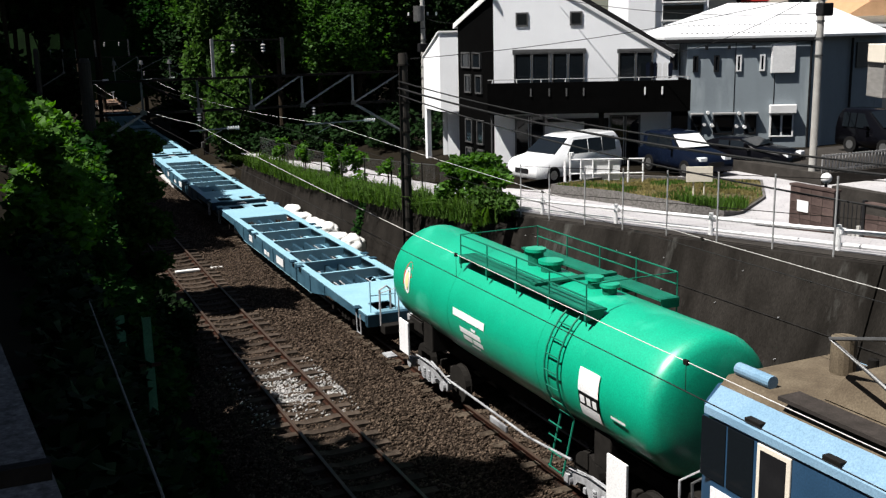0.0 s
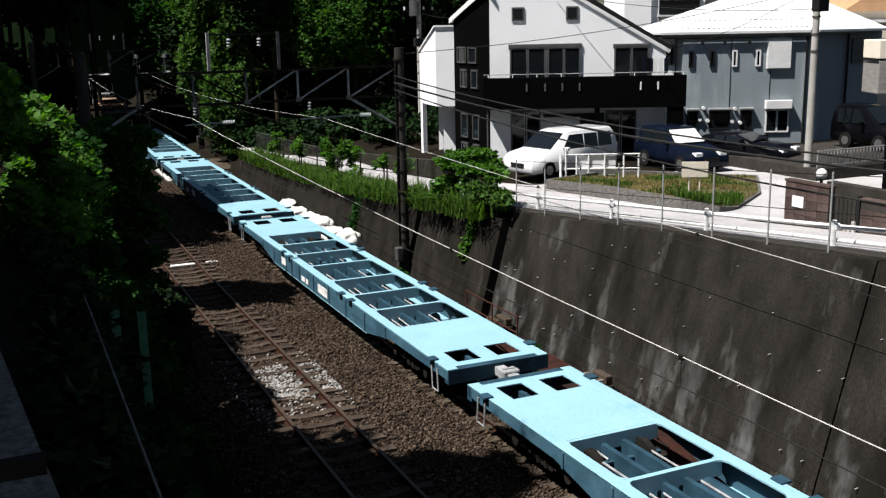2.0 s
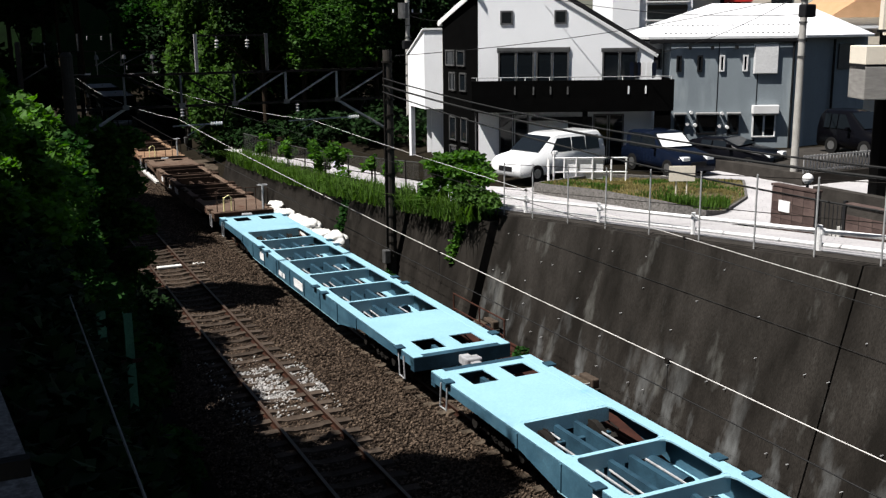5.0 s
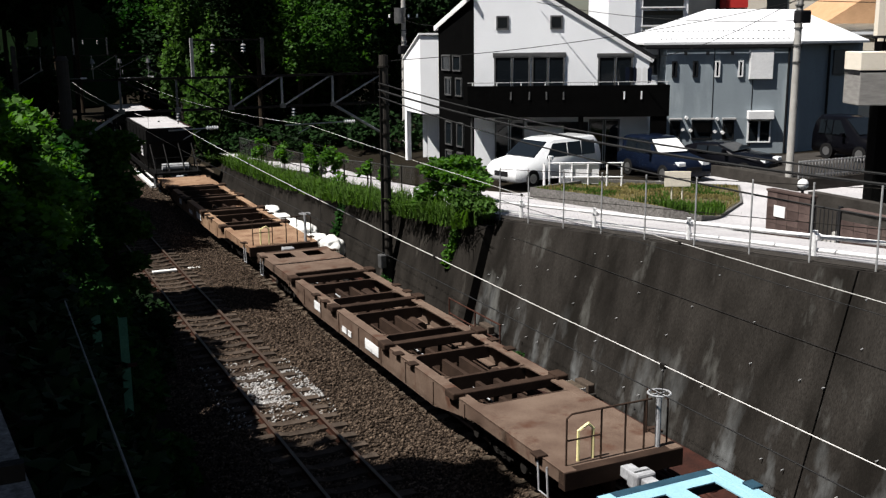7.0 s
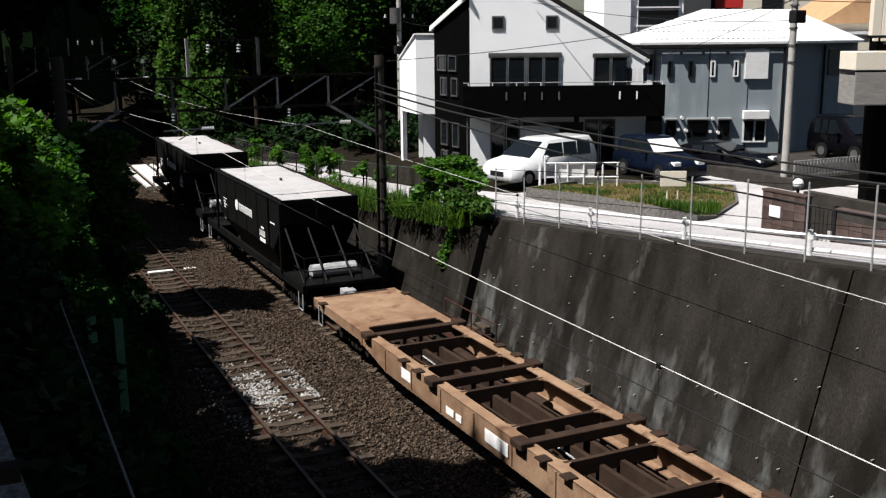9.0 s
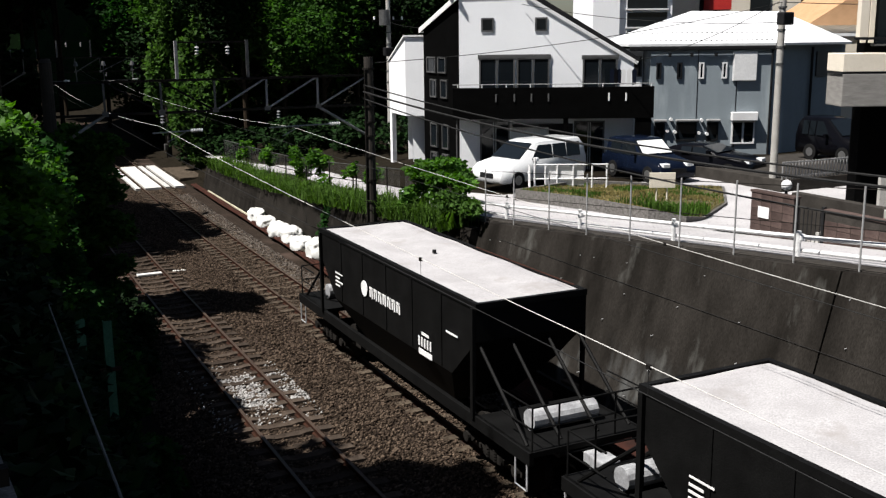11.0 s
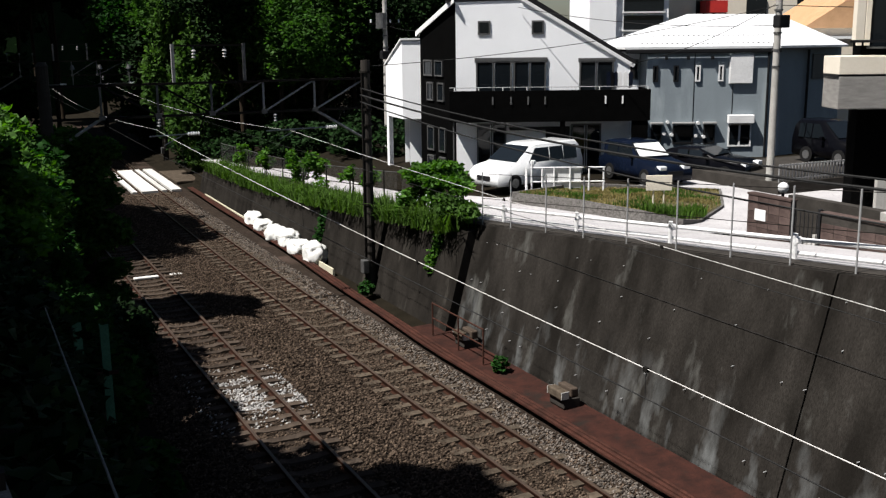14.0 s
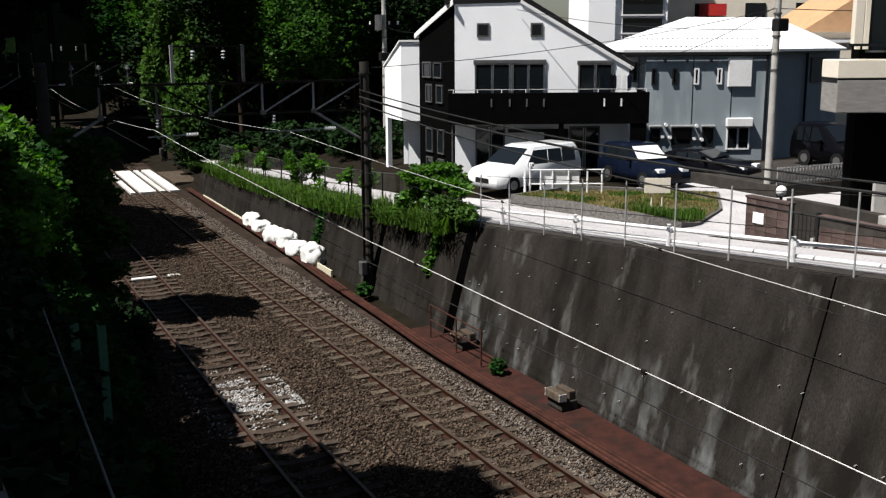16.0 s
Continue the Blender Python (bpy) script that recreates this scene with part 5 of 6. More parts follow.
# ---- planting ----
def tree(x, y, z, h, spread, crown_z, n, mat, label, size=0.3, dens=14, droop=0.1, trunk_r=0.2, squash=1.0):
    t = thing("tree", label, "tree", pose(x, y, z))
    bm = bmesh.new()
    top = Vector((rng.uniform(-0.4, 0.4), rng.uniform(-0.4, 0.4), h * 0.8))
    rod(bm, (0, 0, -0.3), top * 0.5, trunk_r, 9, trunk_r * 0.75)
    rod(bm, top * 0.5, top, trunk_r * 0.75, 8, trunk_r * 0.3)
    for i in range(8):
        a = i * 2.4
        s = top * rng.uniform(0.35, 0.85)
        e = s + Vector((math.cos(a) * spread * 0.7, math.sin(a) * spread * 0.7, h * 0.16))
        rod(bm, s, e, trunk_r * 0.35, 6, trunk_r * 0.08)
    part("trunk", bm, BARK, t, "dark branching trunk")
    pts = clumps(split_blobs(0, 0, crown_z, spread, spread, (h - crown_z) * squash, n), dens)
    leaves("crown", pts, size, mat, t, droop=droop)
    return t


WOOD = "leafy broadleaf tree in the wood behind the line"
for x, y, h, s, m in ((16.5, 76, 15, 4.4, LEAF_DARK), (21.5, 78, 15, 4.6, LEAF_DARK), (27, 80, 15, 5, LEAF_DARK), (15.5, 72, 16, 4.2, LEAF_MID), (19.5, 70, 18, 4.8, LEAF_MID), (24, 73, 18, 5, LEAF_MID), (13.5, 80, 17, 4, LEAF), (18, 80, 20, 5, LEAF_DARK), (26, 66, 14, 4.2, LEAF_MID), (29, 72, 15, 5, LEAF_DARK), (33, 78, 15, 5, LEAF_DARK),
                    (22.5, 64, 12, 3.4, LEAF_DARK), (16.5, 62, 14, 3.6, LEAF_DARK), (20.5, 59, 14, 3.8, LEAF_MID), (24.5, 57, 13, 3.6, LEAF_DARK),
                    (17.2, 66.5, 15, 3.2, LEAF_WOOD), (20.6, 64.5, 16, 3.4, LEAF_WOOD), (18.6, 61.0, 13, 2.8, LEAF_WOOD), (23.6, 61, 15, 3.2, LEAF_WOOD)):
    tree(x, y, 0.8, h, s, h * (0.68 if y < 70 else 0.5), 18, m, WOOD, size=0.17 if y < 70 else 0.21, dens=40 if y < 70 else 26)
for x, y, h in ((13.4, 67, 11.5), (14.6, 69.5, 15), (15.9, 66.5, 13), (14.3, 64, 9), (17.4, 70, 16)):
    tree(x, y, 0.6, h, 1.7, h * 0.5, 14, BAMBOO_LEAF, "feathery bamboo clump beside the line", size=0.22, dens=45, droop=0.8, trunk_r=0.08, squash=1.0)
# dark wood closing the cutting: high crowns meet above the view, placed to shade what is below
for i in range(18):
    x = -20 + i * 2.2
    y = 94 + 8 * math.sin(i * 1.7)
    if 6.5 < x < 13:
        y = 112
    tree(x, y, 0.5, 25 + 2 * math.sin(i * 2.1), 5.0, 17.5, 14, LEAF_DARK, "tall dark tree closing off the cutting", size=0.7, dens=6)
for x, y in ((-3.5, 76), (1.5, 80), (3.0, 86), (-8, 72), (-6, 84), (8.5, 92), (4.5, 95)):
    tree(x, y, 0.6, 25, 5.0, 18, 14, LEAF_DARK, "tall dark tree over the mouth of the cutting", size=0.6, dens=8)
# trees added left of the view to cast shade on the far line
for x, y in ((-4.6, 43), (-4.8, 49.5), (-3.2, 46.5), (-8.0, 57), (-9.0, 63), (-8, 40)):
    tree(x, y, 2.0, 18, 4.4, 12.5, 14, LEAF_DARK, "tall dark tree placed on the bank to shade the line", size=0.45, dens=9)
# more added trees out of view, set where their shadows reach the tracks
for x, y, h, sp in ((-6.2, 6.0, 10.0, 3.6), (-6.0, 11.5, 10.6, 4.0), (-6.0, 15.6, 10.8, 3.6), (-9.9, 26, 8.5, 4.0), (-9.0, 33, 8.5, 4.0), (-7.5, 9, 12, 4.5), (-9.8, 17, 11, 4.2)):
    tree(x, y, 6.2, h, sp, h * 0.58, 16, LEAF_DARK, "out-of-view tree placed on the bank to shade the tracks", size=0.42, dens=12)
# two unseen slim trees added as shadow casters for pole and near tracks
tree(-0.35, 30.5, 5.2, 8.0, 1.5, 5.9, 18, LEAF_DARK, "out-of-view slim tree placed to shade the gantry's pole", size=0.32, dens=34, trunk_r=0.1)
tree(-4.6, 15.2, 6.2, 15.5, 1.7, 9.2, 14, LEAF_DARK, "out-of-view slim tree placed on the bank to shade the tracks", size=0.42, dens=9)
# the far hillside's shade is put into its dark leaf colour
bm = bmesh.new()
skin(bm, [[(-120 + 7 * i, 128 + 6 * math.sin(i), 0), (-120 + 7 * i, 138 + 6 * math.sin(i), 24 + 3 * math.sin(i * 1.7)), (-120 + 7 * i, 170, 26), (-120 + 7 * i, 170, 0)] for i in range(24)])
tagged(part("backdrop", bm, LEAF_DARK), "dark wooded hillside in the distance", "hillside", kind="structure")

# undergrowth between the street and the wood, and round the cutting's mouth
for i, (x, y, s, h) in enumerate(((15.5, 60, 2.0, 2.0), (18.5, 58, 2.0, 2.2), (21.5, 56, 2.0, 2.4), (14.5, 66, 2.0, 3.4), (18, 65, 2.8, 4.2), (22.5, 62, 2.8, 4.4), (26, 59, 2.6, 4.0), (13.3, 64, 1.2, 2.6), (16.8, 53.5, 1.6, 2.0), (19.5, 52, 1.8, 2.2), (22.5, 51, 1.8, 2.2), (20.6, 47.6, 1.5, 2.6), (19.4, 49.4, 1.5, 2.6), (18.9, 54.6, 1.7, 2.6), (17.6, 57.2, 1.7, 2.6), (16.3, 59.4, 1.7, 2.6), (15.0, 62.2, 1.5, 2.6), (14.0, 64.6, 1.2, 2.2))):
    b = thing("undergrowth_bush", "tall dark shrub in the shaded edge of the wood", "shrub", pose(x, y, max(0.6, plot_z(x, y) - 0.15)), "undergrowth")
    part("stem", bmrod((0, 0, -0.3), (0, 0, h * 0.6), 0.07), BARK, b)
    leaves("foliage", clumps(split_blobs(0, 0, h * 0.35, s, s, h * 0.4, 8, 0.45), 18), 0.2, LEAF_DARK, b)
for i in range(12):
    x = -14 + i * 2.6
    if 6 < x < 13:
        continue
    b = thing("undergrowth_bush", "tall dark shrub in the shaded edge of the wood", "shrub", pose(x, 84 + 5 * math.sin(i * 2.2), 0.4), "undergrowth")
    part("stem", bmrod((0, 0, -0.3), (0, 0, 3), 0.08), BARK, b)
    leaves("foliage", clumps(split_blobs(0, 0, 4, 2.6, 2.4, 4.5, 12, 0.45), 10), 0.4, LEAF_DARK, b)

# creepers over the west bank
iv = thing("creeper_hedge", "dense dark green creeper hanging over the bank wall", "creeper")
bl = []
for y in np.arange(20, 60, 1.5):
    c = centre(y)
    bl += split_blobs(c - 8.2, y, 3.4 + 0.9 * math.sin(y * 0.8), 0.9, 1.4, 1.5, 4, 0.55)
    bl += split_blobs(c - 7.4, y, 1.6, 0.7, 1.3, 1.6, 4, 0.55)
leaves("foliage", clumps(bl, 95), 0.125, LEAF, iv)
part("stem", bmrod((1.6, 24, 0.5), (1.4, 24, 3.5), 0.06), BARK, iv)
iv = thing("creeper_column", "tall creeper-covered column beside the west track", "creeper")
bl = []
for z in np.arange(0.8, 5.4, 0.55):
    bl += split_blobs(3.5 - 0.05 * z, 31.0, z, 0.95, 1.0, 0.7, 4, 0.6)
leaves("foliage", clumps(bl, 170), 0.12, LEAF_MID, iv)
part("post", bmrod((3.4, 31, 0), (3.3, 31, 5.2), 0.2), BARK, iv)
iv = thing("creeper_mound", "leafy creeper spilling over the bank close by", "creeper")
bl = []
for y, z, x in ((19, 6.6, 0.35), (21, 6.5, 0.65), (23, 5.7, 1.1), (25, 5.2, 1.5), (18, 5.2, 0.6), (20, 4.8, 0.95), (22.5, 4.5, 1.4), (18.0, 4.0, 0.55), (17, 7.0, -0.1), (19.5, 5.8, 0.8), (24.5, 4.2, 1.6), (19, 3.4, 0.8)):
    bl += split_blobs(x, y, z, 0.75, 1.2, 0.8, 5, 0.55)
leaves("foliage", clumps(bl, 150), 0.12, LEAF_BRIGHT, iv)
iv = thing("bush", "low green bush at the foot of the bank", "bush", pose(2.45, 17.3, 0.25))
leaves("foliage", clumps(split_blobs(0, 0, 0.6, 0.7, 0.8, 0.7, 8, 0.5), 120), 0.12, LEAF, iv)
iv = thing("bush", "low green bush beside the west track", "bush", pose(3.45, 26.5, 0.0))
leaves("foliage", clumps(split_blobs(0, 0, 0.7, 0.8, 3.0, 0.8, 14, 0.4), 90), 0.13, LEAF_DARK, iv)
gf = thing("bank_fence", "green painted steel fence posts with a rusty rail on the bank", "fence")
for x, z0, z1 in ((1.56, 1.4, 3.75), (1.98, 0.9, 3.66)):
    bm = bmesh.new()
    box(bm, x - 0.07, 16.95, z0, x + 0.07, 16.965, z1)
    box(bm, x - 0.07, 16.965, z0, x - 0.055, 17.07, z1)
    part("post", bm, GREEN_POST, gf, "green angle post")
part("rail_bar", bmbox(1.35, 16.9, 2.8, 2.15, 16.945, 2.86), STEEL_RUST, gf, "rusty rail")
cable("bank_cable", [(0.42, 3.0, 6.6), (0.62, 9.5, 5.9)], 0.007, STEEL, "thin grey handrail wire on the dark bank")
strip("bank_path", np.arange(-2, 14, 1.0), lambda y: [(-2.4, 6.36), (-1.2, 6.36), (0.45 - 0.083 * y, 6.36)], GRAVEL, "grey gravel path on top of the bank", category="path")
bp = thing("bank_railing", "dark low steel railing beside the path", "railing")
part("post", bmbox(-0.35, 3.3, 6.3, -0.29, 3.36, 7.0), STEEL_DARK, bp)
part("rail_bar", bmbox(-0.9, 3.3, 6.86, 0.05, 3.35, 6.92), STEEL_DARK, bp)
bl = [(0.55 + 0.28 * k + rng.uniform(-0.2, 0.2), y + rng.uniform(-0.4, 0.4), 4.9 - 0.78 * k, 0.45, 0.7, 0.4) for y in np.arange(5, 30, 1.3) for k in range(6)]
tagged(leaves("bank_groundcover", clumps(bl, 40), 0.14, LEAF_DARK), "low dark ground cover on the shaded bank", "ground cover", kind="stuff")

# verge plants along the wall's top
vp = []
for y in np.arange(25.5, 56, 0.035):
    tuft = noise.noise(Vector((0.0, y * 0.9, 5.0)))
    for k in range(9):
        if rng.uniform(-0.5, 0.5) < tuft + 0.12:
            vp.append((centre(y) + 3.15 + rng.uniform(-0.45, 0.8), y + rng.uniform(-0.12, 0.12), street_z(y) - 0.2 + rng.uniform(0, 0.1)))
blades("verge_grass", vp, 0.72, GRASS, "tall arching green grass along the wall's top", lean=0.9, w=0.022)
for y, s in ((27.2, 0.75), (28.6, 0.5), (33.0, 0.4), (35.2, 0.35), (38.5, 0.6), (42.0, 0.55), (46.5, 0.5), (51, 0.5)):
    b = thing("verge_shrub", "leafy green vine shrub on the street fence", "shrub", pose(centre(y) + 3.7, y, street_z(y)), "verge shrubs")
    part("stem", bmrod((0, 0, -0.2), (0, 0, 0.9), 0.03), BARK, b)
    leaves("foliage", clumps(split_blobs(0, 0, 1.15, s, s * 1.2, s * 1.25, 8, 0.42), 110), 0.11, LEAF_BRIGHT, b)
b = thing("vine_bush", "bright green vine mounded over the fence and hanging down the wall", "vine")
bl = split_blobs(centre(27) + 3.5, 27.3, street_z(27) + 1.5, 0.8, 1.7, 0.5, 14, 0.4) + split_blobs(centre(26.4) + 3.2, 28.6, street_z(27) + 0.7, 0.5, 0.5, 1.0, 6, 0.45)
for z in np.arange(1.6, 3.6, 0.25):
    bl.append((centre(26.8) + 2.62 + 0.3 * z, 26.7 + 0.1 * math.sin(z * 5), z, 0.22, 0.25, 0.3))
leaves("foliage", clumps(bl, 135), 0.115, LEAF_BRIGHT, b)
b = thing("verge_bush", "grey green feathery bush at the fence's end", "bush")
leaves("foliage", clumps(split_blobs(centre(25.6) + 3.4, 25.8, street_z(25.6) + 0.45, 0.5, 0.9, 0.7, 12, 0.4), 160), 0.1, BAMBOO_LEAF, b, droop=-0.6)
b = thing("wall_creeper", "strand of creeper hanging down the wall", "creeper")
leaves("foliage", clumps([(centre(36) + 2.62 + 0.3 * z, 36.4, z, 0.2, 0.3, 0.25) for z in np.arange(0.8, 2.2, 0.25)], 140), 0.12, LEAF, b)
b = thing("weed", "small green weed by the railing", "weed", on_track(21.2, 0, 2.3))
leaves("foliage", clumps([(0, 0, 0.2, 0.22, 0.22, 0.2)], 300), 0.09, LEAF, b)
b = thing("weed", "small green weed at the pole's foot", "weed", on_track(30.0, 0, 2.2))
leaves("foliage", clumps([(0, 0, 0.25, 0.25, 0.3, 0.25)], 200), 0.1, LEAF, b)


# ---- the train (wagon space: y along the wagon, the leading end at -y, origin on the rails under its middle) ----
def bogie(parent, y, frame_mat, gauge=1.067):
    b = part("bogie", bmbox(-0.5, y - 0.35, 0.42, 0.5, y + 0.35, 0.62, bevel=0.03), UNDER, parent, "four-wheeled bogie")
    for s in (-1, 1):
        bm = bmesh.new()
        x0, x1 = s * 0.86, s * 0.98
        prism(bm, [(y - 1.12, 0.36), (y - 1.14, 0.54), (y - 0.85, 0.58), (y - 0.4, 0.68), (y + 0.4, 0.68), (y + 0.85, 0.58), (y + 1.14, 0.54), (y + 1.12, 0.36), (y + 0.8, 0.36), (y + 0.7, 0.47), (y + 0.45, 0.52), (y + 0.32, 0.28), (y - 0.32, 0.28), (y - 0.45, 0.52), (y - 0.7, 0.47), (y - 0.8, 0.36)], "x", min(x0, x1), max(x0, x1))
        part("side_frame", bm, frame_mat, b)
        for d in (-0.14, 0.14):
            bm = bmesh.new()
            for k in range(5):
                rod(bm, (s * 0.97, y + d, 0.3 + k * 0.055), (s * 0.97, y + d, 0.33 + k * 0.055), 0.062, 10)
            tagged(part("spring", bm, frame_mat, b), "coil spring", kind="stuff")
        for d in (-0.95, 0.95):
            part("axle_box", bmrod((s * 0.9, y + d, 0.43), (s * 1.05, y + d, 0.43), 0.11, n=12), frame_mat, b)
            part("brake_beam", bmbox(min(s * 0.6, s * 1.0), y + d * 0.48 - 0.04, 0.36, max(s * 0.6, s * 1.0), y + d * 0.48 + 0.04, 0.46), frame_mat, b)
        bm = bmesh.new()
        pipe(bm, [(s * 1.02, y - 1.1, 0.66), (s * 1.02, y - 0.4, 0.76), (s * 1.02, y + 0.4, 0.76), (s * 1.02, y + 1.1, 0.66)], 0.018)
        part("brake_pipe", bm, frame_mat, b)
    for d in (-0.95, 0.95):
        bm = bmesh.new()
        rod(bm, (-0.8, y + d, 0.43), (0.8, y + d, 0.43), 0.07, 10)
        for s in (-1, 1):
            rod(bm, (s * 0.5, y + d, 0.43), (s * 0.64, y + d, 0.43), 0.43, 22)
            rod(bm, (s * 0.49, y + d, 0.43), (s * 0.515, y + d, 0.43), 0.455, 22)
        part("wheelset", bm, UNDER, b, "steel wheelset")


def coupler(parent, y, s):
    bm = bmesh.new()
    box(bm, -0.12, y, 0.78, 0.12, y + s * 0.4, 0.98, bevel=0.02)
    box(bm, -0.2, y + s * 0.3, 0.74, 0.2, y + s * 0.52, 1.04, bevel=0.04)
    part("coupler", bm, UNDER_LIGHT, parent, "grey knuckle coupler")


def bars(parent, x, rows, mat, name="marking"):
    """Unreadable lettering as plain bars on a side facing -x: rows of (y0, z0, y1, z1)."""
    for y0, z0, y1, z1 in rows:
        part(name, bmbox(x - 0.006, y0, z0, x + 0.004, y1, z1), mat, parent)


def flat_wagon(m, deck, web, under, label, rails_at, rusty):
    w = thing("container_flat_wagon", label, "freight wagon", m, "wagons of the train")
    h, L = 1.23, 9.72
    top = 1.05
    for s in (-1, 1):
        bm = bmesh.new()
        x0, x1 = sorted((s * h, s * (h - 0.25)))
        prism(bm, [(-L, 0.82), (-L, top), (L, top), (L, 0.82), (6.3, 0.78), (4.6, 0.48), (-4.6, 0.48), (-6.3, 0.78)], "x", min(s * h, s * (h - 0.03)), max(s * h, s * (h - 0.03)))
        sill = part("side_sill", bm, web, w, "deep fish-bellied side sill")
        part("top_flange", bmbox(min(x0, x1), -L, top - 0.035, max(x0, x1), L, top + 0.006, bevel=0.006), deck, sill)
        part("bottom_flange", bmbox(min(s * h, s * (h - 0.2)), -4.6, 0.46, max(s * h, s * (h - 0.2)), 4.6, 0.49), deck, sill)
        for y in np.arange(-6.0, 6.1, 1.5):
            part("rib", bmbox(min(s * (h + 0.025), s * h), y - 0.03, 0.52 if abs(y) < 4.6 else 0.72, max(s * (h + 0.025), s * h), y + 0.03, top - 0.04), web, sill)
        for y in (-8.9, -3.4, -2.6, 2.6, 3.4, 8.9):
            part("twist_lock", bmbox(s * h - 0.11, y - 0.13, top, s * h + 0.11, y + 0.13, top + 0.045, bevel=0.012), under, sill)
    hw = h - 0.25
    for e in (-1, 1):
        plated = rusty and (e < 0 or deck is RUST_PALE)
        bm = bmesh.new()
        xs, ysd = [-hw, -0.8, -0.2, 0.2, 0.8, hw], [6.35, 8.55, 9.3, 9.55]
        gv = [[bm.verts.new((x, e * yy, top)) for x in xs] for yy in ysd]
        for j in range(3):
            for i in range(5):
                if plated or not (j == 1 and i in (1, 3)):
                    bm.faces.new((gv[j][i], gv[j][i + 1], gv[j + 1][i + 1], gv[j + 1][i]))
        ex = bmesh.ops.extrude_face_region(bm, geom=bm.faces[:])
        bmesh.ops.translate(bm, verts=[q for q in ex["geom"] if isinstance(q, bmesh.types.BMVert)], vec=(0, 0, -0.025))
        bmesh.ops.recalc_face_normals(bm, faces=bm.faces[:])
        part("end_deck", bm, deck, w, "plated end deck" if plated else "plated end deck with two cut-outs")
        part("end_beam", bmbox(-h, e * 9.55, 0.72, h, e * 9.75, top, bevel=0.01), under, w, "dark end beam")
        coupler(w, e * 9.75, e)
        bogie(w, e * 7.1, UNDER)
        for s in (-1, 1):
            bm = bmesh.new()
            pipe(bm, [(s * (h + 0.02), e * 9.2, 0.95), (s * (h + 0.02), e * 9.25, 0.42), (s * (h + 0.02), e * 8.95, 0.42), (s * (h + 0.02), e * 8.9, 0.95)], 0.02)
            part("step", bm, UNDER_LIGHT, w, "pale stirrup step")
    for y in (-6.32, -4.55, -2.85, -1.05, 1.05, 2.85, 4.55, 6.32):
        part("cross_beam", bmbox(-hw, y - 0.05, top - 0.3, hw, y + 0.05, top - 0.004, bevel=0.006), under if rusty else deck, w)
    if rusty:
        for y in (-5.55, -1.85, 1.85, 5.55):
            bm = bmesh.new()
            box(bm, -h - 0.07, y - 0.11, top - 0.16, h + 0.07, y + 0.11, top + 0.05, bevel=0.02)
            for x in (-h, h):
                box(bm, x - 0.14, y - 0.2, top - 0.05, x + 0.14, y + 0.2, top + 0.1, bevel=0.03)
            part("bolster", bm, under, w, "dark container bolster with corner clamps")
    edges = [-6.37, -4.55, -2.85, -1.05, 1.05, 2.85, 4.55, 6.37]
    bm = bmesh.new()
    for ya, yb in zip(edges, edges[1:]):
        for s in (-1, 1):
            for y, k in ((ya + 0.04, 1), (yb - 0.04, -1)):
                prism(bm, [(s * hw, y), (s * (hw - 0.16), y), (s * (hw - 0.05), y + k * 0.05), (s * hw, y + k * 0.16)], "z", top - 0.03, top + 0.002)
    tagged(part("gusset", bm, deck, w, "small corner gusset plates"), kind="stuff")
    for x in (-0.22, 0.22):
        part("centre_sill", bmbox(x - 0.05, -L, 0.5, x + 0.05, L, 0.88), under, w, "dark centre sill")
    part("floor_plate", bmbox(-0.17, -9.5, 0.5, 0.17, 9.5, 0.54), under, w)
    for x in (-0.62, -0.5, 0.55):
        part("brake_pipe", bmrod((x, -6.5, 0.72), (x, 6.5, 0.74), 0.022, n=6), UNDER_LIGHT if not rusty else under, w, "thin brake pipe")
    for y in (-4.2, 4.0, 0.9):
        part("air_reservoir", bmrod((0.68, y - 0.5, 0.62), (0.68, y + 0.5, 0.62), 0.17, n=14), under, w, "cylindrical air reservoir")
    for y in (-2.3, 2.8, -5.8, 5.9):
        part("brake_lever", bmbox(-0.75, y - 0.05, 0.66, 0.75, y + 0.05, 0.72, bevel=0.01), under, w)
        part("brake_rod", bmrod((-0.36, y, 0.75), (-0.3, y + 1.6, 0.75), 0.02, n=6), UNDER_LIGHT, w)
    part("brake_cylinder", bmrod((-0.7, -1.0, 0.62), (-0.7, -0.2, 0.62), 0.15, n=12), UNDER_LIGHT, w, "grey brake cylinder")
    bars(w, -h - 0.02, [(-1.4, 0.62, -0.5, 0.88), (0.5, 0.6, 0.75, 0.75), (0.85, 0.6, 1.2, 0.75), (3.0, 0.66, 3.5, 0.9)], WHITE_PAINT)
    for e in rails_at:
        bm = bmesh.new()
        y = e * 9.5
        pipe(bm, [(-1.05, y, top), (-1.05, y, top + 0.85), (-0.95, y, top + 0.92), (0.7, y, top + 0.92)], 0.018)
        pipe(bm, [(-1.05, y, top + 0.45), (-0.35, y, top + 0.45)], 0.016)
        for x in (-0.35, 0.15, 0.55):
            rod(bm, (x, y, top), (x, y, top + 0.92), 0.018)
        pipe(bm, [(1.05, y, top), (1.05, y, top + 0.85), (1.05, y - e * 0.6, top + 0.85), (1.05, y - e * 0.6, top)], 0.018)
        part("end_railing", bm, deck if not rusty else RUST_DARK, w, "tubular end railing")
        bm = bmesh.new()
        rod(bm, (0.85, y, top), (0.85, y, top + 0.95), 0.05)
        ang = [6.2832 * q / 16 for q in range(17)]
        pipe(bm, [(0.85 + 0.2 * math.cos(a), y + 0.2 * math.sin(a), top + 1.0) for a in ang], 0.018)
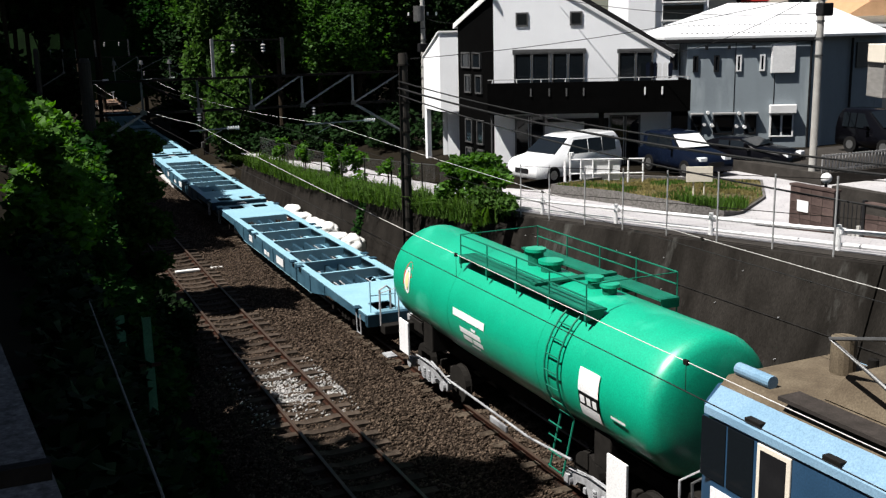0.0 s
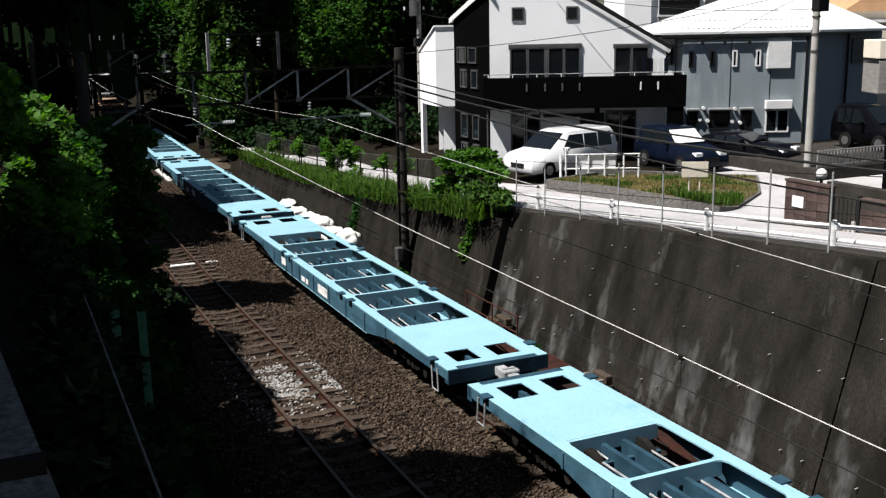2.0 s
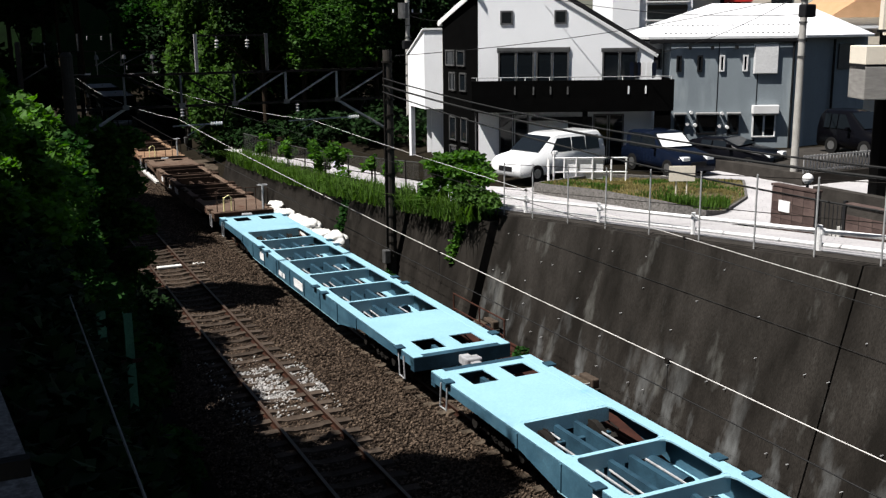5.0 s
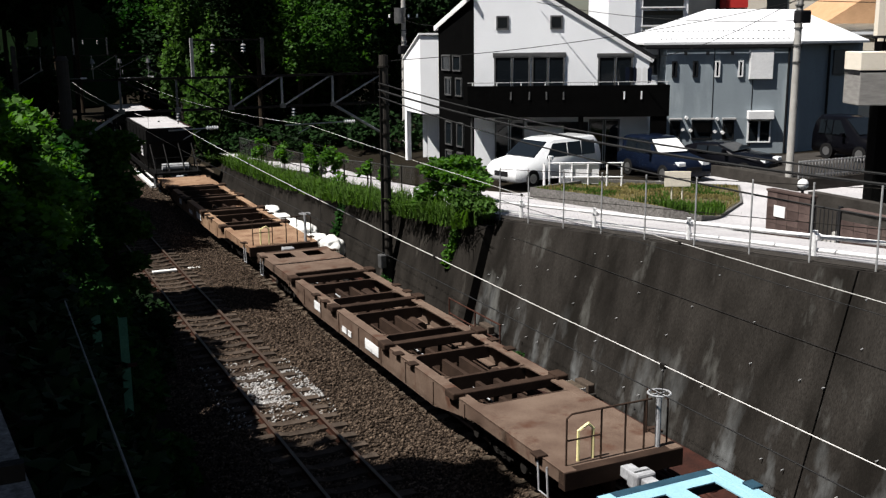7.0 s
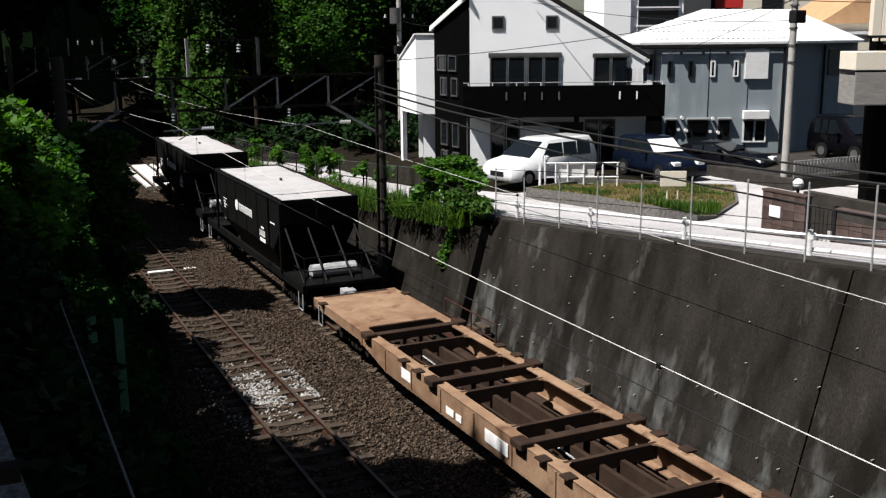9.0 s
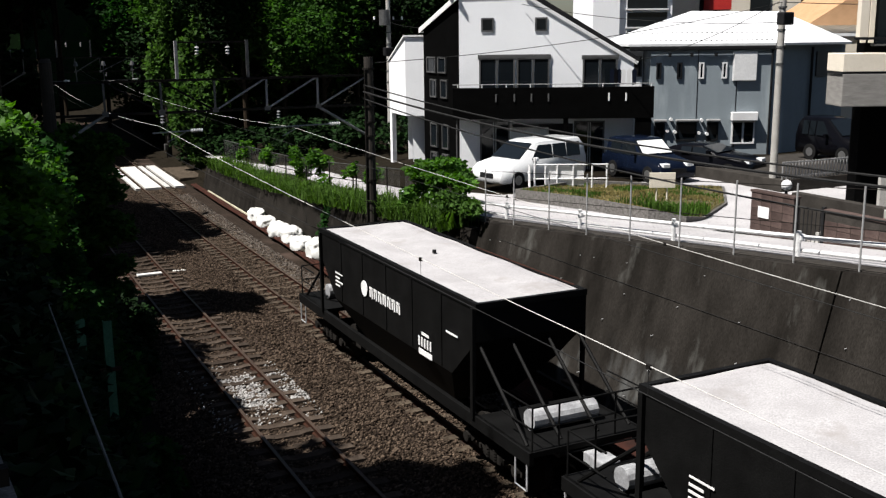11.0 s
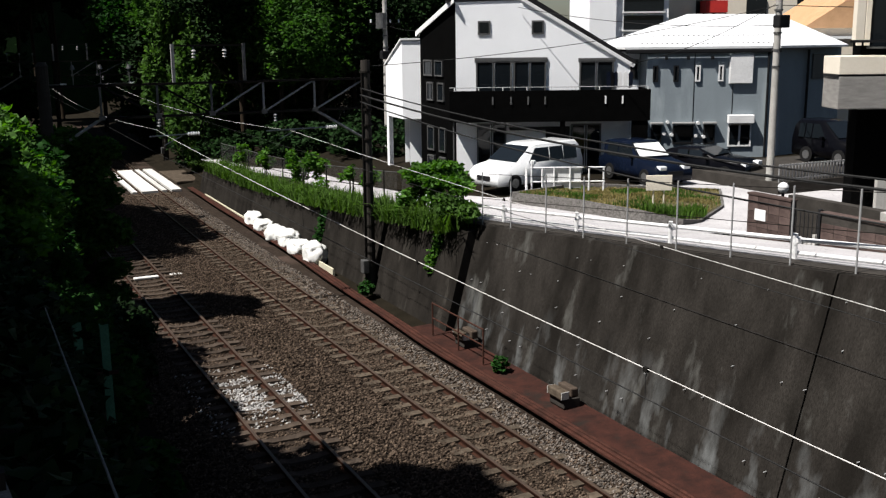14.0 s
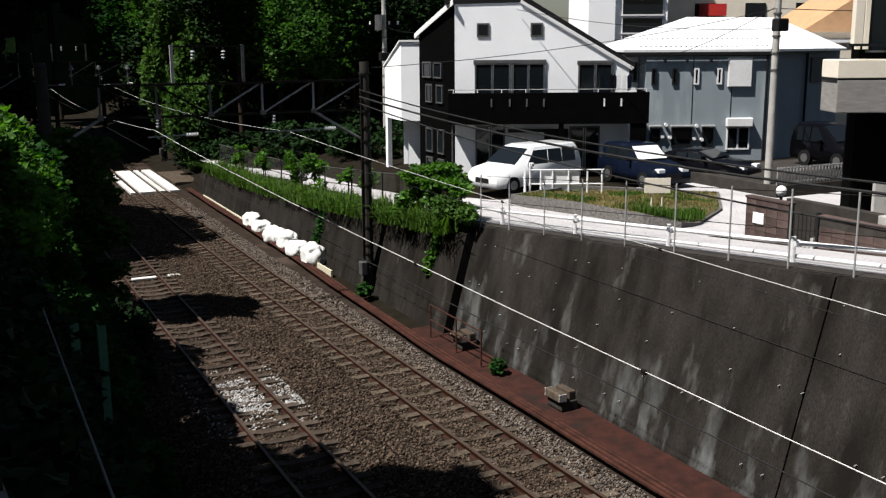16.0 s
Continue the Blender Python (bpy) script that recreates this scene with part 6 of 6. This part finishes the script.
        for a in ang[::4]:
            rod(bm, (0.85, y, top + 1.0), (0.85 + 0.2 * math.cos(a), y + 0.2 * math.sin(a), top + 1.0), 0.012, 5)
        part("brake_wheel", bm, UNDER_LIGHT, w, "hand brake wheel")
        bm = bmesh.new()
        pipe(bm, [(-0.75, y - e * 0.1, top), (-0.75, y - e * 0.1, top + 0.55), (-0.55, y - e * 0.1, top + 0.65), (-0.45, y - e * 0.1, top + 0.55), (-0.45, y - e * 0.1, top)], 0.03)
        part("grab_iron", bm, YELLOW_MARK if rusty else UNDER_LIGHT, w)
    return w


def tank_wagon(m):
    w = thing("tank_wagon", "glossy green bogie tank wagon with walkway and white markings", "tank wagon", m, "wagons of the train")
    bm = bmesh.new()
    cz, n = 2.45, 40
    rings = []
    for y, r in ((-5.36, 0.3), (-5.34, 0.7), (-5.29, 1.0), (-5.24, 1.1), (-5.17, 1.165), (-5.06, 1.2), (-4.75, 1.205), (-2.0, 1.23), (2.0, 1.23), (4.75, 1.205), (5.06, 1.2), (5.17, 1.165), (5.24, 1.1), (5.29, 1.0), (5.34, 0.7), (5.36, 0.3)):
        rings.append([(r * math.cos(a), y, cz + r * math.sin(a) - (0.0 if abs(y) > 2.1 else 0.04)) for a in np.linspace(0, 2 * math.pi, n, endpoint=False)])
    skin(bm, rings)
    b = part("barrel", bm, GREEN, w, "glossy green tank barrel", smooth=True)
    for y in (-4.7, 4.7, -1.9, 1.9):
        bm = bmesh.new()
        rr = 1.20 if abs(y) > 3 else 1.235
        skin(bm, [[(rr * math.cos(a), y + d, cz + rr * math.sin(a) - (0 if abs(y) > 2.1 else 0.04)) for a in np.linspace(0, 2 * math.pi, n, endpoint=False)] for d in (-0.012, 0.012)])
        part("weld_seam", bm, GREEN, b)
    part("underframe", bmbox(-0.4, -6.1, 0.85, 0.4, 6.1, 1.15, bevel=0.02), UNDER, w, "black centre sill")
    for e in (-1, 1):
        bogie(w, e * 3.65, UNDER_LIGHT)
        coupler(w, e * 6.05, e)
        part("end_sill", bmbox(-1.2, e * 5.8, 0.82, 1.2, e * 6.1, 1.05, bevel=0.02), UNDER, w)
        part("saddle", bmbox(-0.95, e * 3.65 - 0.25, 1.0, 0.95, e * 3.65 + 0.25, 1.75, bevel=0.03), UNDER, w)
        for s in (-1, 1):
            part("end_plate", bmbox(min(s * 1.22, s * 1.18), e * 4.2, 0.75, max(s * 1.22, s * 1.18), e * 4.75, 1.55), WHITE_PAINT, w, "white end plate")
            bm = bmesh.new()
            pipe(bm, [(s * 1.2, e * 6.05, 1.0), (s * 1.2, e * 6.05, 1.85), (s * 0.7, e * 6.05, 1.95), (s * 0.7, e * 6.05, 1.0)], 0.022)
            part("corner_grab", bm, UNDER_LIGHT, w, "pale tubular grab rail")
        part("end_step", bmbox(-1.25, e * 5.5, 0.3, -1.0, e * 5.9, 0.34), UNDER_LIGHT, w)
    # side ladder, walkway, rails
    bm = bmesh.new()
    ly = -2.55
    for d in (-0.22, 0.22):
        pts = [(-1.3 * math.cos(a), ly + d, cz + 1.3 * math.sin(a)) for a in np.linspace(-0.75, 0.95, 9)]
        pipe(bm, [(-1.18, ly + d, 0.55)] + pts, 0.02)
    for a in np.linspace(-0.7, 0.9, 8):
        rod(bm, (-1.3 * math.cos(a), ly - 0.22, cz + 1.3 * math.sin(a)), (-1.3 * math.cos(a), ly + 0.22, cz + 1.3 * math.sin(a)), 0.014, 6)
    for z in (0.6, 0.9, 1.2, 1.45):
        rod(bm, (-1.2, ly - 0.22, z), (-1.2, ly + 0.22, z), 0.014, 6)
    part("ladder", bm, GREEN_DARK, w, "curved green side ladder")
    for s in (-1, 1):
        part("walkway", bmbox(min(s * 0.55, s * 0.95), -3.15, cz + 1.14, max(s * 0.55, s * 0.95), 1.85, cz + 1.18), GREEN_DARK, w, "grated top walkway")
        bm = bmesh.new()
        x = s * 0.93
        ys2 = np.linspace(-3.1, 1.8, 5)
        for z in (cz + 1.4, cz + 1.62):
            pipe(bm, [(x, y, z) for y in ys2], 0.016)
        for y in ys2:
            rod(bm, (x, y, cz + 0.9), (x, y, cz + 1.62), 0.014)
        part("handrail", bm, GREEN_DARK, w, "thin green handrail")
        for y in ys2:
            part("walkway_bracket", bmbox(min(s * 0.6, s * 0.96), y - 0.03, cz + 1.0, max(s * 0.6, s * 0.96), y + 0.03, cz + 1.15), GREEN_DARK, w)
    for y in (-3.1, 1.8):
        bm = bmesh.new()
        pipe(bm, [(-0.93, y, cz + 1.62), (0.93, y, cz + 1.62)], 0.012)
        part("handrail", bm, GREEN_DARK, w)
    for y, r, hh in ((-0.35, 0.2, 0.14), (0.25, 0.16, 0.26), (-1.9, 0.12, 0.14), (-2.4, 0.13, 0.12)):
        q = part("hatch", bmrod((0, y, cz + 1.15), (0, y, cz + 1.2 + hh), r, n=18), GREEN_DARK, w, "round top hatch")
        part("hatch_lid", bmrod((0, y, cz + 1.2 + hh), (0, y, cz + 1.26 + hh), r + 0.05, n=18), GREEN, q)
    for s in (-1, 1):
        bm = bmesh.new()
        pipe(bm, [(s * 1.15, -3.0, 0.95), (s * 1.15, -1.5, 0.8), (s * 1.15, 2.2, 0.8), (s * 1.15, 3.0, 0.95)], 0.025)
        part("side_pipe", bm, UNDER_LIGHT, w, "pale side pipe")
        part("brake_lever", bmbox(min(s * 1.1, s * 1.16), -0.6, 0.55, max(s * 1.1, s * 1.16), 0.1, 0.68, bevel=0.02), UNDER_LIGHT, w)
    part("cross_step", bmbox(-0.9, -1.3, cz + 1.2, 0.9, -1.1, cz + 1.24), GREEN_DARK, w)

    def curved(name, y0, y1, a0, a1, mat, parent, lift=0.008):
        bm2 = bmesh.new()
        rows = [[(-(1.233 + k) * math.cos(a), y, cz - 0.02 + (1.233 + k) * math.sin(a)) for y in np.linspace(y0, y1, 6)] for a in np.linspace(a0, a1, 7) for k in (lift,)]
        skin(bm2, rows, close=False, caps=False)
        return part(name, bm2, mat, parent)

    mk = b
    # near-black belly band: grime, with the underside's shade put into its colour
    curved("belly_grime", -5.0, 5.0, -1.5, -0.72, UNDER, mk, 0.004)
    curved("white_stripe", 0.15, 1.6, 0.0, 0.13, WHITE_PAINT, mk)
    for k, (y0, y1, a0, a1) in enumerate(((0.55, 0.75, -0.12, -0.07), (0.35, 1.3, -0.24, -0.14), (0.3, 0.75, -0.36, -0.27), (0.8, 1.2, -0.36, -0.27), (0.5, 0.9, -0.44, -0.4), (-4.7, -4.3, -0.2, -0.16))):
        curved("marking", y0, y1, a0, a1, WHITE_PAINT, mk)
    curved("marking_plate", -3.95, -3.35, -0.05, 0.28, WHITE_PAINT, mk)
    curved("marking_plate", -3.95, -3.35, -0.42, -0.25, WHITE_PAINT, mk)
    curved("marking_band", -3.95, -3.35, -0.25, -0.05, BLACK_BODY, mk)
    for y0, y1 in ((-3.9, -3.78), (-3.72, -3.6), (-3.54, -3.4)):
        curved("marking", y0, y1, -0.21, -0.1, WHITE_PAINT, mk, 0.014)
    for name, r1, mat, lift in (("emblem", 0.36, RED_MARK, 0.008), ("emblem", 0.25, WHITE_PAINT, 0.014), ("emblem", 0.16, YELLOW_MARK, 0.02)):
        bm2 = bmesh.new()
        cy, ca = 4.2, 0.12
        vs = [bm2.verts.new((-(1.2 + lift) * math.cos(ca + r1 * math.sin(t) / 1.2 * 1.25), cy + r1 * 0.62 * math.cos(t), cz + (1.2 + lift) * math.sin(ca + r1 * math.sin(t) / 1.2 * 1.25))) for t in np.linspace(0, 2 * math.pi, 24, endpoint=False)]
        c0 = bm2.verts.new((-(1.2 + lift) * math.cos(ca), cy, cz + (1.2 + lift) * math.sin(ca)))
        for i in range(24):
            bm2.faces.new((c0, vs[i], vs[(i + 1) % 24]))
        part(name, bm2, mat, mk, "round emblem patch")
    return w


def hopper_wagon(m):
    w = thing("hopper_wagon", "black cement hopper wagon with a dust-white top", "hopper wagon", m, "wagons of the train")
    top, hl, hw = 3.36, 4.35, 1.24
    bm = bmesh.new()
    skin(bm, [[(-x, -y, z), (x, -y, z), (x, y, z), (-x, y, z)] for x, y, z in ((0.7, 2.4, 0.75), (hw - 0.02, 3.3, 1.7), (hw - 0.02, hl - 0.05, 2.6), (hw - 0.02, hl - 0.05, top - 0.1))])
    body = part("body", bm, BLACK_BODY, w, "black riveted hopper body")
    bm = bmesh.new()
    skin(bm, [[(-x, -y, z), (x, -y, z), (x, y, z), (-x, y, z)] for x, y, z in ((hw, hl, top - 0.12), (hw, hl, top), (hw - 0.1, hl - 0.1, top), (hw - 0.1, hl - 0.1, top - 0.06))], caps=False)
    part("rim", bm, BLACK_BODY, body, "black top rim")
    bm = bmesh.new()
    nx, ny = 8, 30
    g = [[bm.verts.new((-1.13 + 2.26 * i / nx, -hl + 0.11 + (2 * hl - 0.22) * j / ny, top - 0.03 + 0.012 * math.sin(j * 0.75) + 0.008 * math.cos(i))) for i in range(nx + 1)] for j in range(ny + 1)]
    for a, b in zip(g, g[1:]):
        for i in range(nx):
            bm.faces.new((a[i], a[i + 1], b[i + 1], b[i]))
    bmesh.ops.recalc_face_normals(bm, faces=bm.faces[:])
    part("cover", bm, DUST_TOP, w, "dust-white top cover", smooth=True)
    part("red_edge", bmbox(hw - 0.07, -hl + 0.4, top - 0.01, hw - 0.02, 0.2, top + 0.006), STEEL_RUST, body, "worn dull red edge")
    part("hatch_handle", bmrod((0.1, 0.2, top - 0.02), (0.1, 0.2, top + 0.05), 0.05), DARK_TRIM, w)
    for s in (-1, 1):
        for y in np.linspace(-hl + 0.1, hl - 0.1, 7):
            part("rib", bmbox(min(s * hw, s * (hw - 0.04)), y - 0.04, 1.75, max(s * hw, s * (hw - 0.04)), y + 0.04, top - 0.12), BLACK_BODY, body)
        part("side_sill", bmbox(min(s * hw, s * (hw - 0.1)), -6.3, 0.9, max(s * hw, s * (hw - 0.1)), 6.3, 1.15, bevel=0.01), BLACK_BODY, w)
        for y in (-hl + 0.1, hl - 0.1):
            part("corner_post", bmbox(s * hw - 0.05, y - 0.05, 1.1, s * hw + 0.01, y + 0.05, top - 0.1), BLACK_BODY, w)
    for e in (-1, 1):
        bogie(w, e * 4.5, UNDER)
        coupler(w, e * 6.3, e)
        part("platform", bmbox(-1.2, min(e * 4.3, e * 6.3), 1.05, 1.2, max(e * 4.3, e * 6.3), 1.15), BLACK_BODY, w, "end platform")
        for x in (-1.1, -0.4, 0.4, 1.1):
            part("strut", bmrod((x, e * 6.0, 1.15), (x, e * (hl - 0.1), 2.5), 0.035, n=6), BLACK_BODY, w)
        bm = bmesh.new()
        for z in (1.55, 1.95):
            pipe(bm, [(-1.15, e * 5.2, z), (-1.15, e * 6.25, z), (1.15, e * 6.25, z), (1.15, e * 5.2, z)], 0.018)
        for x in (-1.15, -0.6, 0.6, 1.15):
            rod(bm, (x, e * 6.25, 1.1), (x, e * 6.25, 1.95), 0.018)
        part("end_railing", bm, BLACK_BODY, w, "tubular end railing")
        part("air_reservoir", bmrod((-0.7, e * 5.4, 1.35), (0.7, e * 5.4, 1.35), 0.2, n=14), UNDER_LIGHT, w, "grey air reservoir")
        bm = bmesh.new()
        pipe(bm, [(-1.22, e * 6.2, 1.0), (-1.22, e * 6.2, 0.4), (-1.22, e * 5.8, 0.4), (-1.22, e * 5.8, 1.0)], 0.02)
        part("step", bm, UNDER_LIGHT, w)
    # company lettering and numbers as bars, with a round badge
    x = -hw - 0.005
    part("badge", bmrod((x + 0.01, 1.25, 2.42), (x - 0.006, 1.25, 2.42), 0.19, n=20), WHITE_PAINT, body, "round white badge")
    for i in range(7):
        y = 0.92 - i * 0.26
        bars(body, x, [(y - 0.2, 2.28, y - 0.13, 2.54), (y - 0.2, 2.48, y, 2.54), (y - 0.08, 2.3, y - 0.01, 2.46)], WHITE_PAINT, "lettering")
    for i in range(5):
        y = -1.75 - i * 0.14
        bars(body, x, [(y - 0.1, 1.88, y - 0.03, 2.08)], WHITE_PAINT, "number_mark")
    bars(body, x, [(-2.3, 2.14, -1.95, 2.2), (-2.45, 1.7, -1.8, 1.82), (-3.6, 2.5, -3.1, 2.54), (2.7, 2.4, 3.2, 2.43), (2.9, 2.28, 3.2, 2.32), (2.7, 2.18, 3.2, 2.22), (2.9, 2.08, 3.2, 2.12)], WHITE_PAINT, "lettering")
    return w


def locomotive(m):
    w = thing("electric_locomotive", "blue electric locomotive with a dusty brown roof", "locomotive", m, "wagons of the train")
    h, L = 1.4, 8.0
    bm = bmesh.new()
    prof = [(-h, 1.1), (-h, 3.25), (-h + 0.25, 3.48), (h - 0.25, 3.48), (h, 3.25), (h, 1.1)]
    skin(bm, [[(x * k, y, z if z > 1.2 else z) for x, z in prof] for y, k in ((-L, 0.9), (-L + 0.35, 1.0), (L - 0.35, 1.0), (L, 0.9))])
    b = part("body", bm, LOCO_BLUE, w, "blue steel body")
    bm = bmesh.new()
    skin(bm, [[(-1.12, y, 3.46), (-0.95, y, 3.62), (0.95, y, 3.62), (1.12, y, 3.46)] for y in (-L + 0.1, L - 0.1)])
    part("roof", bm, LOCO_ROOF, w, "dusty brown roof")
    for s in (-1, 1):
        bm = bmesh.new()
        skin(bm, [[(s * 1.432, y, 3.2), (s * 1.425, y, 3.3), (s * 1.16, y, 3.54), (s * 1.1, y, 3.45)] for y in (-L + 0.2, L - 0.2)])
        part("eave_strip", bm, LOCO_PALE, b, "light blue curved cantrail")
        for y in (6.9, 5.6, 4.3, 3.0):
            part("gutter_clip", bmbox(min(s * 1.3, s * 1.42), y - 0.14, 3.34, max(s * 1.3, s * 1.42), y + 0.14, 3.4, bevel=0.01), STEEL_DARK, b)
        for y in (7.62, 7.1):
            part("cab_window", bmbox(min(s * 1.4, s * 1.415), y - 0.24, 2.3, max(s * 1.4, s * 1.415), y + 0.24, 3.15, bevel=0.005), GLASS, b)
        d = part("cab_door", bmbox(min(s * 1.4, s * 1.43), 6.2, 1.3, max(s * 1.4, s * 1.43), 6.78, 3.15, bevel=0.01), CREAM, b, "cream edged cab door")
        part("door_pane", bmbox(min(s * 1.43, s * 1.44), 6.27, 1.4, max(s * 1.43, s * 1.44), 6.71, 3.08), DARK_TRIM, d)
        part("cab_panel", bmbox(min(s * 1.4, s * 1.412), 6.85, 1.15, max(s * 1.4, s * 1.412), 7.64, 2.2), WHITE_PAINT, b, "white lower cab panel")
        for y in (3.5, 2.0, 0.5, -1.0, -2.5, -4.0):
            part("louvre", bmbox(min(s * 1.4, s * 1.42), y - 0.55, 2.5, max(s * 1.4, s * 1.42), y + 0.55, 3.2), DARK_TRIM, b)
    part("end_window", bmbox(-1.05, L - 0.01, 2.4, -0.2, L + 0.02, 3.2), GLASS, b)
    part("end_window", bmbox(0.2, L - 0.01, 2.4, 1.05, L + 0.02, 3.2), GLASS, b)
    part("end_panel", bmbox(-1.2, L - 0.005, 1.2, 1.2, L + 0.015, 2.2), WHITE_PAINT, b, "white lower end panel")
    bm = bmesh.new()
    skin(bm, [[(-0.55, 5.3, 3.64), (0.75, 5.3, 3.64), (0.75, 6.6, 3.64), (-0.55, 6.6, 3.64)], [(-0.35, 5.5, 4.0), (0.55, 5.5, 4.0), (0.55, 6.4, 4.0), (-0.35, 6.4, 4.0)]])
    part("roof_hood", bm, LOCO_ROOF, w, "tan roof equipment hood")
    part("walkboard", bmbox(-1.16, -5, 3.68, -0.8, 6.75, 3.73), UNDER_GREY, w, "dark roof walkboard")
    for y in (6.75, 7.25):
        part("whistle", bmrod((0.45, y, 3.6), (0.45, y, 4.12 if y > 7 else 3.95), 0.17 if y > 7 else 0.07, n=16), LOCO_ROOF if y > 7 else STEEL_DARK, w)
    for y in (5.4, 4.6, 3.9):
        part("roof_insulator", bmrod((0.75, y, 3.6), (0.75, y, 4.05), 0.07, n=10), WHITE_PAINT, w)
    bm = bmesh.new()
    for s in (-0.7, 0.7):
        pipe(bm, [(s, 4.0, 4.0), (s, 2.6, 4.55), (s, 4.4, 5.0)], 0.03)
        pipe(bm, [(s, 5.2, 4.0), (s, 6.4, 4.5), (s * 0.8, 4.4, 5.0)], 0.03)
    pipe(bm, [(-0.85, 4.4, 5.02), (0.85, 4.4, 5.02)], 0.035)
    box(bm, -0.8, 3.9, 3.9, 0.8, 5.3, 4.0)
    part("pantograph", bm, STEEL, w, "folded grey pantograph")
    bm = bmesh.new()
    for k in range(5):
        pipe(bm, [(-0.5 + k * 0.25, -5, 3.9 + 0.03 * k), (-0.5 + k * 0.25, 4.0, 3.92 + 0.03 * k)], 0.03)
    part("roof_conduit", bm, LOCO_ROOF, w)
    part("horn_box", bmrod((-0.82, 7.2, 3.7), (-0.82, 7.85, 3.7), 0.09, n=14), LOCO_PALE, w, "pale headlight housing")
    bm = bmesh.new()
    for s in (-1.3, 1.3):
        pipe(bm, [(s, L + 0.1, 1.2), (s, L + 0.15, 2.0), (s * 0.8, L + 0.15, 2.05)], 0.025)
    part("grab_rail", bm, STEEL, w)
    part("underframe", bmbox(-1.2, -L + 0.2, 0.7, 1.2, L - 0.2, 1.1), UNDER, w)
    for y in (-5.2, 0, 5.2):
        bogie(w, y, UNDER_LIGHT)
    for e in (-1, 1):
        coupler(w, e * L, e)
    return w


BLUE_LABEL = "empty sky blue container flat wagon with an open lattice deck"
RUST_LABEL = "empty rust brown container flat wagon with an open lattice deck"
# thing, distance of its middle behind the first flat wagon's leading coupling
TRAIN = [(locomotive(on_track(0)), -21.05), (tank_wagon(on_track(0)), -6.45),
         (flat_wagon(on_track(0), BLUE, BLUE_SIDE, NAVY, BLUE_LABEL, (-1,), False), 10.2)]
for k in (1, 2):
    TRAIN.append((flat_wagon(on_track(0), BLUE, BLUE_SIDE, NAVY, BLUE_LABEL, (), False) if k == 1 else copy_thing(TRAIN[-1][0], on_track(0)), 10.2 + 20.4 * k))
TRAIN.append((copy_thing(TRAIN[-1][0], on_track(0)), 10.2 + 20.4 * 3))
TRAIN.append((flat_wagon(on_track(0), RUST, RUST, RUST_DARK, RUST_LABEL, (-1,), True), 10.2 + 20.4 * 4))
TRAIN.append((flat_wagon(on_track(0), RUST_PALE, RUST_PALE, RUST_DARK, "empty tan rusty container flat wagon with an open lattice deck", (-1,), True), 10.2 + 20.4 * 5))
TRAIN.append((hopper_wagon(on_track(0)), 122.4 + 6.8))
TRAIN.append((copy_thing(TRAIN[-1][0], on_track(0)), 122.4 + 20.4))


def motions():
    """The train runs towards and under the camera's bridge, gaining a little speed."""
    for ob, back in TRAIN:
        rows = []
        for i in range(33):
            t = i * 0.5
            rows.append((t, on_track(23.502 - 12.6473 * t - 0.10812 * t * t + 0.004708 * t ** 3 + back)))
        walk(ob, rows)


motions()
